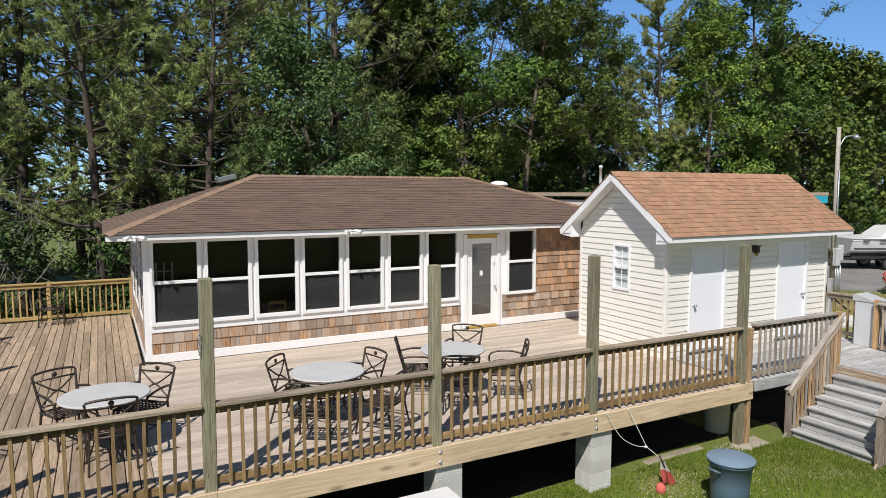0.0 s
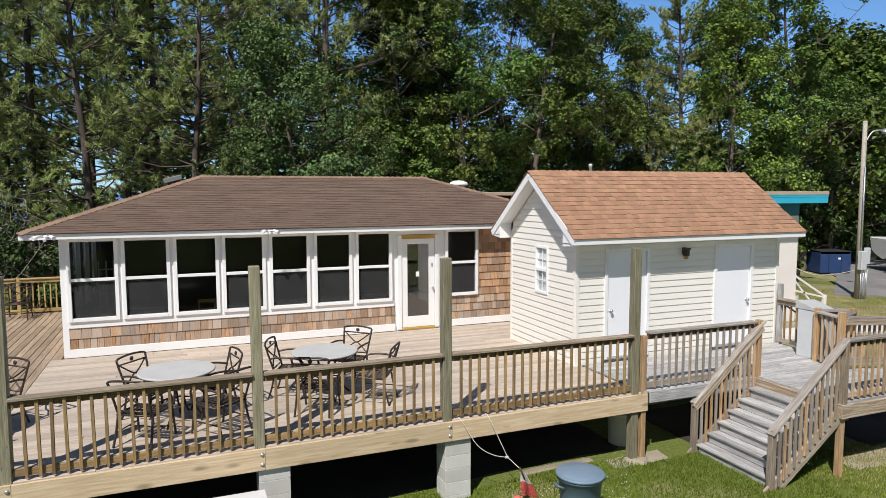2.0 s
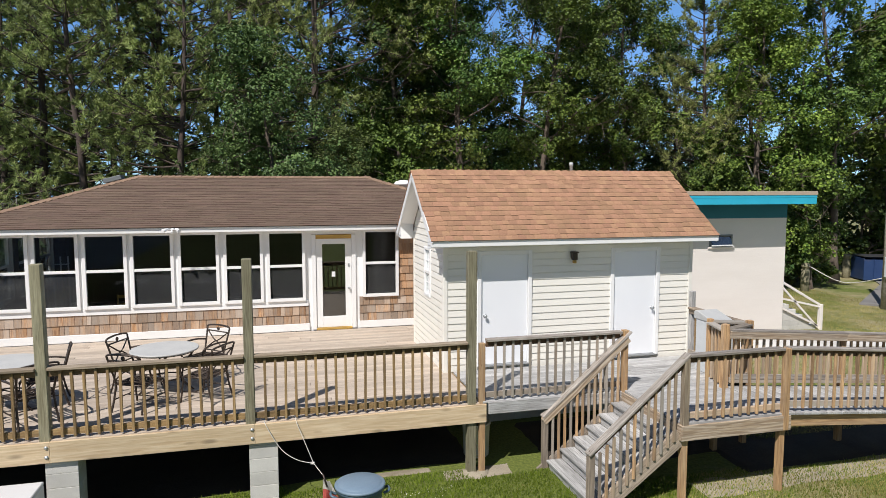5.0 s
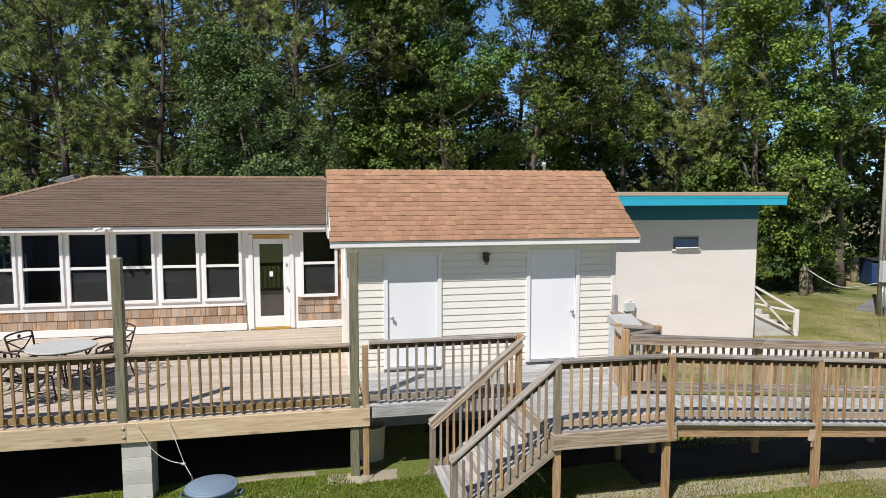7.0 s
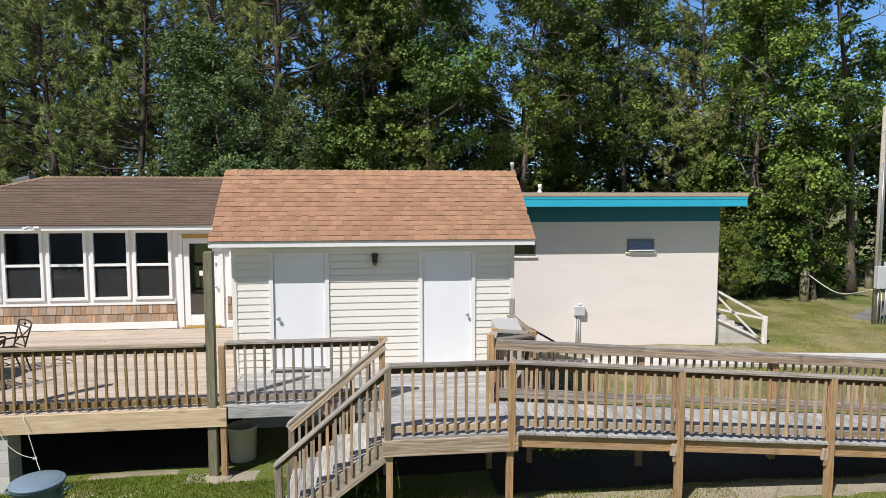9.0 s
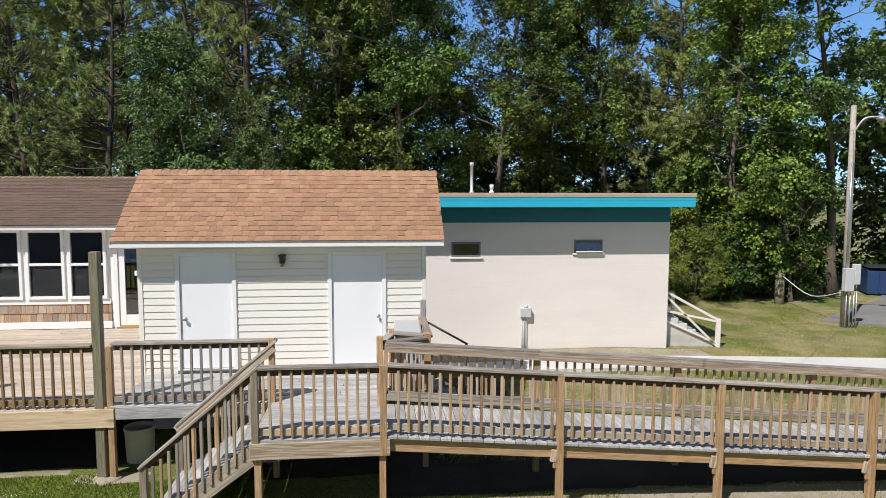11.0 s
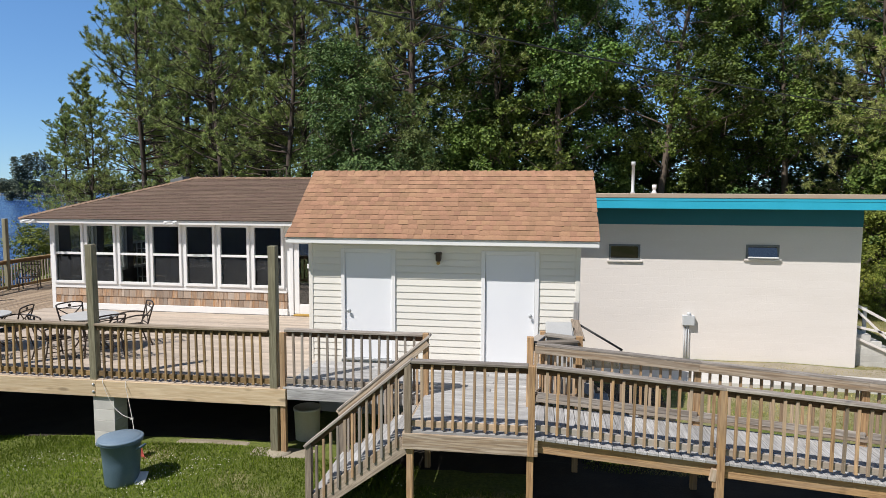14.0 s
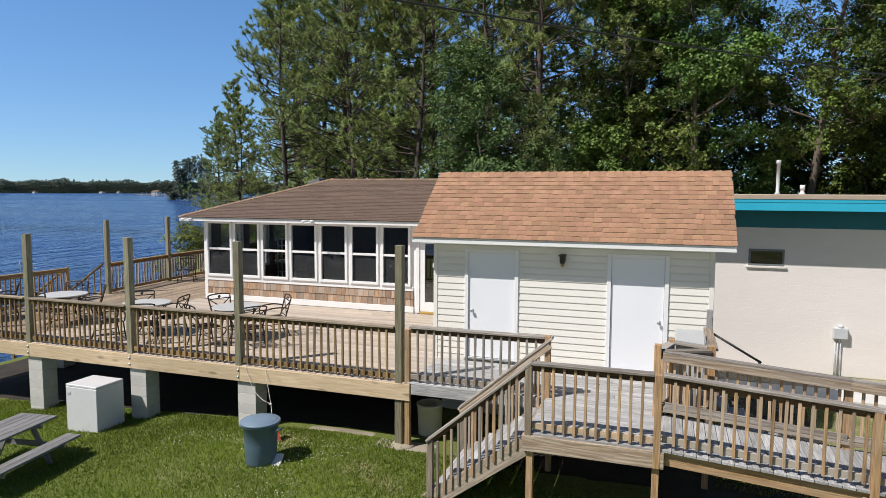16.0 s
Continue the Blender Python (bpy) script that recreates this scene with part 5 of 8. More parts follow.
SBY = 2 * SRY - SEY
sroof = roof_shell("roof", [(RSX0, SEY, SEZ + 0.04), (RSX1, SEY, SEZ + 0.04), (RSX1, SRY, SRZ), (RSX0, SRY, SRZ), (RSX0, SBY, SEZ + 0.04), (RSX1, SBY, SEZ + 0.04)], [(0, 1, 2, 3), (3, 2, 5, 4)], M_ROOF_S, shed, 0.03)
bar("fascia", (RSX0 - 0.001, SEY - 0.006, SEZ - 0.006), (RSX1 + 0.001, SEY - 0.006, SEZ - 0.006), 0.022, 0.118, M_WHITE, shed)
bar("fascia", (RSX0, SBY - 0.012, SEZ - 0.02), (RSX1, SBY - 0.012, SEZ - 0.02), 0.022, 0.09, M_WHITE, shed)
for x in (RSX0 + 0.012, RSX1 - 0.012):
    for y in (SEY, SBY):
        bar("rake_board", (x, y, SEZ - 0.03), (x, SRY, SRZ - 0.075), 0.022, 0.13, M_WHITE, shed)
for y0, y1 in ((SEY + 0.025, SY0 - 0.002), (SY1 + 0.002, SBY - 0.025)):
    block("soffit", RSX0 + 0.025, RSX1 - 0.025, y0, y1, SEZ - 0.06, SEZ - 0.045, M_WHITE, shed)
for y in (SEY, SBY):
    bar("soffit", (RSX0 + 0.17, y, SEZ - 0.075), (RSX0 + 0.17, SRY, SRZ - 0.10), 0.28, 0.012, M_WHITE, shed)
for y0, y1 in ((SEY, SY0 + 0.02), (SBY, SY1 - 0.02)):
    up = (SRZ - SEZ) / (SRY - SEY) * abs(y1 - y0)
    bm = bmesh.new()
    v = [bm.verts.new((x, y, z)) for x in (RSX0 + 0.025, SX0 - 0.009) for y, z in ((y0 + (y1 - y0) * 0.03, SEZ - 0.075), (y1, SEZ - 0.115), (y1, SEZ + up - 0.09), (y0 + (y1 - y0) * 0.03, SEZ - 0.02))]
    for q in ((0, 1, 2, 3), (7, 6, 5, 4), (0, 4, 5, 1), (1, 5, 6, 2), (2, 6, 7, 3), (3, 7, 4, 0)):
        bm.faces.new([v[i] for i in q])
    bmesh.ops.recalc_face_normals(bm, faces=bm.faces[:])
    part("eave_return", bm, M_WHITE, shed)
# porch lamp
lamp = thing("wall_lamp", (11.80, SY0, 2.98), 0, "small boxy bronze wall lamp between the doors", "lamp")
block("plate", 11.75, 11.85, SY0 - 0.018, SY0 - 0.003, 2.93, 3.07, M_BRONZE, lamp, bevel=0.004)
block("lantern", 11.755, 11.845, SY0 - 0.125, SY0 - 0.02, 2.90, 3.03, M_BRONZE, lamp, "boxy bronze lantern", bevel=0.01)
block("cap", 11.735, 11.865, SY0 - 0.14, SY0 - 0.019, 3.031, 3.06, M_BRONZE, lamp, bevel=0.006)
block("glass_cup", 11.77, 11.83, SY0 - 0.11, SY0 - 0.04, 2.84, 2.899, M_YELLOW, lamp, "amber glass", bevel=0.01)

# ---- the flat-roofed masonry building ----
BY0, BX0, BX1, BY1 = 14.01, 12.3, 21.58, 24.0
bld = thing("masonry_building", (17, 18, 0), 0, "cream painted flat-roofed block building with turquoise fascia", "building")
BW = [(15.47, 16.26, 2.44, 2.85), (18.86, 19.66, 2.53, 2.89)]
bm = bmesh.new()
wall_cells(bm, BX0, BX1, -0.3, 3.95, [(a, b, c, d) for a, b, c, d in BW], lambda b, a, c, d, e: bx(b, a, c, BY0, BY0 + 0.2, d, e))
part("wall", bm, M_STUCCO, bld)
block("wall", BX1 - 0.2, BX1, BY0 + 0.201, BY1, -0.3, 3.95, M_STUCCO, bld)
block("wall", BX0, BX0 + 0.2, BY0 + 0.201, BY1, -0.3, 3.95, M_STUCCO, bld)
block("wall", BX0 + 0.201, BX1 - 0.201, BY1 - 0.2, BY1, -0.3, 3.95, M_STUCCO, bld)
block("floor", BX0 + 0.201, BX1 - 0.201, BY0 + 0.201, BY1 - 0.201, -0.25, 0.5, M_DARK, bld)
block("roof", BX0 - 0.1, 21.94, 13.22, BY1 + 0.4, 4.06, 4.17, M_TAN, bld, "tan roof edge", bevel=0.01)
block("fascia", BX0 - 0.1, 21.92, 13.24, 13.262, 3.80, 4.058, M_TEAL, bld, "bright turquoise fascia board", bevel=0.004)
block("fascia", 21.895, 21.92, 13.264, BY1 + 0.35, 3.80, 4.058, M_TEAL, bld, "bright turquoise fascia board", bevel=0.004)
block("fascia_trim", BX0 - 0.1, 21.925, 13.232, 13.2395, 3.99, 4.058, M_TEAL, bld, "", bevel=0.002)
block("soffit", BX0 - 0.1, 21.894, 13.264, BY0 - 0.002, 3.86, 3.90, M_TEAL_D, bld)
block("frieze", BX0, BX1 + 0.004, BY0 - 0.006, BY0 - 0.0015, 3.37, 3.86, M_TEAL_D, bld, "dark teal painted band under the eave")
for a, b, c, d in BW:
    w = thing_part("window", bld)
    for p, q, r, s in ((a, a + 0.05, c, d), (b - 0.05, b, c, d), (a + 0.051, b - 0.051, d - 0.05, d), (a + 0.051, b - 0.051, c, c + 0.05)):
        block("frame", p, q, BY0 - 0.015, BY0 + 0.08, r, s, M_GREYFRAME, w, "dark grey frame")
    lean = 0.10 if a > 17 else 0.0
    bm = bmesh.new()
    bx(bm, a + 0.051, b - 0.051, BY0 - 0.003, BY0 + 0.003, c + 0.051, d - 0.051)
    for vert in bm.verts:
        vert.co.y += 0.03 - lean * (d - 0.05 - vert.co.z) / (d - c) * 1.4
    if lean:
        block("sash", a + 0.03, b - 0.03, BY0 - 0.105, BY0 - 0.075, c + 0.02, c + 0.055, M_WHITE, w, "white bottom rail of the open sash", bevel=0.004)
    part("pane", bm, M_GLASS_B if lean else M_GLASS_D, w)
    block("sill", a - 0.05, b + 0.05, BY0 - 0.05, BY0 - 0.001, c - 0.05, c - 0.002, M_STUCCO, w, bevel=0.006)
# electric meter with conduits
meter = thing("electric_meter", (17.5, BY0, 0.1), 0, "grey meter box with conduits on the cream wall", "meter")
block("box", 17.36, 17.66, BY0 - 0.13, BY0 - 0.001, 0.78, 1.04, M_GREYBOX, meter, bevel=0.012)
bm = bmesh.new()
lathe(bm, [(0.055, 0), (0.055, 0.04), (0.04, 0.07)], 14)
bm.transform(Matrix.Translation((17.52, BY0 - 0.06, 1.04)))
part("cap", bm, M_GREYBOX, meter)
for x, r in ((17.42, 0.013), (17.47, 0.018), (17.53, 0.012)):
    bm = bmesh.new()
    tube(bm, [(x, BY0 - 0.05, -0.25), (x, BY0 - 0.05, 0.78)], r)
    part("conduit", bm, M_GREYBOX, meter)
# roof vents
for x, y, z0, z1, r, lab in ((16.71, 18.92, 4.17, 5.21, 0.05, "tall pale grey vent pipe"), (16.9, 16.0, 4.17, 4.42, 0.045, "short white vent pipe")):
    bm = bmesh.new()
    lathe(bm, [(r * 1.6, z0), (r * 1.6, z0 + 0.04), (r, z0 + 0.06), (r, z1 - 0.12), (r * 1.35, z1 - 0.12), (r * 1.35, z1)], 14, (x, y, 0))
    tagged(part("vent_pipe", bm, M_GREYBOX if z1 > 5 else M_WHITE), lab + " on the flat roof", "vent")

# entry steps of the masonry building
est = thing("entry_steps", (22.3, 15, -0.13), 0, "pale concrete steps with cream wooden cross-braced railing", "stairs")
for i in range(6):
    block("step", BX1 + 0.02, BX1 + 0.45 + 0.27 * (5 - i), 14.25, 15.75, -0.425 + 0.175 * i, -0.251 + 0.175 * i, M_CONC, est, bevel=0.006)
for y in (14.2,):
    bar("handrail", (BX1 + 0.05, y, 1.38), (BX1 + 1.62, y, 0.54), 0.05, 0.07, M_STUCCO, est)
    bar("rail", (BX1 + 0.05, y, 0.84), (BX1 + 1.6, y, 0.50), 0.04, 0.06, M_STUCCO, est)
    bar("rail", (BX1 + 0.05, y, 1.26), (BX1 + 1.6, y, -0.22), 0.04, 0.06, M_STUCCO, est)
    bar("rail", (BX1 + 0.05, y, 0.56), (BX1 + 1.6, y, -0.14), 0.04, 0.06, M_STUCCO, est)
    bar("post", (BX1 + 1.62, y, -0.55), (BX1 + 1.62, y, 0.58), 0.11, 0.11, M_STUCCO, est)
bar("post", (BX1 + 0.95, 15.7, -0.06), (BX1 + 0.95, 15.7, 1.1), 0.08, 0.08, M_STUCCO, est)

# ---- trees ----
def np_mesh(name, verts, quads, tris, material):
    me = bpy.data.meshes.new(name)
    faces = []
    if len(quads):
        faces += quads.tolist()
    if len(tris):
        faces += tris.tolist()
    me.from_pydata(verts.tolist(), [], faces)
    me.materials.append(material)
    return me


def unit(rng, n):
    v = rng.normal(size=(n, 3))
    return v / np.linalg.norm(v, axis=1, keepdims=True)


def leaf_mesh(name, rng, centres, outward, length, width, material, lift=0.5, droop=0.0):
    """Many small lozenge leaves, folded a little, facing up and out."""
    n = len(centres)
    nor = outward * 0.65 + np.array([0, 0, lift]) + 0.5 * unit(rng, n)
    nor /= np.linalg.norm(nor, axis=1, keepdims=True)
    d = np.cross(nor, unit(rng, n))
    d /= np.linalg.norm(d, axis=1, keepdims=True) + 1e-9
    d[:, 2] -= droop
    s = np.cross(nor, d)
    ln = length * rng.uniform(0.65, 1.3, (n, 1))
    wd = width * rng.uniform(0.7, 1.25, (n, 1))
    fold = nor * wd * 0.18
    v = np.stack([centres - d * ln / 2, centres + s * wd / 2 + fold, centres + d * ln / 2, centres - s * wd / 2 + fold], 1).reshape(-1, 3)
    q = np.arange(4 * n).reshape(-1, 4)
    return np_mesh(name, v, q, [], material)


def limb_path(rng, a, direction, length, bend, k=6, lift=0.1):
    p, d, out = np.array(a, float), np.array(direction, float), []
    out.append(p.copy())
    for _ in range(k):
        d = d + bend * rng.normal(size=3) + np.array([0, 0, lift])
        d /= np.linalg.norm(d)
        p = p + d * length / k
        out.append(p.copy())
    return out


def crown_points(rng, seats, radius, leaves, flat=0.85, stray=0.07):
    """Leaves in clumps: each seat carries small tufts on its upper shell, each tuft a shell of leaves."""
    clumps = len(seats)
    size = radius * rng.uniform(0.55, 1.25, clumps)
    per = 10
    tuft_dir = unit(rng, clumps * per)
    tuft_dir[:, 2] = tuft_dir[:, 2] * 0.9 + 0.25
    tuft_at = np.repeat(seats, per, 0) + tuft_dir * np.repeat(size, per)[:, None] * rng.uniform(0.45, 1.0, (clumps * per, 1)) * np.array([1, 1, flat])
    tuft_r = np.repeat(size, per) * rng.uniform(0.22, 0.42, clumps * per)
    share = tuft_r ** 2
    pick = rng.choice(clumps * per, leaves, p=share / share.sum())
    d = unit(rng, leaves)
    d[:, 2] = d[:, 2] * 0.9 + 0.1
    reach = rng.uniform(0.35, 1.0, (leaves, 1)) ** 0.6
    loose = rng.random((leaves, 1)) < stray
    reach = np.where(loose, rng.uniform(1.0, 1.8, (leaves, 1)), reach)
    c = tuft_at[pick] + d * tuft_r[pick][:, None] * reach * np.array([1, 1, 0.95])
    out = 0.75 * d + 0.45 * tuft_dir[pick]
    return c, out


def broadleaf(seed, height, spread, leaves, material, bare=0.12, leaf=(0.23, 0.17), limbs=26, clump=0.95, low=0.0, top=1.0):
    """Trunk mesh and crown mesh of a leafy tree standing at the origin; low droops the lower limbs."""
    rng = np.random.default_rng(seed)
    bm = bmesh.new()
    trunk = limb_path(rng, (0, 0, -0.3), (0, 0, 1), height * 0.93, 0.04, 10, 0.05)
    r0 = height * 0.0125
    tube(bm, trunk, [r0 * (1 - 0.88 * i / 10) + (0.12 if i == 0 else 0) for i in range(11)], 8)
    seats = [trunk[-1], trunk[-2]]
    for i in range(limbs):
        f = bare + (0.98 - bare) * (i + 0.5) / limbs
        base = np.array([np.interp(f * 10, range(11), [p[j] for p in trunk]) for j in range(3)])
        a = i * 2.4 + rng.uniform(-0.5, 0.5)
        g = (f - bare) / (1 - bare)
        prof = (0.6 + 0.4 * math.sin(math.pi * min(1, g * 0.8 + 0.2))) * (1.0 - 0.62 * top * max(0, g - 0.5) / 0.5)
        ln = spread * prof * rng.uniform(0.55, 1.25)
        path = limb_path(rng, base, (math.cos(a), math.sin(a), 0.2 + 0.55 * g - low * (1 - g)), ln, 0.17, 6, 0.03 - 0.06 * low * (1 - g))
        rb = r0 * (0.32 - 0.22 * f)
        tube(bm, path, [max(0.008, rb * (1 - 0.85 * j / 6)) for j in range(7)], 5, False)
        for j in (2, 3, 4, 5, 6):
            if j == 6 or rng.random() < (0.40 if j > 2 else 0.8 * low):
                seats.append(path[j] + np.array([0, 0, 0.15]))
            for _ in range(2):
                sub = limb_path(rng, path[j], unit(rng, 1)[0] + np.array([0, 0, 0.15]), ln * 0.30 * rng.uniform(0.5, 1.3), 0.2, 3, 0.02)
                tube(bm, sub, [0.018, 0.013, 0.009, 0.005], 3, False)
                if rng.random() < 0.2:
                    seats.append(sub[-1])
    seats = np.array(seats)
    c, out = crown_points(rng, seats, clump, leaves)
    mid = np.array([0, 0, height * 0.5])
    axis = c - mid
    axis /= np.linalg.norm(axis, axis=1, keepdims=True) + 1e-9
    return mesh_of(bm, M_BARK, "trunk"), leaf_mesh("crown", rng, c, out + 0.25 * axis, leaf[0], leaf[1], material, 0.35)


def pine(seed, height, spread, bare=0.30, whorls=34, puffs=900, needles=48, lean=0.0, fine=1.0, twigs=True):
    """Tall pine: bare lower trunk, uneven upswept branches, round needle tufts at their ends."""
    rng = np.random.default_rng(seed)
    bm = bmesh.new()
    trunk = limb_path(rng, (0, 0, -0.3), (lean, 0, 1), height, 0.026, 10, 0.05)
    r0 = height * 0.0112
    tube(bm, trunk, [r0 * (1 - 0.9 * i / 10) + (0.05 if i == 0 else 0) for i in range(11)], 8)
    seats, heads = [], []
    for i in range(whorls):
        f = bare + (0.985 - bare) * ((i + rng.uniform(0, 0.9)) / whorls)
        base = np.array([np.interp(f * 10, range(11), [p[j] for p in trunk]) for j in range(3)])
        for q in range(int(rng.integers(2, 5))):
            a = rng.uniform(0, 2 * math.pi)
            g = (f - bare) / (1 - bare)
            ln = spread * (0.5 + 0.6 * math.sin(math.pi * min(1, 0.25 + 0.75 * g))) * (1.05 - 0.65 * g ** 2) * rng.uniform(0.4, 1.2)
            path = limb_path(rng, base, (math.cos(a), math.sin(a), -0.05 + 0.55 * g), ln, 0.15, 6, 0.07)
            tube(bm, path, [max(0.008, 0.052 * (1 - g * 0.6) * (1 - 0.8 * j / 6)) for j in range(7)], 4, False)
            if rng.random() < 0.2:
                continue
            for j in range(3, 7):
                way = np.array(path[j]) - np.array(path[j - 1])
                way /= np.linalg.norm(way) + 1e-9
                if j == 6:
                    seats.append(path[j])
                    heads.append(way)
                for _ in range(3):
                    sub = limb_path(rng, path[j], 0.6 * way + unit(rng, 1)[0] * np.array([1, 1, 0.6]) + np.array([0, 0, 0.3]), ln * 0.17 * rng.uniform(0.5, 1.3) + 0.16, 0.2, 2, 0.14)
                    if twigs:
                        tube(bm, sub, [0.014, 0.01, 0.006], 3, False)
                    seats.append(sub[-1])
                    heads.append((sub[-1] - sub[0]) / (np.linalg.norm(sub[-1] - sub[0]) + 1e-9))
    # dead stubs lower down
    for i in range(16):
        f = rng.uniform(0.10, bare + 0.08)
        base = np.array([np.interp(f * 10, range(11), [p[j] for p in trunk]) for j in range(3)])
        a = rng.uniform(0, 6.28)
        tube(bm, limb_path(rng, base, (math.cos(a), math.sin(a), 0.1), rng.uniform(0.6, 2.6), 0.2, 4, -0.02), [0.03, 0.022, 0.015, 0.01, 0.005], 4, False)
    seats, heads = np.array(seats), np.array(heads)
    keep = rng.permutation(len(seats))[:puffs]
    seats, heads = seats[keep], heads[keep]
    puff = len(seats)
    count = puff * needles
    # a tuft: needles stand out round the last of the twig, most of them forward
    long = rng.uniform(0.18, 0.40, puff)
    ax = np.repeat(heads, needles, 0)
    cc = np.repeat(seats, needles, 0) - ax * (rng.uniform(0.0, 1.0, (count, 1)) * np.repeat(long, needles)[:, None])
    d = unit(rng, count) + ax * 0.75
    d /= np.linalg.norm(d, axis=1, keepdims=True) + 1e-9
    ln = rng.uniform(0.13, 0.25, (count, 1)) * np.repeat(rng.uniform(0.75, 1.2, puff), needles)[:, None]
    s = np.cross(d, unit(rng, count))
    s /= np.linalg.norm(s, axis=1, keepdims=True) + 1e-9
    w = 0.037 * fine
    v = np.stack([cc - s * w * 0.5, cc + s * w * 0.5, cc + d * ln], 1).reshape(-1, 3)
    crown = np_mesh("crown", v, [], np.arange(3 * count).reshape(-1, 3), M_NEEDLE)
    return mesh_of(bm, M_PBARK, "trunk"), crown


def tree_kind(name, meshes, label, category="tree", group="trees behind the house"):
    t = new(name)
    tagged(t, label, category, group)
    for nm, me in zip(("trunk", "crown"), meshes):
        o = new(nm, me)
        o.parent = t
    return t


def plant(proto, spots, used):
    """The first spot moves the built tree; the rest are copies."""
    for x, y, turn, size in spots:
        m = pose(x, y, gz(x, y) - 0.05, 0, 0, turn) @ Matrix.Diagonal((size, size, size, 1))
        if proto.name not in used:
            proto.matrix_basis = m
            used.add(proto.name)
        else:
            c = copy_thing(proto, Matrix())
            c.matrix_basis = m


USED = set()
gum_a = tree_kind("sweetgum_tree", broadleaf(11, 17.0, 4.0, 27000, M_LEAF, bare=0.36, leaf=(0.14, 0.115), clump=0.74), "tall bright green sweetgum with a dense uneven crown")
gum_b = tree_kind("sweetgum_tree", broadleaf(12, 16.0, 3.9, 34000, M_LEAF, bare=0.24, leaf=(0.14, 0.115), limbs=36, clump=0.74, low=0.35), "tall bright green sweetgum with drooping low boughs")
gum_e = tree_kind("sweetgum_tree", broadleaf(17, 16.0, 3.9, 32000, M_LEAF_B, bare=0.16, leaf=(0.14, 0.115), limbs=40, clump=0.72, low=0.4), "tall sunlit sweetgum leafy down to low boughs")
gum_c = tree_kind("sweetgum_tree", broadleaf(15, 16.5, 4.6, 6500, M_LEAF_R, bare=0.05, leaf=(0.38, 0.30), clump=1.2), "tall green roadside tree in full leaf")
gum_d = tree_kind("sweetgum_tree", broadleaf(16, 7.8, 2.0, 15000, M_LEAF, bare=0.10, leaf=(0.14, 0.115), limbs=20, clump=0.6), "young bright green sweetgum under the taller trees")
oak_a = tree_kind("oak_tree", broadleaf(13, 16.0, 4.6, 22000, M_LEAF_D, bare=0.14, leaf=(0.155, 0.11), clump=0.9), "dark green broadleaf tree with a heavy shaded crown")
oak_b = tree_kind("oak_tree", broadleaf(14, 10.6, 2.9, 27000, M_LEAF_O, bare=0.05, leaf=(0.125, 0.074), limbs=34, clump=0.72, top=0.8), "rounded grey-green oak leafy to the ground")
pine_a = tree_kind("pine_tree", pine(21, 20.0, 3.5), "tall pine with bare lower trunk and tufted needles")
pine_b = tree_kind("pine_tree", pine(22, 17.0, 3.1, bare=0.22, lean=0.06), "pine with uneven upswept branches and tufted needles")
pine_c = tree_kind("pine_tree", pine(23, 18.0, 3.6, bare=0.24, whorls=30, puffs=820, needles=28, fine=1.6, twigs=False), "dark pine standing deep in the wood")
shrub_a = tree_kind("shrub", broadleaf(31, 3.6, 1.5, 8000, M_LEAF_Y, bare=0.02, leaf=(0.09, 0.058), limbs=12, clump=0.5), "bright yellow-green shrub at the wood's edge", "shrub", "shrubs along the wood")
shrub_b = tree_kind("shrub", broadleaf(32, 4.4, 1.6, 3400, M_LEAF_D, bare=0.02, leaf=(0.155, 0.105), limbs=12, clump=0.55), "dark green understorey shrub", "shrub", "shrubs along the wood")

plant(pine_a, [(-3.0, 27.5, 0, 1.0), (-7.5, 31.0, 130, 0.95), (1.5, 29.5, 250, 1.05), (7.9, 24.6, 20, 1.05), (-5.0, 29.2, 300, 0.9), (5.0, 28.4, 100, 1.0)], USED)
plant(pine_b, [(-5.2, 26.0, 220, 0.95), (-0.4, 24.4, 160, 1.0), (-9.6, 34.5, 280, 1.1), (2.9, 23.4, 330, 0.92), (-13.2, 33.0, 150, 0.72), (-14.6, 32.6, 250, 0.56), (-12.0, 31.0, 20, 0.62), (29.0, 31.0, 200, 0.72), (27.8, 26.4, 40, 0.98), (0.6, 27.0, 75, 0.9)], USED)
plant(pine_c, [(-11.0, 37.0, 60, 1.1), (-16.0, 34.3, 20, 0.6), (-1.2, 33.0, 10, 1.05), (3.4, 34.0, 190, 1.05), (-3.6, 35.5, 100, 1.1), (-6.4, 37.0, 240, 1.1), (0.8, 36.5, 310, 1.1), (6.8, 31.5, 45, 1.1), (9.6, 33.5, 150, 1.1), (13.2, 33.0, 275, 1.05), (-4.2, 31.0, 15, 1.0), (1.0, 31.5, 165, 0.95)], USED)
plant(oak_b, [(6.7, 21.9, 0, 1.02), (4.6, 22.9, 200, 0.72), (8.6, 22.6, 140, 0.66)], USED)
plant(oak_a, [(10.6, 28.5, 30, 1.02), (16.0, 31.0, 170, 1.05), (20.9, 36.0, 300, 1.15), (5.5, 32.5, 80, 1.05), (31.0, 33.0, 100, 1.0), (26.0, 35.5, 20, 1.1), (13.0, 29.8, 250, 1.0), (18.2, 33.8, 130, 1.0)], USED)
plant(gum_a, [(34.5, 24.8, 60, 1.1), (14.6, 25.4, 0, 1.0), (25.6, 30.4, 110, 1.0), (19.0, 27.6, 215, 0.98)], USED)
plant(gum_b, [(12.2, 26.4, 80, 1.0), (22.4, 31.5, 300, 1.0)], USED)
plant(gum_e, [(29.2, 24.0, 190, 1.02), (31.6, 27.0, 300, 0.95)], USED)
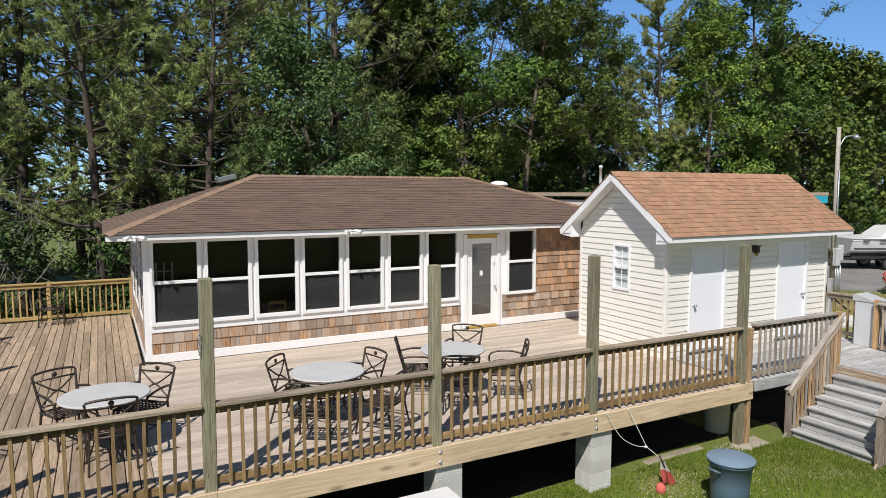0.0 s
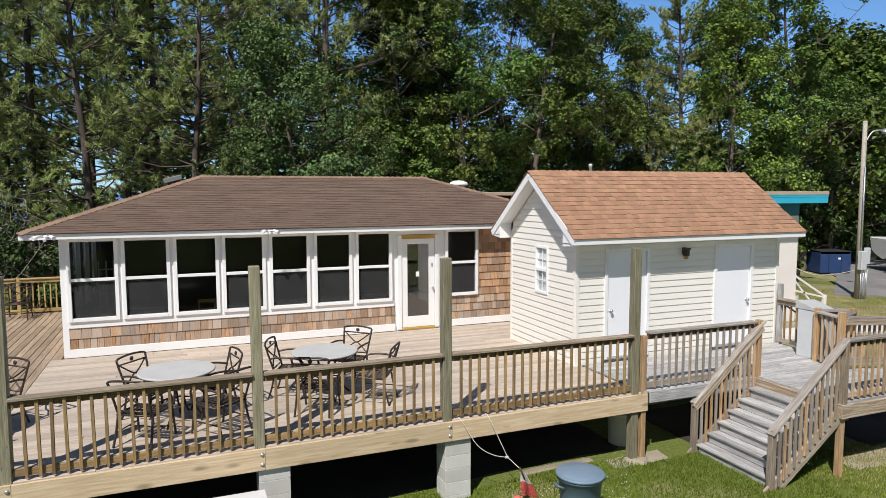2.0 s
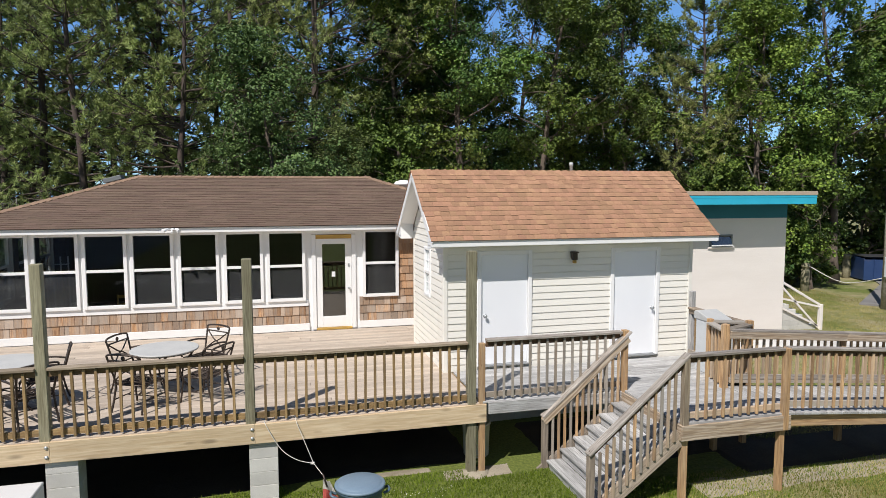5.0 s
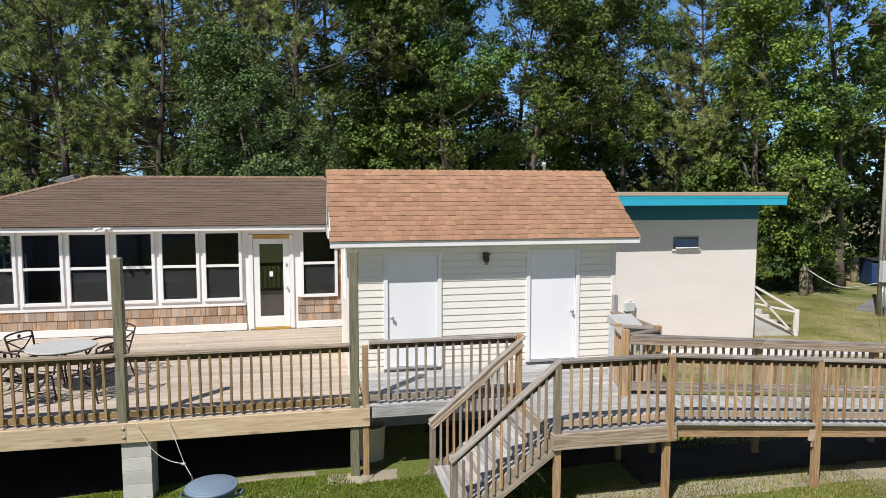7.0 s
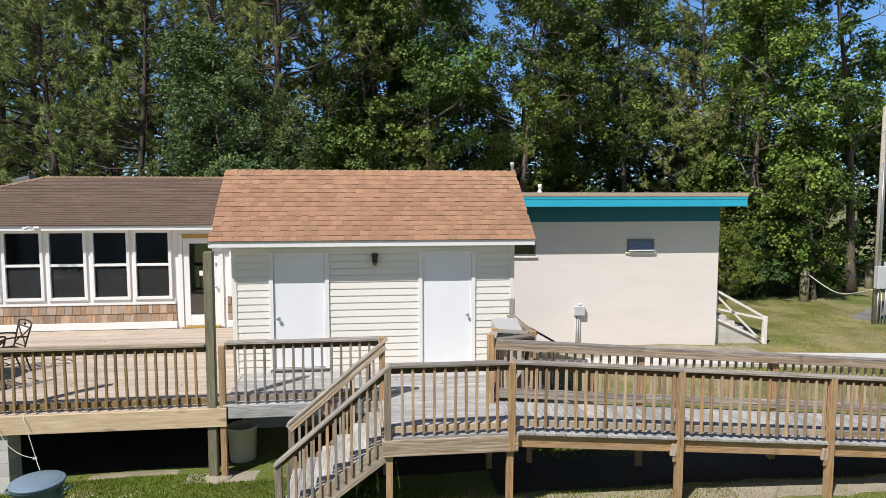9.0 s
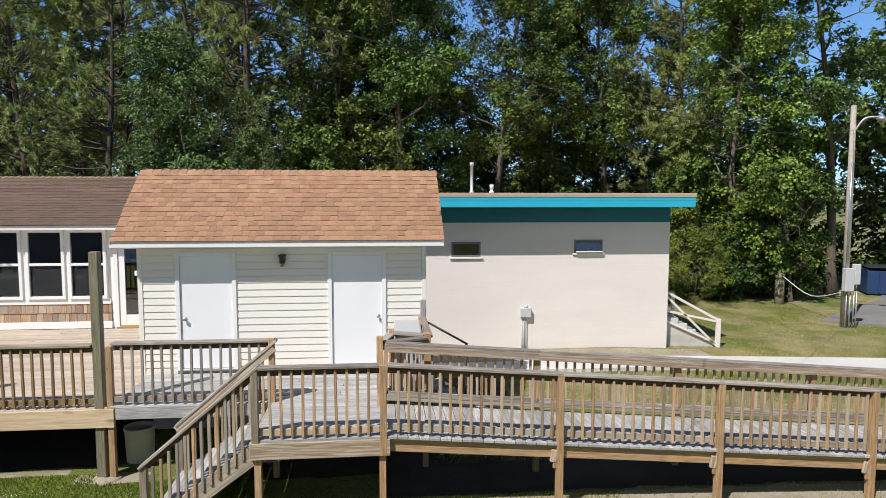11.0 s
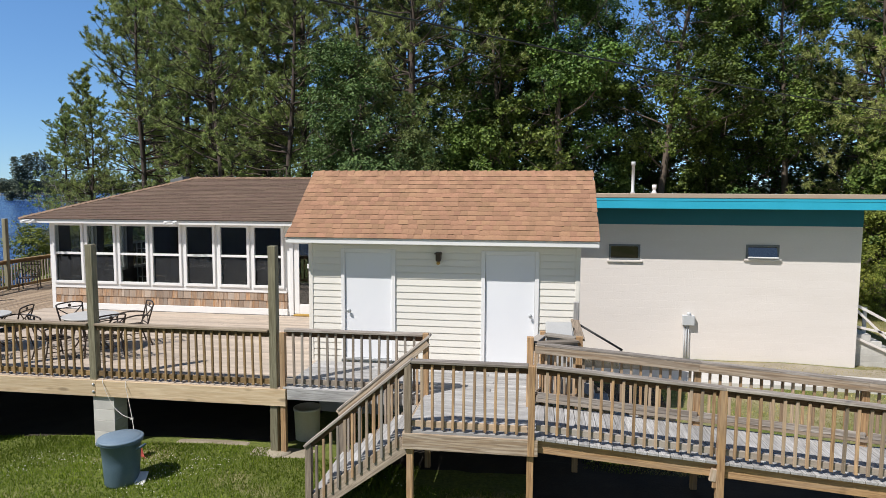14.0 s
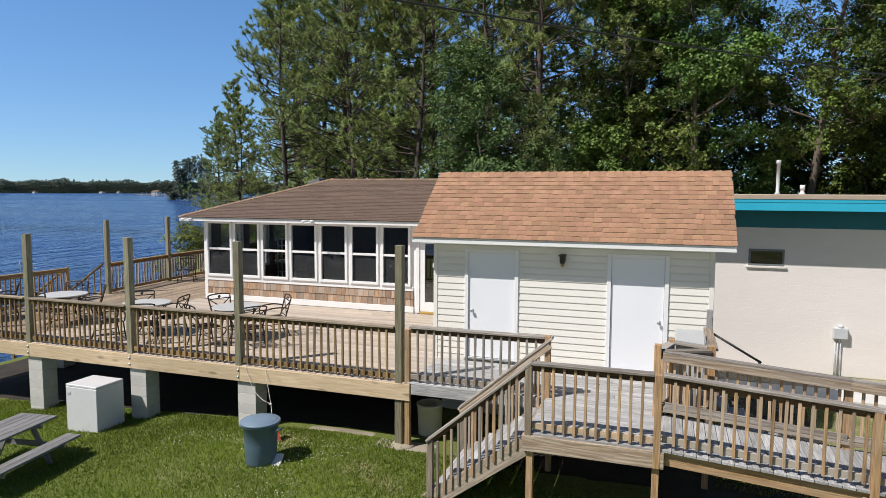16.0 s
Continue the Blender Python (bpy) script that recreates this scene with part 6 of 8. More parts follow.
plant(gum_d, [(10.4, 23.0, 0, 0.95), (12.1, 23.4, 140, 0.9), (22.1, 29.4, 70, 0.95), (26.9, 25.2, 220, 0.98), (31.0, 24.0, 300, 0.86), (31.2, 22.9, 40, 1.02), (33.6, 26.0, 170, 1.0), (17.4, 27.5, 190, 0.8)], USED)
plant(gum_c, [(43.5, 31.0, 60, 1.0), (52.0, 35.0, 190, 1.1), (42.0, 28.5, 30, 0.95), (49.5, 31.5, 200, 1.0), (57.0, 34.0, 70, 1.0), (65.0, 36.0, 300, 1.1), (46.0, 29.0, 20, 0.9), (53.5, 31.0, 260, 1.0), (62.0, 34.0, 100, 1.0)], USED)
plant(shrub_a, [(23.6, 21.6, 0, 0.9), (25.2, 22.0, 100, 0.8), (26.6, 22.4, 220, 0.85), (22.4, 22.6, 40, 1.0), (-4.7, 22.4, 77, 1.1), (-6.2, 22.5, 130, 1.1), (-5.9, 19.9, 40, 1.1), (-5.6, 24.0, 10, 1.2), (-3.9, 20.9, 200, 0.8), (31.0, 25.0, 250, 0.9), (27.0, 23.6, 20, 1.25), (29.2, 24.6, 140, 1.3), (32.6, 25.2, 70, 1.2)], USED)
plant(shrub_b, [(0.2, 21.6, 0, 1.0), (-2.2, 21.8, 120, 0.95), (2.3, 21.2, 150, 0.9), (5.8, 20.8, 240, 0.9), (-4.4, 22.6, 60, 1.0), (28.2, 23.2, 30, 0.9), (29.8, 24.0, 190, 1.0), (9.4, 21.4, 310, 0.9), (33.0, 26.5, 90, 0.9), (33.4, 28.6, 10, 1.8), (40.6, 29.0, 20, 2.0), (44.5, 27.5, 140, 1.1), (48.0, 29.0, 60, 1.1), (52.0, 30.0, 10, 1.2), (56.5, 31.5, 130, 1.2), (61.0, 32.5, 240, 1.2), (-1.0, 27.0, 33, 1.2), (3.5, 25.8, 200, 1.2), (-7.0, 28.0, 270, 1.2), (14.0, 26.2, 70, 1.1), (18.0, 26.6, 170, 1.1), (21.8, 26.6, 290, 1.1)], USED)


def dead_limb(points, radii, label):
    """A pale broken limb caught in the branches."""
    bm = bmesh.new()
    tube(bm, arc(points, 4), np.interp(np.linspace(0, 1, 4 * (len(points) - 1) + 1), np.linspace(0, 1, len(radii)), radii).tolist(), 6)
    tagged(part("dead_branch", bm, M_TWIG), label, "branch", "dead branches in the trees")


dead_limb([(27.5, 24.4, 10.6), (28.3, 24.4, 10.2), (29.2, 24.2, 9.5), (30.0, 24.4, 8.9)], [0.012, 0.03, 0.05, 0.075], "pale broken limb hanging across the sweetgum crown")
dead_limb([(27.8, 23.6, 5.7), (28.0, 23.6, 5.4), (28.2, 23.5, 4.9), (28.6, 23.5, 4.2)], [0.012, 0.025, 0.045, 0.07], "pale broken limb low at the wood's edge")


def far_wood(name, centre_fn, count, leaf, seed, label):
    rng = np.random.default_rng(seed)
    c = np.array([centre_fn(rng) for _ in range(count)])
    up = np.tile(np.array([0.0, 0.0, 1.0]), (count, 1))
    o = put(name, leaf_mesh(name, rng, c, up, leaf, leaf * 0.7, M_FAR, 0.4), None, Matrix())
    return tagged(o, label, "woods", "", "stuff")


def shore_point(rng):
    """Across the river, a low wooded bank that the eye meets far off."""
    a = radians(rng.uniform(28, 68))
    d = rng.uniform(1480, 1540)
    x, y = 13.6 - d * math.sin(a), -3.5 + d * math.cos(a)
    top = 25 + 7 * noise.noise(Vector((a * 40, 0, 0))) + 4 * noise.noise(Vector((a * 160, 0, 5))) + 4 * noise.noise(Vector((a * 500, 0, 9)))
    return x, y, -1.6 + max(2, top) * rng.uniform(0, 1) ** 0.7


CLUMPS = [(41.75, 5.0), (41.35, 24.0), (41.05, 19.0), (40.75, 25.0), (40.4, 26.0), (40.0, 27.0), (39.5, 24.0), (39.0, 25.0)]


def point_point(rng):
    """Tall trees standing clump by clump on a point down the river."""
    ang, top = CLUMPS[int(rng.integers(0, len(CLUMPS)))]
    f = rng.uniform(0.45, 1.0) if rng.random() < 0.7 else rng.uniform(0.02, 0.4)
    a = radians(ang + rng.normal() * 0.14 * (1.25 - abs(f - 0.6)))
    d = rng.uniform(425, 440)
    return 13.6 - d * math.sin(a), -3.5 + d * math.cos(a), -1.6 + top * f


def back_point(rng):
    """The far side of the field beyond the trees."""
    a = radians(rng.uniform(0, 75))
    d = rng.uniform(190, 215)
    return 13 + d * math.sin(a), d * math.cos(a), -0.5 + (9 + 4 * noise.noise(Vector((a * 30, 1, 0)))) * rng.uniform(0, 1) ** 0.8


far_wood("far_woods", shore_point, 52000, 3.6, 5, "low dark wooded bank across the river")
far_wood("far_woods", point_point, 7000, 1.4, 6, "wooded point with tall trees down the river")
def deep_point(rng):
    """Understorey of the wood behind the first rows of trees."""
    x = rng.uniform(-9, 42)
    y = 36 + 0.12 * abs(x - 12) + rng.uniform(0, 6)
    top = (10.0 if x > 4 else 7.5) + 3.0 * noise.noise(Vector((x * 0.3, 0, 2)))
    return x - (0.35 * (y - 30) if x < 0 else 0), y, -0.3 + top * rng.uniform(0, 1) ** 1.25


far_wood("woodland", deep_point, 50000, 0.45, 8, "dark tangled understorey deep in the wood")
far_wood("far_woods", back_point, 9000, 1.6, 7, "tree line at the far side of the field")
bm = bmesh.new()
v = []
for i in range(41):
    a = radians(27 + i * 1.05)
    v.append([bm.verts.new((13.6 - d * math.sin(a), -3.5 + d * math.cos(a), z)) for d, z in ((1470, -2.0), (1480, -1.2), (1545, 0.5), (1550, 21.0), (2200, 21.0))])
for r0, r1 in zip(v, v[1:]):
    for i in range(4):
        bm.faces.new((r0[i], r0[i + 1], r1[i + 1], r1[i]))
tagged(part("far_bank", bm, M_BANK), "low far bank of the river", "ground", "", "structure")


def bare_shrub(x, y, height, seed):
    """Leafless grey twigs fanning up from the ground."""
    rng = np.random.default_rng(seed)
    t = thing("bare_shrub", (x, y, gz(x, y)), 0, "leafless shrub of pale grey twigs at the wood's edge", "shrub")
    bm = bmesh.new()
    for i in range(26):
        a = rng.uniform(0, 6.28)
        path = limb_path(rng, (x, y, gz(x, y) - 0.1), (0.55 * math.cos(a), 0.55 * math.sin(a), 1), height * rng.uniform(0.6, 1.05), 0.12, 6, 0.03)
        tube(bm, path, [0.022 * (1 - 0.8 * j / 6) for j in range(7)], 4, False)
        for j in range(2, 7):
            for _ in range(4):
                tube(bm, limb_path(rng, path[j], unit(rng, 1)[0] + np.array([0, 0, 0.5]), rng.uniform(0.3, 0.8), 0.25, 3, 0.05), [0.010, 0.008, 0.006, 0.004], 3, False)
    part("brush", bm, M_TWIG, t)


bare_shrub(-4.0, 21.2, 5.4, 41)

# ---- patio furniture ----
def patio_chair():
    c = thing("patio_chair", (0, 0, 0), 0, "bronze cast-metal patio armchair with crossed back", "chair", "chairs on the deck")
    bm = bmesh.new()
    tube(bm, [(-0.25, -0.22, 0.41), (0.25, -0.22, 0.41), (0.25, 0.22, 0.41), (-0.25, 0.22, 0.41), (-0.25, -0.22, 0.41)], 0.015, 6)
    part("seat_frame", bm, M_BRONZE, c)
    for i in range(9):
        x = -0.22 + 0.055 * i
        bm = bmesh.new()
        tube(bm, arc([(x, -0.20, 0.415), (x, 0.0, 0.395), (x, 0.18, 0.415), (x, 0.235, 0.395)], 3), 0.011, 5)
        part("seat_slat", bm, M_BRONZE, c)
    for i in range(6):
        y = -0.20 + 0.08 * i
        bm = bmesh.new()
        tube(bm, [(-0.24, y, 0.408), (0.0, y, 0.398), (0.24, y, 0.408)], 0.010, 5)
        part("cross_slat", bm, M_BRONZE, c)
    bm = bmesh.new()
    bl = lambda x, z: (x, -0.22 - 0.28 * (z - 0.42), z)
    tube(bm, arc([bl(-0.23, 0.42), bl(-0.25, 0.62), bl(-0.27, 0.82), bl(-0.25, 0.885), (0, -0.37, 0.905), bl(0.25, 0.885), bl(0.27, 0.82), bl(0.25, 0.62), bl(0.23, 0.42)]), 0.016, 6)
    tube(bm, [bl(-0.255, 0.80), bl(0.255, 0.80)], 0.012, 6)
    tube(bm, [bl(-0.245, 0.47), bl(0.245, 0.47)], 0.012, 6)
    tube(bm, arc([bl(-0.24, 0.47), bl(-0.06, 0.61), bl(0.06, 0.66), bl(0.25, 0.80)]), 0.012, 6)
    tube(bm, arc([bl(0.24, 0.47), bl(0.06, 0.61), bl(-0.06, 0.66), bl(-0.25, 0.80)]), 0.012, 6)
    bmesh.ops.create_uvsphere(bm, u_segments=10, v_segments=6, radius=0.035, matrix=Matrix.Translation(bl(0, 0.845)) @ Matrix.Diagonal((1, 0.5, 1, 1)))
    part("backrest", bm, M_BRONZE, c)
    for s in (-1, 1):
        bm = bmesh.new()
        tube(bm, arc([(s * 0.26, -0.28, 0.64), (s * 0.29, -0.10, 0.67), (s * 0.30, 0.12, 0.66), (s * 0.285, 0.25, 0.60), (s * 0.27, 0.24, 0.42)]), 0.016, 6)
        part("armrest", bm, M_BRONZE, c)
        bm = bmesh.new()
        tube(bm, arc([(s * 0.25, 0.22, 0.42), (s * 0.265, 0.24, 0.2), (s * 0.27, 0.27, 0.0)]), 0.016, 6)
        part("leg", bm, M_BRONZE, c)
        bm = bmesh.new()
        tube(bm, arc([(s * 0.24, -0.21, 0.42), (s * 0.25, -0.25, 0.2), (s * 0.26, -0.31, 0.0)]), 0.016, 6)
        part("leg", bm, M_BRONZE, c)
    bm = bmesh.new()
    tube(bm, [(-0.255, 0.03, 0.18), (0.255, 0.03, 0.18)], 0.010, 5)
    for s in (-1, 1):
        tube(bm, [(s * 0.255, -0.26, 0.18), (s * 0.255, 0.24, 0.18)], 0.010, 5)
    part("stretcher", bm, M_BRONZE, c)
    return c


def patio_table():
    t = thing("patio_table", (0, 0, 0), 0, "round patio table with pale stone top and bronze base", "table", "tables on the deck")
    bm = bmesh.new()
    lathe(bm, [(0.46, 0.705), (0.515, 0.708), (0.528, 0.718), (0.528, 0.732), (0.518, 0.74)], 40)
    part("tabletop", bm, M_TABLE, t)
    bm = bmesh.new()
    lathe(bm, [(0.47, 0.69), (0.49, 0.69), (0.49, 0.703), (0.47, 0.703)], 32)
    tube(bm, [(0.26 * math.cos(a), 0.26 * math.sin(a), 0.26) for a in (2 * math.pi * i / 24 for i in range(25))], 0.012, 6)
    part("ring", bm, M_BRONZE, t)
    for i in range(4):
        a = math.pi / 4 + i * math.pi / 2
        bm = bmesh.new()
        tube(bm, [Vector((r * math.cos(a), r * math.sin(a), z)) for r, z in ((0.46, 0.69), (0.40, 0.6), (0.24, 0.42), (0.22, 0.26), (0.30, 0.12), (0.42, 0.0))], [0.016, 0.018, 0.02, 0.02, 0.018, 0.016], 6)
        part("leg", bm, M_BRONZE, t)
    return t


TABLES = [(-0.45, 8.52), (2.37, 8.26), (4.58, 8.58), (-2.75, 8.0)]
table = patio_table()
table.matrix_basis = pose(*TABLES[0], DZ, 0, 0, 10)
for i, (x, y) in enumerate(TABLES[1:]):
    copy_thing(table, pose(x, y, DZ, 0, 0, 25 + 30 * i))
# chair backs stand out from their tables; each chair looks at its table
CHAIR_BACKS = [(0, -1.08, 9.40), (0, 0.24, 9.10), (0, -0.36, 7.72), (1, 1.74, 8.74), (1, 3.20, 8.52), (1, 3.13, 7.28), (1, 1.80, 7.27), (2, 3.80, 9.05), (2, 5.34, 9.45), (2, 5.52, 7.84), (2, 4.20, 7.55), (3, -2.20, 8.68), (3, -3.0, 7.3)]
chair = patio_chair()
first = True
for k, x, y in CHAIR_BACKS:
    tx, ty = TABLES[k]
    a = math.atan2(ty - y, tx - x)
    d = 0.34
    m = pose(x + d * math.cos(a), y + d * math.sin(a), DZ, 0, 0, math.degrees(a) - 90 + 8 * math.sin(x * 7))
    if first:
        chair.matrix_basis = m
        first = False
    else:
        copy_thing(chair, m)
copy_thing(chair, pose(-2.95, 15.75, DZ, 0, 0, -150))
copy_thing(chair, pose(-1.55, 18.05, DZ, 0, 0, 178))

# ---- things on and under the deck ----
def bin_thing(x, y):
    z0 = gz(x, y)
    b = thing("dustbin", (x, y, z0), 20, "blue-grey plastic dustbin with domed lid on the grass", "bin")
    grow = Matrix.Translation((x, y, z0)) @ Matrix.Diagonal((1.1, 1.1, 1.14, 1)) @ Matrix.Translation((-x, -y, -z0))
    bm = bmesh.new()
    lathe(bm, [(0.215, 0.0), (0.225, 0.02), (0.24, 0.3), (0.262, 0.56), (0.285, 0.57), (0.285, 0.60), (0.265, 0.60), (0.25, 0.55)], 32, (x, y, z0))
    bm.transform(grow)
    part("body", bm, M_BINBLUE, b)
    bm = bmesh.new()
    lathe(bm, [(0.285, 0.598), (0.298, 0.602), (0.298, 0.622), (0.285, 0.632), (0.262, 0.630), (0.252, 0.636), (0.235, 0.648), (0.1, 0.656), (0.02, 0.658)], 32, (x, y, z0))
    bm.transform(grow)
    part("lid", bm, M_BINLID, b, "paler grey-blue lid")
    for s in (-1, 1):
        bm = bmesh.new()
        tube(bm, arc([(x + s * 0.27, y - 0.06, z0 + 0.50), (x + s * 0.335, y - 0.05, z0 + 0.53), (x + s * 0.335, y + 0.05, z0 + 0.53), (x + s * 0.27, y + 0.06, z0 + 0.50)]), 0.016, 6)
        bm.transform(grow)
        part("handle", bm, M_BINBLUE, b)
    return b


M_BINLID = mottled("faded_blue_plastic", (0.14, 0.20, 0.265), (0.18, 0.25, 0.315), 3.0, 0.55, bump=0.05, dirt=(0.28, 0.34, 0.38))
bin_thing(7.36, 5.44)
bm = bmesh.new()
bx(bm, -0.08, 0.08, -0.012, 0.012, 0, 0.24)
bmesh.ops.bevel(bm, geom=bm.edges[:], offset=0.006, segments=1, affect="EDGES")
bm.transform(pose(7.68, 5.36, gz(7.68, 5.36) - 0.01, -58, 0, 12))
tagged(part("plastic_board", bm, M_CHEST), "pale plastic board leaning by the dustbin", "board")

# white chest on the grass
chest = thing("chest", (2.98, 6.18, gz(3, 6.2)), 2, "white enamel chest standing on the grass by the deck", "chest")
block("body", 2.60, 3.38, 5.86, 6.52, gz(3, 6.2) - 0.02, gz(3, 6.2) + 0.875, M_CHEST, chest, bevel=0.010)
block("lid", 2.60, 3.38, 5.86, 6.52, gz(3, 6.2) + 0.877, gz(3, 6.2) + 0.925, M_CHEST, chest, bevel=0.010)
block("plate", 2.64, 2.72, 5.853, 5.8595, gz(3, 6.2) + 0.72, gz(3, 6.2) + 0.78, M_GREYBOX, chest)

# tub under the porch
tub = thing("tub", (9.58, 7.5, gz(9.6, 7.5) - 0.06), 0, "dirty white plastic tub under the porch edge", "tub")
bm = bmesh.new()
g0 = gz(9.6, 7.5) - 0.06
lathe(bm, [(0.20, 0.0), (0.21, 0.02), (0.232, 0.58), (0.245, 0.58), (0.245, 0.62), (0.225, 0.62), (0.22, 0.5), (0.20, 0.06), (0.02, 0.05)], 28, (9.58, 7.5, g0))
part("body", bm, M_BARREL, tub)
# rope and pennant hanging from the beam
rope = thing("rope", (6.6, 6.5, 0.5), 0, "thin white rope with red pennant tied to the beam", "rope")
KNOT = (6.83, 6.52, 0.30)
for pts in ([(6.16, 6.80, 0.905), (6.18, 6.685, 0.86), (6.38, 6.62, 0.52), (6.60, 6.56, 0.36), KNOT], [(6.60, 6.80, 0.905), (6.61, 6.685, 0.86), (6.72, 6.60, 0.58), KNOT], [KNOT, (6.96, 6.36, 0.16)]):
    bm = bmesh.new()
    tube(bm, arc(pts), 0.005, 5)
    part("strand", bm, M_ROPE, rope)
bm = bmesh.new()
bmesh.ops.create_icosphere(bm, subdivisions=1, radius=0.02, matrix=Matrix.Translation(KNOT))
for k in range(5):
    tube(bm, arc([(6.795 + 0.011 * k, 6.535, 0.318), (6.79 + 0.011 * k, 6.515, 0.30), (6.795 + 0.011 * k, 6.52, 0.283)], 3), 0.004, 4)
part("knot", bm, M_ROPE, rope, "frayed white knot")
def cloth(f0, f1, material, label):
    """A strip of the pennant, creased, widening from its tip."""
    bm = bmesh.new()
    rows = []
    for i in range(5):
        f = f0 + (f1 - f0) * i / 4
        rows.append([bm.verts.new((6.97 + 0.07 * f + (u - 0.35) * (0.06 + 0.24 * f), 6.35 - 0.06 * f + 0.04 * math.sin(u * 8 + f * 4) * f, 0.16 - 0.36 * f - 0.10 * u * f + 0.02 * math.sin(u * 6))) for u in (0, 0.2, 0.4, 0.6, 0.8, 1.0)])
    for r0, r1 in zip(rows, rows[1:]):
        for j in range(5):
            bm.faces.new((r0[j], r0[j + 1], r1[j + 1], r1[j]))
    bmesh.ops.solidify(bm, geom=bm.faces[:], thickness=0.005)
    part("pennant", bm, material, rope, label)


cloth(0.12, 0.48, M_ROPE, "white band of the pennant")
cloth(0.482, 1.0, M_RED, "faded red cloth of the pennant")
bm = bmesh.new()
tube(bm, [(6.95, 6.37, 0.19), (7.0, 6.31, 0.02)], [0.016, 0.012], 6)
part("toggle", bm, M_BRONZE, rope, "dark wooden toggle")
bm = bmesh.new()
bmesh.ops.create_uvsphere(bm, u_segments=12, v_segments=8, radius=0.075, matrix=Matrix.Translation((6.84, 6.22, gz(6.84, 6.22) + 0.06)) @ Matrix.Diagonal((1, 1, 1.25, 1)))
tagged(part("float", bm, M_RED), "small red float lying on the grass", "float")

# picnic table
pic = thing("picnic_table", (3.1, 4.1, gz(3.1, 4.1)), 0, "grey weathered wooden picnic table on the grass", "table")
g0 = gz(3.1, 4.1)
TX, TY, TA = 3.34, 3.86, radians(98)


def pt(u, w, z):
    return (TX + u * math.cos(TA) - w * math.sin(TA), TY + u * math.sin(TA) + w * math.cos(TA), g0 + z)


for i in range(5):
    bar("top_board", pt(-0.95, -0.30 + 0.15 * i, 0.74), pt(0.95, -0.30 + 0.15 * i, 0.74), 0.142, 0.038, M_PICNIC, pic)
for s in (-1, 1):
    for i in (0, 1):
        bar("seat_board", pt(-0.95, s * (0.62 + 0.145 * i), 0.44), pt(0.95, s * (0.62 + 0.145 * i), 0.44), 0.138, 0.038, M_PICNIC, pic)
for u in (-0.6, 0.6):
    bar("seat_bearer", pt(u, -0.80, 0.38), pt(u, 0.80, 0.38), 0.038, 0.09, M_PICNIC, pic)
    bar("top_bearer", pt(u + 0.04, -0.34, 0.68), pt(u + 0.04, 0.34, 0.68), 0.038, 0.09, M_PICNIC, pic)
    for s in (-1, 1):
        bar("leg", pt(u - 0.04, s * 0.58, 0.0), pt(u - 0.04, s * 0.20, 0.72), 0.038, 0.09, M_PICNIC, pic)

# footing strip and sandy litter
patch("footing", 7.3, 8.75, 6.93, 7.2, M_SAND, "low ragged concrete footing strip under the deck", "footing", 0.09, 0.16, 0.014)
bm = bmesh.new()
lathe(bm, [(0.22, -0.05), (0.19, 0.015), (0.12, 0.03)], 14, (9.33, 6.78, gz(9.3, 6.8)))
for vv in bm.verts:
    vv.co += 0.05 * noise.noise_vector(vv.co * 4)
tagged(part("post_footing", bm, M_SAND), "lumpy concrete footing round the post", "footing")

# white rack inside, before the water-side windows
rack = thing("storage_rack", (0.82, 16.3, 0.9), 0, "white wire storage rack inside by the window", "rack")
for du in (-0.26, -0.09, 0.08, 0.26):
    bar("upright", (0.82 + du, 16.3, 0.902), (0.82 + du, 16.3, 2.50), 0.032, 0.032, M_WHITE, rack)
for k in range(5):
    bar("shelf", (0.54, 16.3, 1.05 + 0.31 * k), (1.10, 16.3, 1.05 + 0.31 * k), 0.05, 0.02, M_WHITE, rack)
# vents and lamps of the house
bm = bmesh.new()
lathe(bm, [(0.17, 4.22), (0.17, 4.36), (0.27, 4.37), (0.28, 4.40), (0.24, 4.46), (0.12, 4.50), (0.02, 4.51)], 20, (9.95, 15.62, 0))
tagged(part("roof_ventilator", bm, M_WHITE), "white domed ventilator on the brown roof", "vent")
vent = thing("roof_vent", (2.32, 16.0, 4.2), 0, "dark metal box vent on the roof hip", "vent")
VM = pose(2.38, 16.0, 4.36, 0, -15, 0)
for nm, w, z0, z1 in (("hood", 0.22, 0.10, 0.22), ("base", 0.15, -0.2, 0.098)):
    bm = bmesh.new()
    bx(bm, -w, w, -w, w, z0, z1)
    bmesh.ops.bevel(bm, geom=bm.edges[:], offset=0.012, segments=1, affect="EDGES")
    bm.transform(VM)
    part(nm, bm, M_GREYFRAME if nm == "hood" else M_BRONZE, vent)


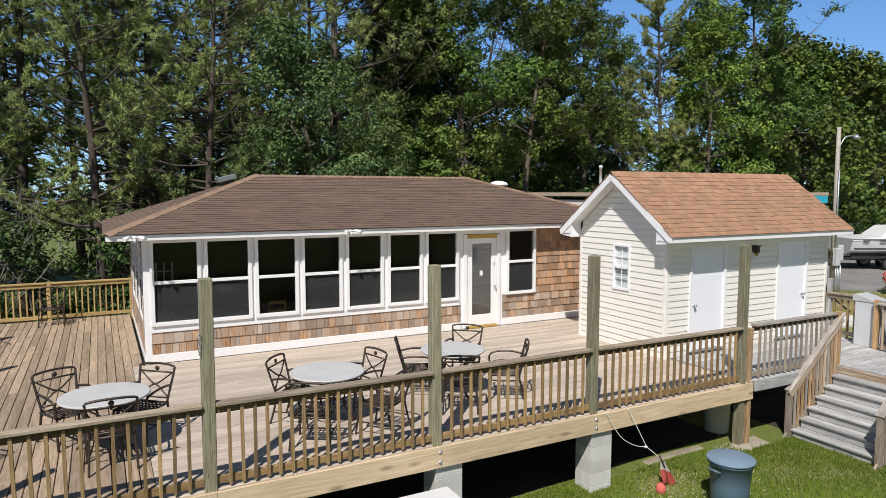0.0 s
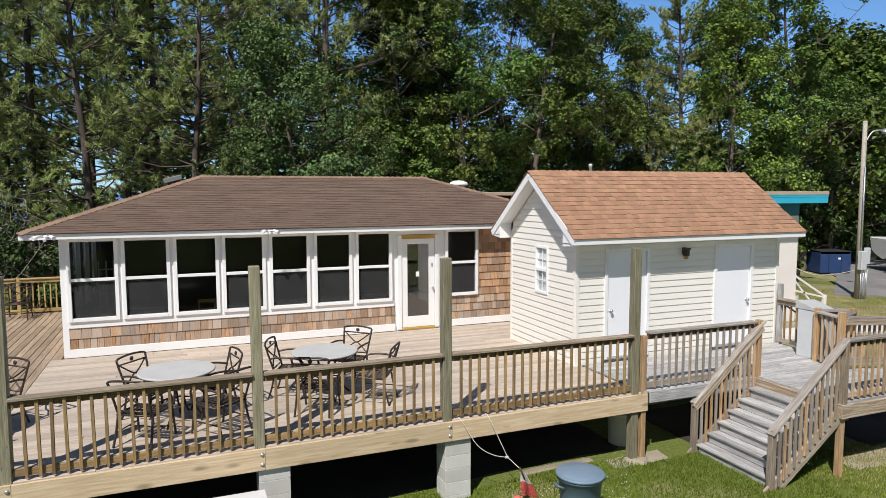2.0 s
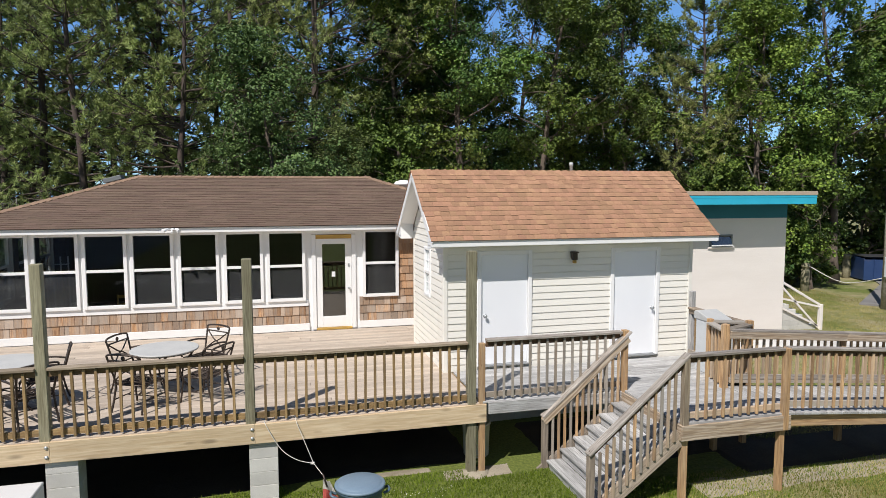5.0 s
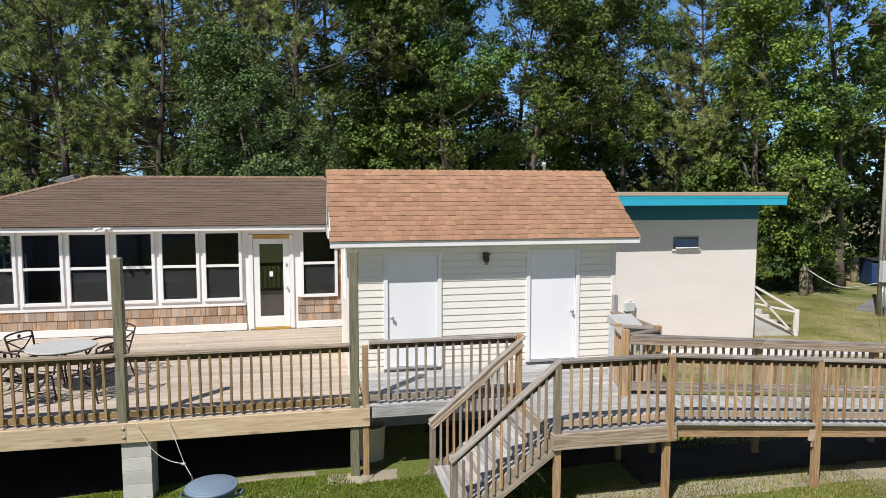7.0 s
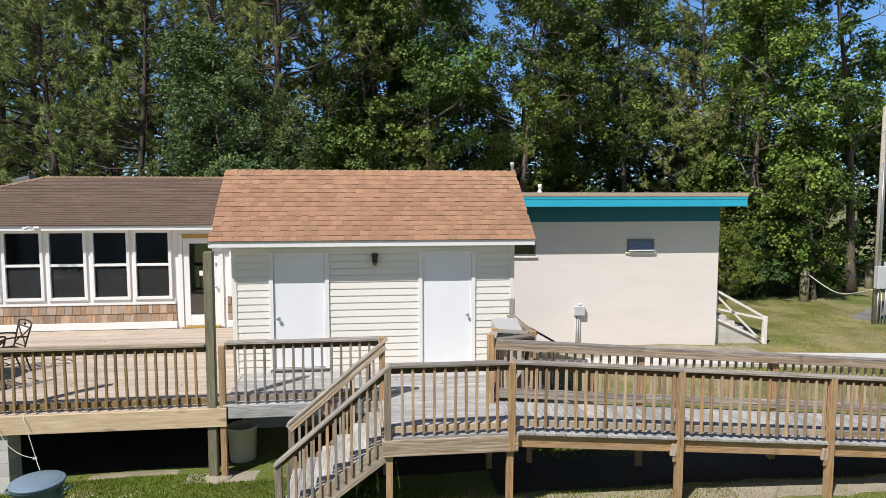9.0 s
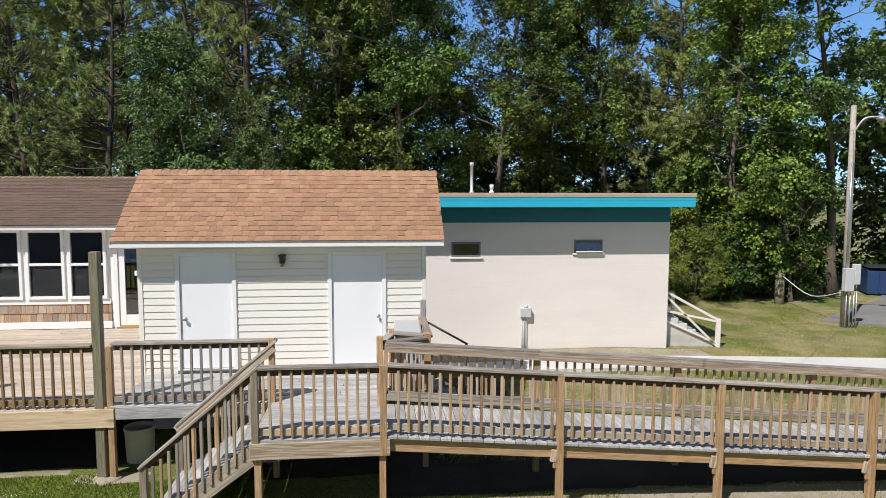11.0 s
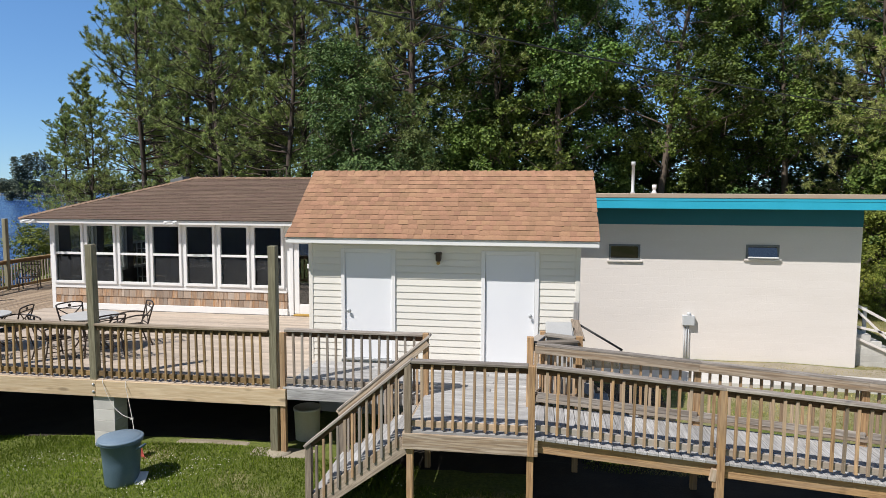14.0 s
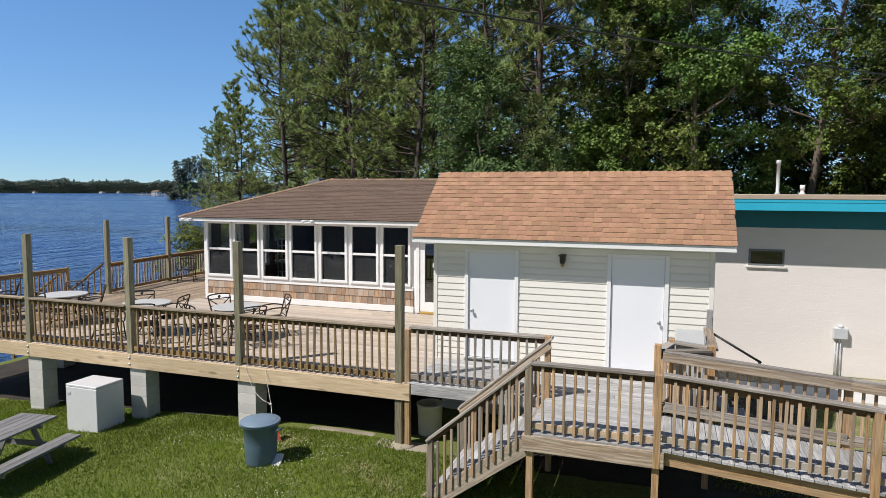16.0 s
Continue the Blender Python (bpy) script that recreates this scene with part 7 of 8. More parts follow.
def floodlight(x, y, z):
    f = thing("floodlight", (x, y, z), 0, "white twin floodlight with a sensor under the eave", "lamp", "floodlights on the eaves")
    bm = bmesh.new()
    lathe(bm, [(0.062, -0.03), (0.062, 0.0), (0.03, 0.02)], 12, (x, y, z))
    part("base", bm, M_WHITE, f)
    for s in (-1, 1):
        bm = bmesh.new()
        tube(bm, [(x + s * 0.02, y - 0.02, z - 0.01), (x + s * 0.08, y - 0.07, z + 0.0), (x + s * 0.10, y - 0.09, z), (x + s * 0.14, y - 0.15, z - 0.01), (x + s * 0.21, y - 0.25, z - 0.04)], [0.016, 0.016, 0.030, 0.038, 0.052], 12)
        part("head", bm, M_WHITE, f)
    bm = bmesh.new()
    tube(bm, [(x, y - 0.02, z - 0.02), (x, y - 0.08, z - 0.05), (x, y - 0.10, z - 0.06), (x, y - 0.17, z - 0.09)], [0.014, 0.014, 0.032, 0.034], 10)
    part("sensor", bm, M_WHITE, f)
    return f


for fx, fz in ((4.22, 3.38), (0.12, 3.37)):
    lamp_set = floodlight(fx, 12.42, fz)
    lamp_set.scale = (0.82, 0.82, 0.82)

# seen inside the sunroom
stool = thing("wooden_chair", (3.0, 13.6, 0.9), 0, "small yellow wooden chair inside the sunroom", "chair")
for dx in (0, 0.34):
    for dy, h in ((0, 0.90), (-0.34, 0.45)):
        bar("leg", (2.8 + dx, 13.7 + dy, 0.905), (2.8 + dx, 13.7 + dy, 0.905 + h), 0.035, 0.035, M_YELLOW, stool)
block("seat", 2.77, 3.17, 13.33, 13.73, 1.36, 1.39, M_YELLOW, stool)
bar("back_rail", (2.8, 13.7, 1.76), (3.14, 13.7, 1.76), 0.02, 0.07, M_YELLOW, stool)
bar("back_rail", (2.8, 13.7, 1.58), (3.14, 13.7, 1.58), 0.02, 0.05, M_YELLOW, stool)
crate = thing("crate", (1.0, 13.5, 0.9), 12, "turquoise plastic crate inside the sunroom", "crate")
for a, b, c, d in ((0.75, 1.25, 13.3, 13.33), (0.75, 1.25, 13.67, 13.7), (0.75, 0.78, 13.331, 13.669), (1.22, 1.25, 13.331, 13.669)):
    block("side", a, b, c, d, 0.91, 1.42, M_TEAL, crate)
block("base", 0.781, 1.219, 13.331, 13.669, 0.905, 0.93, M_TEAL, crate)


# ---- yard beyond the building ----
pole = thing("utility_pole", (29.70, 17.66, -0.2), 0, "weathered utility pole with meter boxes and a lamp arm", "utility pole")
bm = bmesh.new()
tube(bm, [(29.70, 17.66, -0.95), (29.68, 17.66, 3.5), (29.65, 17.66, 7.15)], [0.115, 0.105, 0.085], 12)
part("shaft", bm, M_POLE, pole)
block("meter_box", 29.47, 29.80, 17.36, 17.55, 0.80, 1.60, M_GREYBOX, pole, bevel=0.015)
block("meter_box", 29.82, 30.05, 17.39, 17.55, 1.03, 1.74, M_GREYBOX, pole, bevel=0.015)
for dx in (-0.12, 0.02, 0.16, 0.26):
    bm = bmesh.new()
    tube(bm, [(29.73 + dx, 17.47, -0.75), (29.73 + dx, 17.47, 0.80)], 0.022)
    part("conduit", bm, M_STEEL, pole)
bm = bmesh.new()
tube(bm, [(29.59, 17.51, 1.45), (29.59, 17.51, 5.2)], 0.035)
part("conduit", bm, M_STEEL, pole)
bm = bmesh.new()
tube(bm, arc([(29.70, 17.61, 6.3), (29.95, 17.51, 6.7), (30.35, 17.31, 6.75)]), 0.03)
part("lamp_arm", bm, M_STEEL, pole)
bm = bmesh.new()
lathe(bm, [(0.05, 0.12), (0.08, 0.05), (0.17, 0.0), (0.17, -0.04), (0.09, -0.10)], 14, (30.40, 17.29, 6.70))
part("lamp_head", bm, M_STEEL, pole)
cable = thing("cable", (20, 7.2, 5.2), 0, "dark overhead service cable to the utility pole", "cable")
bm = bmesh.new()
ca, cb = Vector((31.00, 18.90, 6.54)), Vector((-6.76, -19.76, 7.49))
tube(bm, [Vector((29.7, 17.66, 6.34))] + [ca.lerp(cb, i / 40) - Vector((0, 0, 1.84 * 4 * (i / 40) * (1 - i / 40))) for i in range(2, 41)], 0.0065, 5)
part("wire", bm, M_BLACK, cable)


def bollard(x, y):
    g = gz(x, y)
    b = thing("bollard", (x, y, g), 0, "thick wooden mooring post with a capped top", "bollard", "bollards by the drive")
    bm = bmesh.new()
    lathe(bm, [(0.19, -0.3), (0.18, 1.02), (0.145, 1.05), (0.145, 1.11), (0.19, 1.14), (0.18, 1.26), (0.13, 1.31), (0.02, 1.33)], 10, (x, y, g))
    part("shaft", bm, M_POST, b)


bollard(30.3, 22.3)
bollard(36.1, 25.6)
bm = bmesh.new()
tube(bm, arc([(30.3, 22.1, 0.72), (30.1, 20.0, 0.24), (29.74, 17.80, 0.72)]), 0.02, 5)
tagged(part("barrier_rope", bm, M_ROPE), "pale rope slung from the bollard to the pole", "rope")

dump = thing("dumpster", (36.9, 24.6, -0.6), 0, "dark blue steel dumpster by the wood", "dumpster")
DM = pose(36.9, 24.6, gz(36.9, 24.6), 0, 0, -22) @ Matrix.Diagonal((0.78, 0.78, 0.86, 1))


def local_block(name, x0, x1, y0, y1, z0, z1, material, parent, m, label="", bevel=0.01):
    bm = bmesh.new()
    bx(bm, x0, x1, y0, y1, z0, z1)
    bmesh.ops.bevel(bm, geom=bm.edges[:], offset=bevel, segments=1, affect="EDGES")
    bm.transform(m)
    return part(name, bm, material, parent, label)


local_block("side", -1.1, 1.1, -0.9, -0.84, 0.12, 1.35, M_DUMP, dump, DM)
local_block("side", -1.1, 1.1, 0.84, 0.9, 0.12, 1.5, M_DUMP, dump, DM)
local_block("side", -1.1, -1.04, -0.839, 0.839, 0.12, 1.42, M_DUMP, dump, DM)
local_block("side", 1.04, 1.1, -0.839, 0.839, 0.12, 1.42, M_DUMP, dump, DM)
local_block("base", -1.039, 1.039, -0.839, 0.839, 0.12, 0.18, M_DUMP, dump, DM)
local_block("lid", -1.12, 1.12, -0.93, 0.93, 1.505, 1.55, M_BLACK, dump, DM, "black plastic lid")
for x in (-0.5, 0.4):
    local_block("rib", x, x + 0.08, -0.95, -0.902, 0.15, 1.33, M_DUMP, dump, DM)
local_block("skid", -1.0, 1.0, -0.7, -0.55, 0.0, 0.119, M_DUMP, dump, DM)
local_block("skid", -1.0, 1.0, 0.55, 0.7, 0.0, 0.119, M_DUMP, dump, DM)
local_block("sticker", 0.18, 0.36, -0.912, -0.905, 1.0, 1.12, M_WHITE, dump, DM, "small white sticker", 0.001)


def hull(name, m, length, beam, parent):
    """A planing hull lofted over its sections."""
    bm = bmesh.new()
    secs = []
    for i in range(11):
        f = i / 10
        w = beam / 2 * (1 - max(0, f - 0.35) ** 2.2 / 0.65 ** 2.2 * 0.97)
        keel = 0.0 + 0.55 * max(0, f - 0.6) ** 2 / 0.16
        sheer = 0.95 + 0.35 * f
        pts = [(0, keel), (w * 0.55, keel + 0.18), (w * 0.86, keel * 0.7 + 0.36), (w, sheer - 0.14), (w * 1.03, sheer - 0.1), (w, sheer)]
        secs.append([bm.verts.new((f * length, s * y, z)) for s, ps in ((-1, pts[::-1]), (1, pts[1:])) for y, z in ps])
    for r0, r1 in zip(secs, secs[1:]):
        for j in range(len(r0) - 1):
            bm.faces.new((r0[j], r0[j + 1], r1[j + 1], r1[j]))
    bm.faces.new(secs[0])
    for r0, r1 in zip(secs, secs[1:]):
        bm.faces.new((r0[0], r1[0], r1[-1], r0[-1]))
    bmesh.ops.recalc_face_normals(bm, faces=bm.faces[:])
    bm.transform(m)
    return part(name, bm, M_GEL, parent)


boat = thing("boat", (42, 22, 0.5), 0, "white motor boat with a raked cabin resting on a trailer", "boat")
BM = pose(40.0, 23.6, gz(42, 22) + 0.80, 0, 0, -30) @ Matrix.Diagonal((1.22, 1.22, 1.22, 1))
hull("hull", BM, 7.4, 2.4, boat)
for s in (-1, 1):
    local_block("stripe", 0.05, 3.2, *sorted((s * 1.238, s * 1.262)), 0.42, 0.50, M_BLACK, boat, BM, "black boot stripe", 0.003)
    local_block("rub_rail", 0.0, 3.2, *sorted((s * 1.225, s * 1.275)), 0.93, 0.98, M_GREYBOX, boat, BM, "", 0.01)


def raked(name, x0, x1, half, z0, z1, rake, material, label):
    """A cabin block whose fore and aft faces lean."""
    bm = bmesh.new()
    v = bx(bm, x0, x1, -half, half, z0, z1)
    for q in v[4:]:
        q.co.x += rake if q.co.x < (x0 + x1) / 2 else -rake * 1.6
        q.co.y *= 0.86
    bmesh.ops.bevel(bm, geom=bm.edges[:], offset=0.05, segments=2, affect="EDGES")
    bm.transform(BM)
    part(name, bm, material, boat, label)


raked("cabin", 1.5, 6.2, 0.95, 1.0, 1.55, 0.7, M_GEL, "long low white cabin")
raked("bridge", 2.7, 5.0, 0.8, 1.52, 2.2, 0.55, M_GEL, "raked white bridge")
raked("windscreen", 3.5, 5.1, 0.74, 1.60, 2.05, 0.5, M_GLASS_D, "dark raked windscreen")
for x in (0.5, 1.3):
    local_block("port", x, x + 0.3, -1.262, -1.24, 0.82, 0.88, M_BLACK, boat, BM, "small dark port", 0.004)
trailer = thing("boat_trailer", (42, 22, 0), 0, "dark steel tandem-axle boat trailer", "trailer")
for y in (-0.75, 0.75):
    local_block("rail", -0.2, 6.4, y - 0.05, y + 0.05, -0.06, 0.06, M_BLACK, trailer, BM @ pose(0, 0, -0.08), "", 0.01)
    local_block("bunk", 0.2, 5.2, y - 0.05, y + 0.05, -0.018, 0.20, M_BLACK, trailer, BM, "", 0.01)
local_block("cross_beam", 1.9, 2.1, -1.0, 1.0, -0.16, -0.06, M_STEEL, trailer, BM @ pose(0, 0, -0.08))
for y in (-1.05, 1.05):
    local_block("fender", 1.35, 3.4, y - 0.14, y + 0.14, 0.04, 0.075, M_BLACK, trailer, BM, "black wheel fender", 0.01)
for x in (1.9, 2.85):
    for y in (-1.05, 1.05):
        w = thing_part("wheel", trailer)
        for nm, mat, prof in (("tyre", M_BLACK, [(0.19, -0.10), (0.30, -0.11), (0.33, -0.08), (0.33, 0.08), (0.30, 0.11), (0.19, 0.10)]), ("rim", M_WHITE, [(0.05, -0.115), (0.21, -0.118), (0.215, -0.10), (0.215, 0.10), (0.21, 0.118), (0.05, 0.115)])):
            bm = bmesh.new()
            lathe(bm, prof, 20)
            bm.transform(BM @ pose(x, y, -0.32, 90, 0, 0))
            part(nm, bm, mat, w)

M_PETAL = leafy("azalea_flower", (0.50, 0.03, 0.05), (0.62, 0.06, 0.09), shine=0.2)
M_AZA = leafy("azalea_leaf", (0.03, 0.07, 0.02), (0.06, 0.12, 0.03))
aza = tree_kind("flowering_bush", broadleaf(41, 1.1, 0.5, 2600, M_AZA, bare=0.05, leaf=(0.09, 0.05), limbs=14, clump=0.2), "small bush with bright red flowers", "bush", "")
aza.matrix_basis = pose(32.0, 16.1, gz(31, 16), 0, 0, 0)
rng = np.random.default_rng(8)
fc = np.array([0, 0, 0.75]) + unit(rng, 260) * np.array([0.5, 0.5, 0.42]) * rng.uniform(0.8, 1.1, (260, 1))
fl = new("flowers", leaf_mesh("flowers", rng, fc, unit(rng, 260), 0.10, 0.09, M_PETAL))
fl.parent = aza

# a second pole out in the field
far_pole = thing("utility_pole", (84.5, 85.5, gz(84.5, 85.5)), 0, "bare weathered pole standing in the field", "utility pole")
bm = bmesh.new()
tube(bm, [(84.5, 85.5, -1.2), (84.4, 85.5, 13.2)], [0.22, 0.14], 10)
part("shaft", bm, M_POLE, far_pole)

# far docks and houses on the river
def far_spot(bearing, d):
    a = radians(bearing)
    return 13.6 - d * math.sin(a), -3.5 + d * math.cos(a)


def gable(name, x, y, z, w, dep, h, rise, wall_mat, label, category, group):
    """A small far building: walls and a pitched roof."""
    t = thing(name, (x, y, z), 0, label, category, group)
    block("wall", x - w / 2, x + w / 2, y - dep / 2, y + dep / 2, z, z + h, wall_mat, t)
    bm = bmesh.new()
    v = [bm.verts.new((x + sx * (w / 2 + 0.4), y + sy * (dep / 2 + 0.5), z + zz)) for sx in (-1, 1) for sy, zz in ((-1, h), (1, h), (0, h + rise))]
    for q in ((0, 2, 1), (3, 4, 5), (0, 3, 5, 2), (2, 5, 4, 1), (1, 4, 3, 0)):
        bm.faces.new([v[i] for i in q])
    bmesh.ops.recalc_face_normals(bm, faces=bm.faces[:])
    part("roof", bm, M_ROOF_H, t)


for bearing, ln in ((44.3, 60), (41.6, 46)):
    x, y = far_spot(bearing, 860)
    dk = thing("dock", (x, y, -1.6), 0, "low weathered dock out over the water", "dock", "docks along the river")
    block("deck_planks", x, x + ln, y - 1.5, y + 1.5, -0.6, -0.1, M_POLE, dk)
    for k in range(9):
        bar("pile", (x + ln * (k + 0.3) / 9, y - 1.7, -2.6), (x + ln * (k + 0.3) / 9, y - 1.7, 1.6 + 0.9 * (k % 3)), 0.7, 0.7, M_POLE, dk)
for bearing, d, w in ((42.9, 858, 9), (40.9, 855, 11)):
    x, y = far_spot(bearing, d)
    gable("boathouse", x, y, -1.6, w, 7, 4.2, 2.2, M_GREYBOX, "small grey boathouse at the end of a dock", "boathouse", "boathouses along the river")
for bearing, w in ((51.2, 5.5), (46.8, 8), (45.6, 5.5)):
    x, y = far_spot(bearing, 1462)
    gable("far_house", x, y, -1.6, w, 7, 2.6, 1.9, M_STUCCO, "small cream house on the far bank", "house", "houses on the far bank")

# ---- grass ----
def blades(name, spots, height, width, material, seed, label, category):
    rng = np.random.default_rng(seed)
    n = len(spots)
    c = np.array(spots)
    a = rng.uniform(0, 2 * math.pi, n)
    s = np.stack([np.cos(a), np.sin(a), np.zeros(n)], 1)
    lean = rng.normal(size=(n, 3)) * np.array([0.35, 0.35, 0.0]) + np.array([0, 0, 1])
    h = height * rng.uniform(0.5, 1.3, (n, 1))
    v = np.stack([c - s * width / 2, c + s * width / 2, c + lean * h], 1).reshape(-1, 3)
    o = put(name, np_mesh(name, v, [], np.arange(3 * n).reshape(-1, 3), material), None, Matrix())
    return tagged(o, label, category, "", "stuff")


rng = random.Random(3)
spots = []
while len(spots) < 210000:
    r = rng.random()
    if r < 0.70:
        x, y = rng.uniform(-2.5, 17.0), 7.4 - 6.2 * rng.random() ** 1.35
    elif r < 0.86:
        x, y = rng.uniform(13.0, 27.0), rng.uniform(2.5, 13.8)
    else:
        x, y = rng.uniform(21.5, 31.0), rng.uniform(12.8, 22.5)
    bare = noise.noise(Vector((x * 0.5, y * 0.5, 2.0))) + (0.12 if x > 12 and y < 6 else 0)
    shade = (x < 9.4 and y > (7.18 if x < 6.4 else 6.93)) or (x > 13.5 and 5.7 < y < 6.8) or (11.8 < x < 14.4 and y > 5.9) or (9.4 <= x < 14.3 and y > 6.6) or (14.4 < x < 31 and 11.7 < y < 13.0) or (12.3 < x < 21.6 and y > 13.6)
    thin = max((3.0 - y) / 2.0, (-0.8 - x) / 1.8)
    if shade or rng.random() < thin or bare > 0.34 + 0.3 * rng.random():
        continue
    spots.append((x, y, rough_ground(x, y) - 0.005))
dry = [p[0] > 14.5 + 3.0 * rng.gauss(0, 0.6) + 3.5 * noise.noise(Vector((p[0] * 0.5, p[1] * 0.5, 4.0))) for p in spots]
east = [p for p, d in zip(spots, dry) if d]
blades("grass", [p for p, d in zip(spots, dry) if not d], 0.055, 0.015, M_GRASS, 4, "short green lawn grass", "grass")
blades("grass", east, 0.05, 0.013, M_GRASS_DRY, 5, "short sun-dried olive lawn grass", "grass")
spots = []
while len(spots) < 1500:
    x, y = (rng.uniform(5.0, 11.8), rng.uniform(3.0, 6.4)) if rng.random() < 0.7 else (rng.uniform(21.5, 27), rng.uniform(13.2, 19))
    if noise.noise(Vector((x * 0.35, y * 0.35, 7.0))) < 0.12 * rng.random():
        continue
    z = rough_ground(x, y) + 0.05
    spots.append((x, y, z))
rngn = np.random.default_rng(9)
fl = put("clover_flowers", leaf_mesh("clover", rngn, np.array(spots), unit(rngn, len(spots)), 0.017, 0.015, M_FLOWER, 1.0), None, Matrix())
tagged(fl, "tiny white clover flowers in the lawn", "flowers", "", "stuff")

# ---- shingles ----
def shingle_mesh(w, h, t, material):
    key = ("shingle", round(w, 3), h, t, material.name)
    if key not in MESHES:
        bm = bmesh.new()
        v = [bm.verts.new(p) for p in ((0, 0, 0), (w, 0, 0), (w, h, -t * 0.9), (0, h, -t * 0.9), (0.0, 0.003, t), (w, 0.003, t), (w, h, 0.001), (0, h, 0.001))]
        for f in ((3, 2, 1, 0), (4, 5, 6, 7), (0, 1, 5, 4), (1, 2, 6, 5), (2, 3, 7, 6), (3, 0, 4, 7)):
            bm.faces.new([v[i] for i in f]).material_index = 1 if f == (0, 1, 5, 4) else 0
        MESHES[key] = mesh_of(bm, material, "shingle")
        MESHES[key].materials.append(M_BUTT)
    return MESHES[key]


def slope_frame(origin, along, up):
    """Local x along the eave, y up the slope, z out of the roof."""
    x, y = Vector(along).normalized(), Vector(up).normalized()
    z = x.cross(y)
    m = Matrix((x, y, z)).transposed().to_4x4()
    m.translation = Vector(origin)
    return m


WIDTHS = (0.12, 0.14, 0.16, 0.18)


def shingle_rows(m, length, expo, span, seed, rows_from=0, rows_to=999, widths=WIDTHS):
    """Yields (place, width) course by course; span(v) gives the course's ends."""
    rng = random.Random(seed)
    r = 0
    while r * expo < length - 0.03:
        u0, u1 = span(min(length, (r + 0.5) * expo))
        u = u0 - rng.uniform(0, 0.12)
        while u < u1 - 0.02:
            w = rng.choice(widths)
            a, b = max(u, u0), min(u + w, u1)
            if rows_from <= r < rows_to and b - a > 0.03:
                yield m @ Matrix.Translation((a, r * expo - 0.005 + (rng.choice((0.0, 0.0, -0.006, -0.012)) if r else 0.0), 0.005 + rng.uniform(0, 0.005))), round(b - a, 3) - 0.003, r
            u += w
        r += 1


def joined_shingles(name, rows, expo, t, material, parent):
    verts, faces = [], []
    for place, w, r in rows:
        base = len(verts)
        for p in ((0, 0, 0), (w, 0, 0), (w, expo * 1.12, -t * 0.9), (0, expo * 1.12, -t * 0.9), (0, 0.003, t), (w, 0.003, t), (w, expo * 1.12, 0.001), (0, expo * 1.12, 0.001)):
            verts.append((place @ Vector(p))[:])
        faces += [tuple(base + i for i in f) for f in ((4, 5, 6, 7), (0, 1, 5, 4), (1, 2, 6, 5), (3, 0, 4, 7))]
    me = bpy.data.meshes.new(name)
    inv = WORLD_OF[parent.name].inverted()
    me.from_pydata([(inv @ Vector(v))[:] for v in verts], [], faces)
    me.materials.append(material)
    me.materials.append(M_BUTT)
    me.polygons.foreach_set("material_index", [1 if k % 4 == 1 else 0 for k in range(len(faces))])
    o = put(name, me, parent, WORLD_OF[parent.name])
    return tagged(o, "", "", "", "stuff")


EXPO = 0.138
# shed, front slope piece by piece, back slope joined
sl = Vector((0, SRY - SEY, SRZ - SEZ - 0.04))
fs = slope_frame((RSX0 - 0.01, SEY - 0.032, SEZ + 0.036), (1, 0, 0), sl)
for place, w, r in shingle_rows(fs, sl.length + 0.01, EXPO, lambda v: (0, RSX1 - RSX0 + 0.02), 51, 0, 10):
    put("shingle", shingle_mesh(w, EXPO * 1.12, 0.009, M_ROOF_S), sroof, place)
joined_shingles("shingle_field", shingle_rows(fs, sl.length + 0.01, EXPO, lambda v: (0, RSX1 - RSX0 + 0.02), 51, 10), EXPO, 0.009, M_ROOF_SJ, sroof)
bs = slope_frame((RSX1 + 0.01, SBY + 0.02, SEZ + 0.044), (-1, 0, 0), (0, -sl.y, sl.z))
joined_shingles("shingle_field", shingle_rows(bs, sl.length + 0.01, EXPO, lambda v: (0, RSX1 - RSX0 + 0.02), 52), EXPO, 0.009, M_ROOF_SJ, sroof)


def cap_run(a, b, material, parent, seed, w=0.26, fall=0.5):
    """Folded ridge caps lapped along a ridge or hip."""
    a, b = Vector(a), Vector(b)
    n = max(1, int((b - a).length / 0.16))
    key = ("cap", material.name, round(fall, 2))
    if key not in MESHES:
        bm = bmesh.new()
        rows = [[bm.verts.new((x, y, -abs(y) * fall + dz - drop)) for y, drop in ((-w / 2, 0.02), (-w / 2, 0), (0, 0), (w / 2, 0), (w / 2, 0.02))] for x, dz in ((0, 0.0), (0.24, 0.02), (0.242, 0.0))]
        for r0, r1 in zip(rows, rows[1:]):
            for j in range(4):
                bm.faces.new((r0[j], r1[j], r1[j + 1], r0[j + 1]))
        bmesh.ops.recalc_face_normals(bm, faces=bm.faces[:])
        MESHES[key] = mesh_of(bm, material, "cap")
    for i in range(n):
        p = a.lerp(b, i / n)
        m = frame_m(p, p + (b - a))
        put("ridge_cap", MESHES[key], parent, m)


cap_run((RSX0 - 0.02, SRY, SRZ + 0.026), (RSX1 - 0.085, SRY, SRZ + 0.026), M_ROOF_S, sroof, 1, fall=0.80)

# house roof, three-tab strips
TABS, WIDE = 0.117, (0.26, 0.30, 0.30)
up = Vector((0, RY - EY0 + 0.03, RIDGE_Z - E0))
L = up.length
hs = slope_frame((EX0 - 0.04, EY0 - 0.045, E0 + 0.004), (1, 0, 0), up)
run = EX1 - EX0 + 0.08
near = shingle_rows(hs, L, TABS, lambda v: (v / L * (HALF + 0.04), run - v / L * (HALF + 0.04)), 61, 0, 9, WIDE)
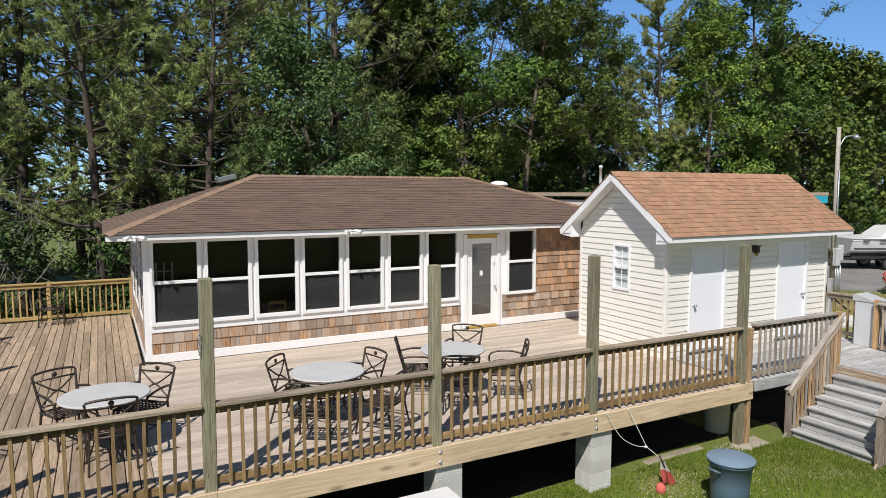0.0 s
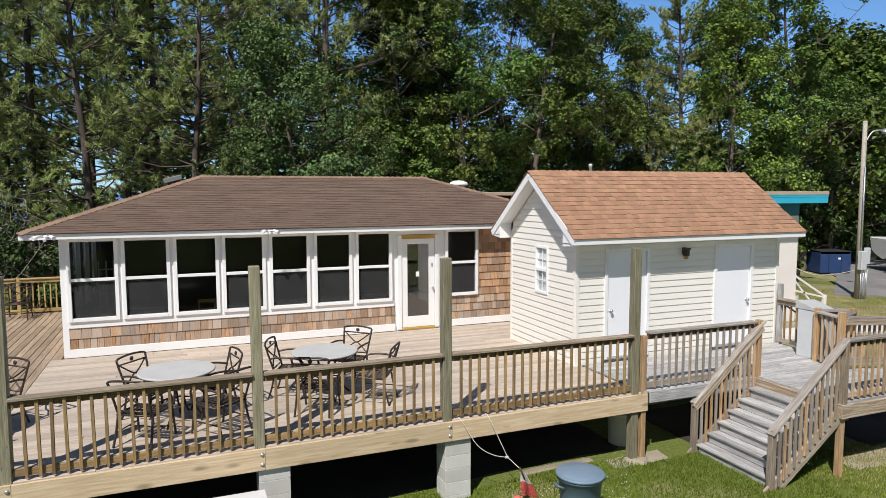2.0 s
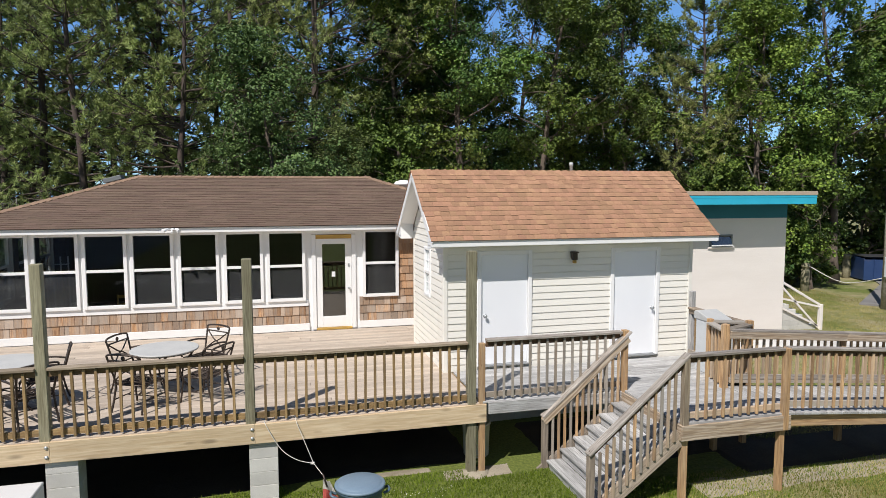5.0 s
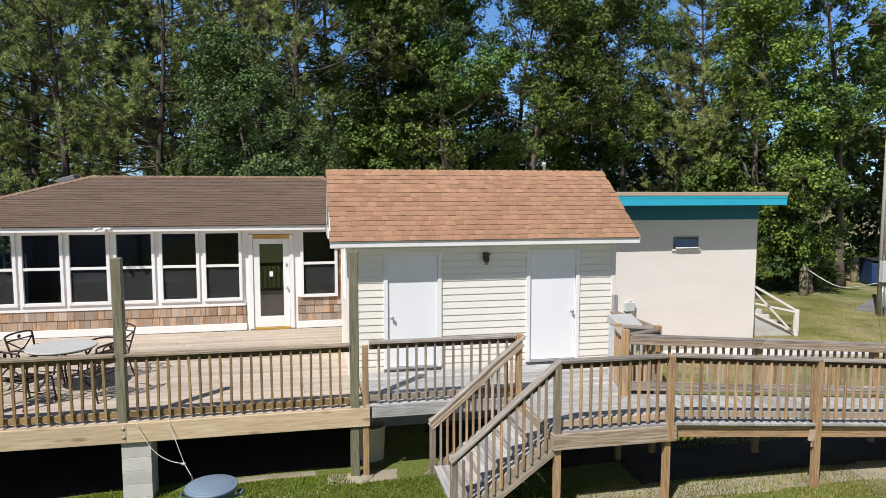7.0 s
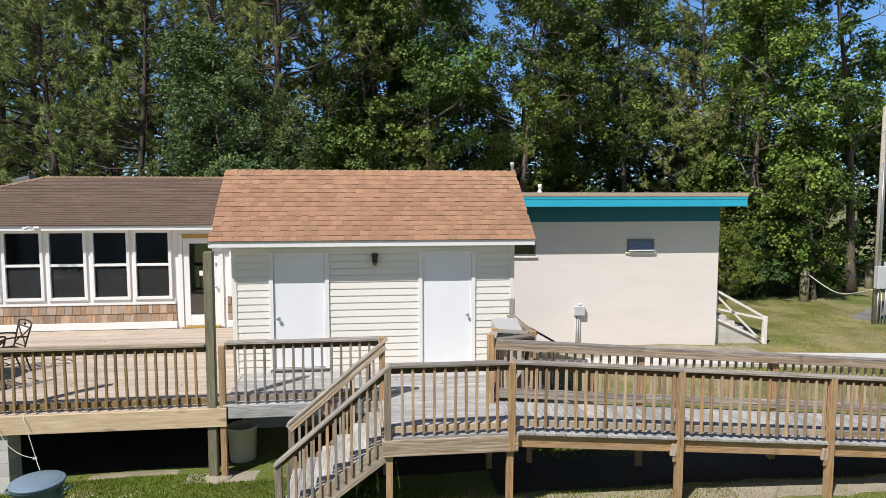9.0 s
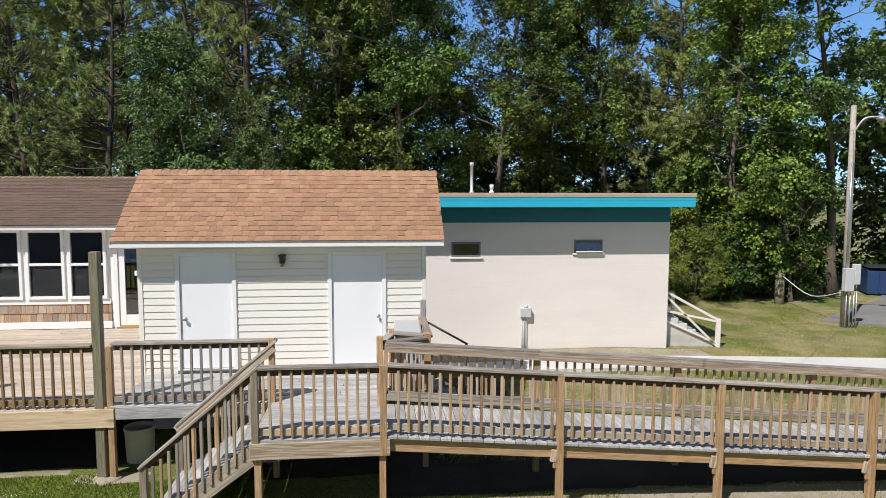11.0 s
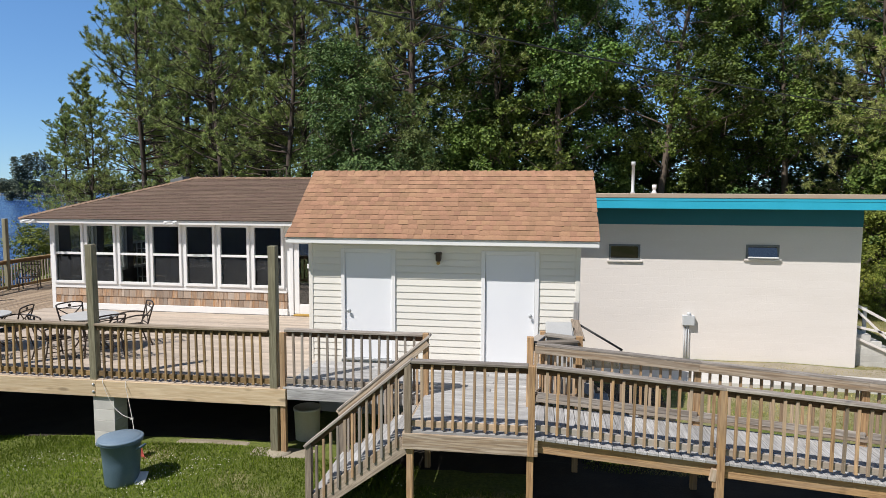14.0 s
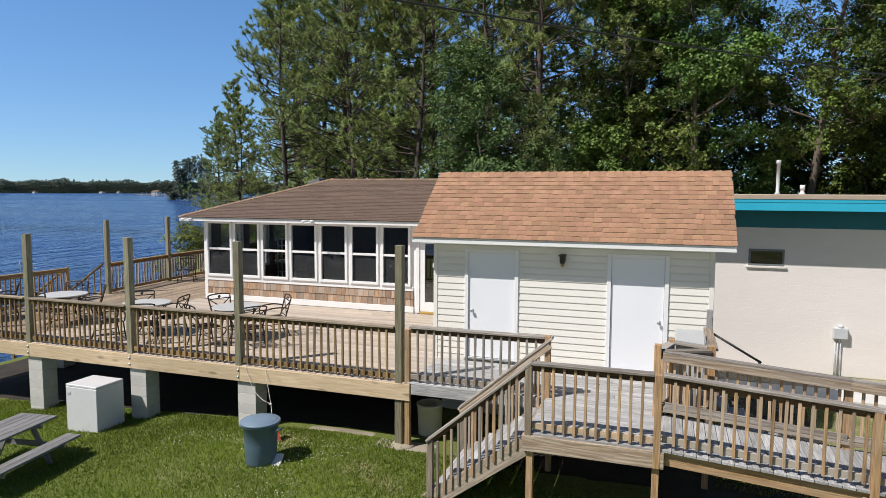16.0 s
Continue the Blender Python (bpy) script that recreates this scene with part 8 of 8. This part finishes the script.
for place, w, r in near:
    put("shingle", shingle_mesh(w, TABS * 1.12, 0.010, M_ROOF_H), hroof, place)
joined_shingles("shingle_field", shingle_rows(hs, L, TABS, lambda v: (v / L * (HALF + 0.04), run - v / L * (HALF + 0.04)), 61, 9, 999, WIDE), TABS, 0.010, M_ROOF_HJ, hroof)
ls = slope_frame((EX0 - 0.045, EY1 + 0.04, E0 + 0.004), (0, -1, 0), (HALF + 0.03, 0, RIDGE_Z - E0))
deep = EY1 - EY0 + 0.08
joined_shingles("shingle_field", shingle_rows(ls, L, TABS, lambda v: (v / L * deep / 2, deep - v / L * deep / 2), 62, widths=WIDE), TABS, 0.010, M_ROOF_HJ, hroof)
rs = slope_frame((EX1 + 0.045, EY0 - 0.04, E0 + 0.004), (0, 1, 0), (-HALF - 0.03, 0, RIDGE_Z - E0))
joined_shingles("shingle_field", shingle_rows(rs, L, TABS, lambda v: (v / L * deep / 2, deep - v / L * deep / 2), 63, widths=WIDE), TABS, 0.010, M_ROOF_HJ, hroof)
cap_run((RXA, RY, RIDGE_Z + 0.028), (RXB, RY, RIDGE_Z + 0.028), M_CAP_H, hroof, 2, fall=0.36)
cap_run((EX0 - 0.03, EY0 - 0.03, E0 + 0.03), (RXA, RY, RIDGE_Z + 0.03), M_CAP_H, hroof, 3, fall=0.3)
cap_run((EX1 + 0.03, EY0 - 0.03, E0 + 0.03), (RXB, RY, RIDGE_Z + 0.03), M_CAP_H, hroof, 4, fall=0.3)


# cedar shingles on the house wall
def cedar(x0, x1, z0, z1, course, seed, holes=(), material=M_CEDAR):
    rng = random.Random(seed)
    rows = max(1, round((z1 - z0) / course))
    h = (z1 - z0) / rows
    for r in range(rows):
        x = x0
        while x < x1 - 0.01:
            w = min(rng.choice((0.09, 0.12, 0.15, 0.18, 0.21)), x1 - x)
            if x1 - x - w < 0.04:
                w = x1 - x
            z = z0 + r * h
            if not any(a < x + w / 2 < b and c < z + h / 2 < d for a, b, c, d in holes):
                key = ("cedar", round(w, 3), round(h, 3), material.name)
                if key not in MESHES:
                    bm = bmesh.new()
                    hh, ww = h * 1.05, w - 0.007
                    v = [bm.verts.new(p) for p in ((0, 0, 0.024), (0, ww, 0.024), (hh, ww, 0.004), (hh, 0, 0.004), (0, 0, -0.012), (0, ww, -0.012), (hh, ww, -0.012), (hh, 0, -0.012))]
                    for f in ((0, 1, 2, 3), (7, 6, 5, 4), (0, 4, 5, 1), (1, 5, 6, 2), (2, 6, 7, 3), (3, 7, 4, 0)):
                        bm.faces.new([v[i] for i in f])
                    bmesh.ops.recalc_face_normals(bm, faces=bm.faces[:])
                    MESHES[key] = mesh_of(bm, material, "cedar_shingle")
                # local x up the wall, y along it, z out of it
                m = Matrix(((0, 1, 0, x), (0, 0, -1, HY0 + 0.008), (1, 0, 0, z + rng.uniform(-0.004, 0.004)), (0, 0, 0, 1)))
                put("shingle", MESHES[key], hwall, m)
            x += w


def cedar_side(y0, y1, z0, z1, course, seed, wall, material):
    """Cedar courses on the wall that faces the water."""
    rng = random.Random(seed)
    rows = max(1, round((z1 - z0) / course))
    h = (z1 - z0) / rows
    for r in range(rows):
        y = y0
        while y < y1 - 0.02:
            w = min(rng.choice((0.12, 0.15, 0.18, 0.21)), y1 - y)
            key = ("cedar_side", round(w, 3), round(h, 3), material.name)
            if key not in MESHES:
                bm = bmesh.new()
                hh, ww = h * 1.05, w - 0.006
                v = [bm.verts.new(p) for p in ((0, 0, 0.022), (0, ww, 0.022), (hh, ww, 0.004), (hh, 0, 0.004), (0, 0, -0.004), (0, ww, -0.004), (hh, ww, -0.004), (hh, 0, -0.004))]
                for f in ((0, 1, 2, 3), (7, 6, 5, 4), (0, 4, 5, 1), (1, 5, 6, 2), (2, 6, 7, 3), (3, 7, 4, 0)):
                    bm.faces.new([v[i] for i in f])
                bmesh.ops.recalc_face_normals(bm, faces=bm.faces[:])
                MESHES[key] = mesh_of(bm, material, "cedar_shingle")
            put("shingle", MESHES[key], wall, Matrix(((0, 0, -1, HX0 - 0.005), (0, 1, 0, y), (1, 0, 0, z0 + r * h), (0, 0, 0, 1))))
            y += w


cedar_side(13.0, 18.6, 1.082, 1.60, 0.208, 81, hwall_w, M_CEDAR_W)
for y0, y1 in ((13.0, 13.42), (14.58, 14.87), (16.03, 16.32), (17.48, 18.6)):
    cedar_side(y0, y1, 1.60, 3.30, 0.19, 82 + int(y0), hwall_w, M_CEDAR_W)
cedar(0.377, 7.119, 1.082, 1.498, 0.208, 71, (), M_CEDAR_W)
cedar(8.31, HX1 - 0.02, 1.082, 1.655, 0.19, 72, (), M_CEDAR_W)
cedar(9.265, HX1 - 0.02, 1.655, EAVE_Z - 0.02, 0.185, 73)
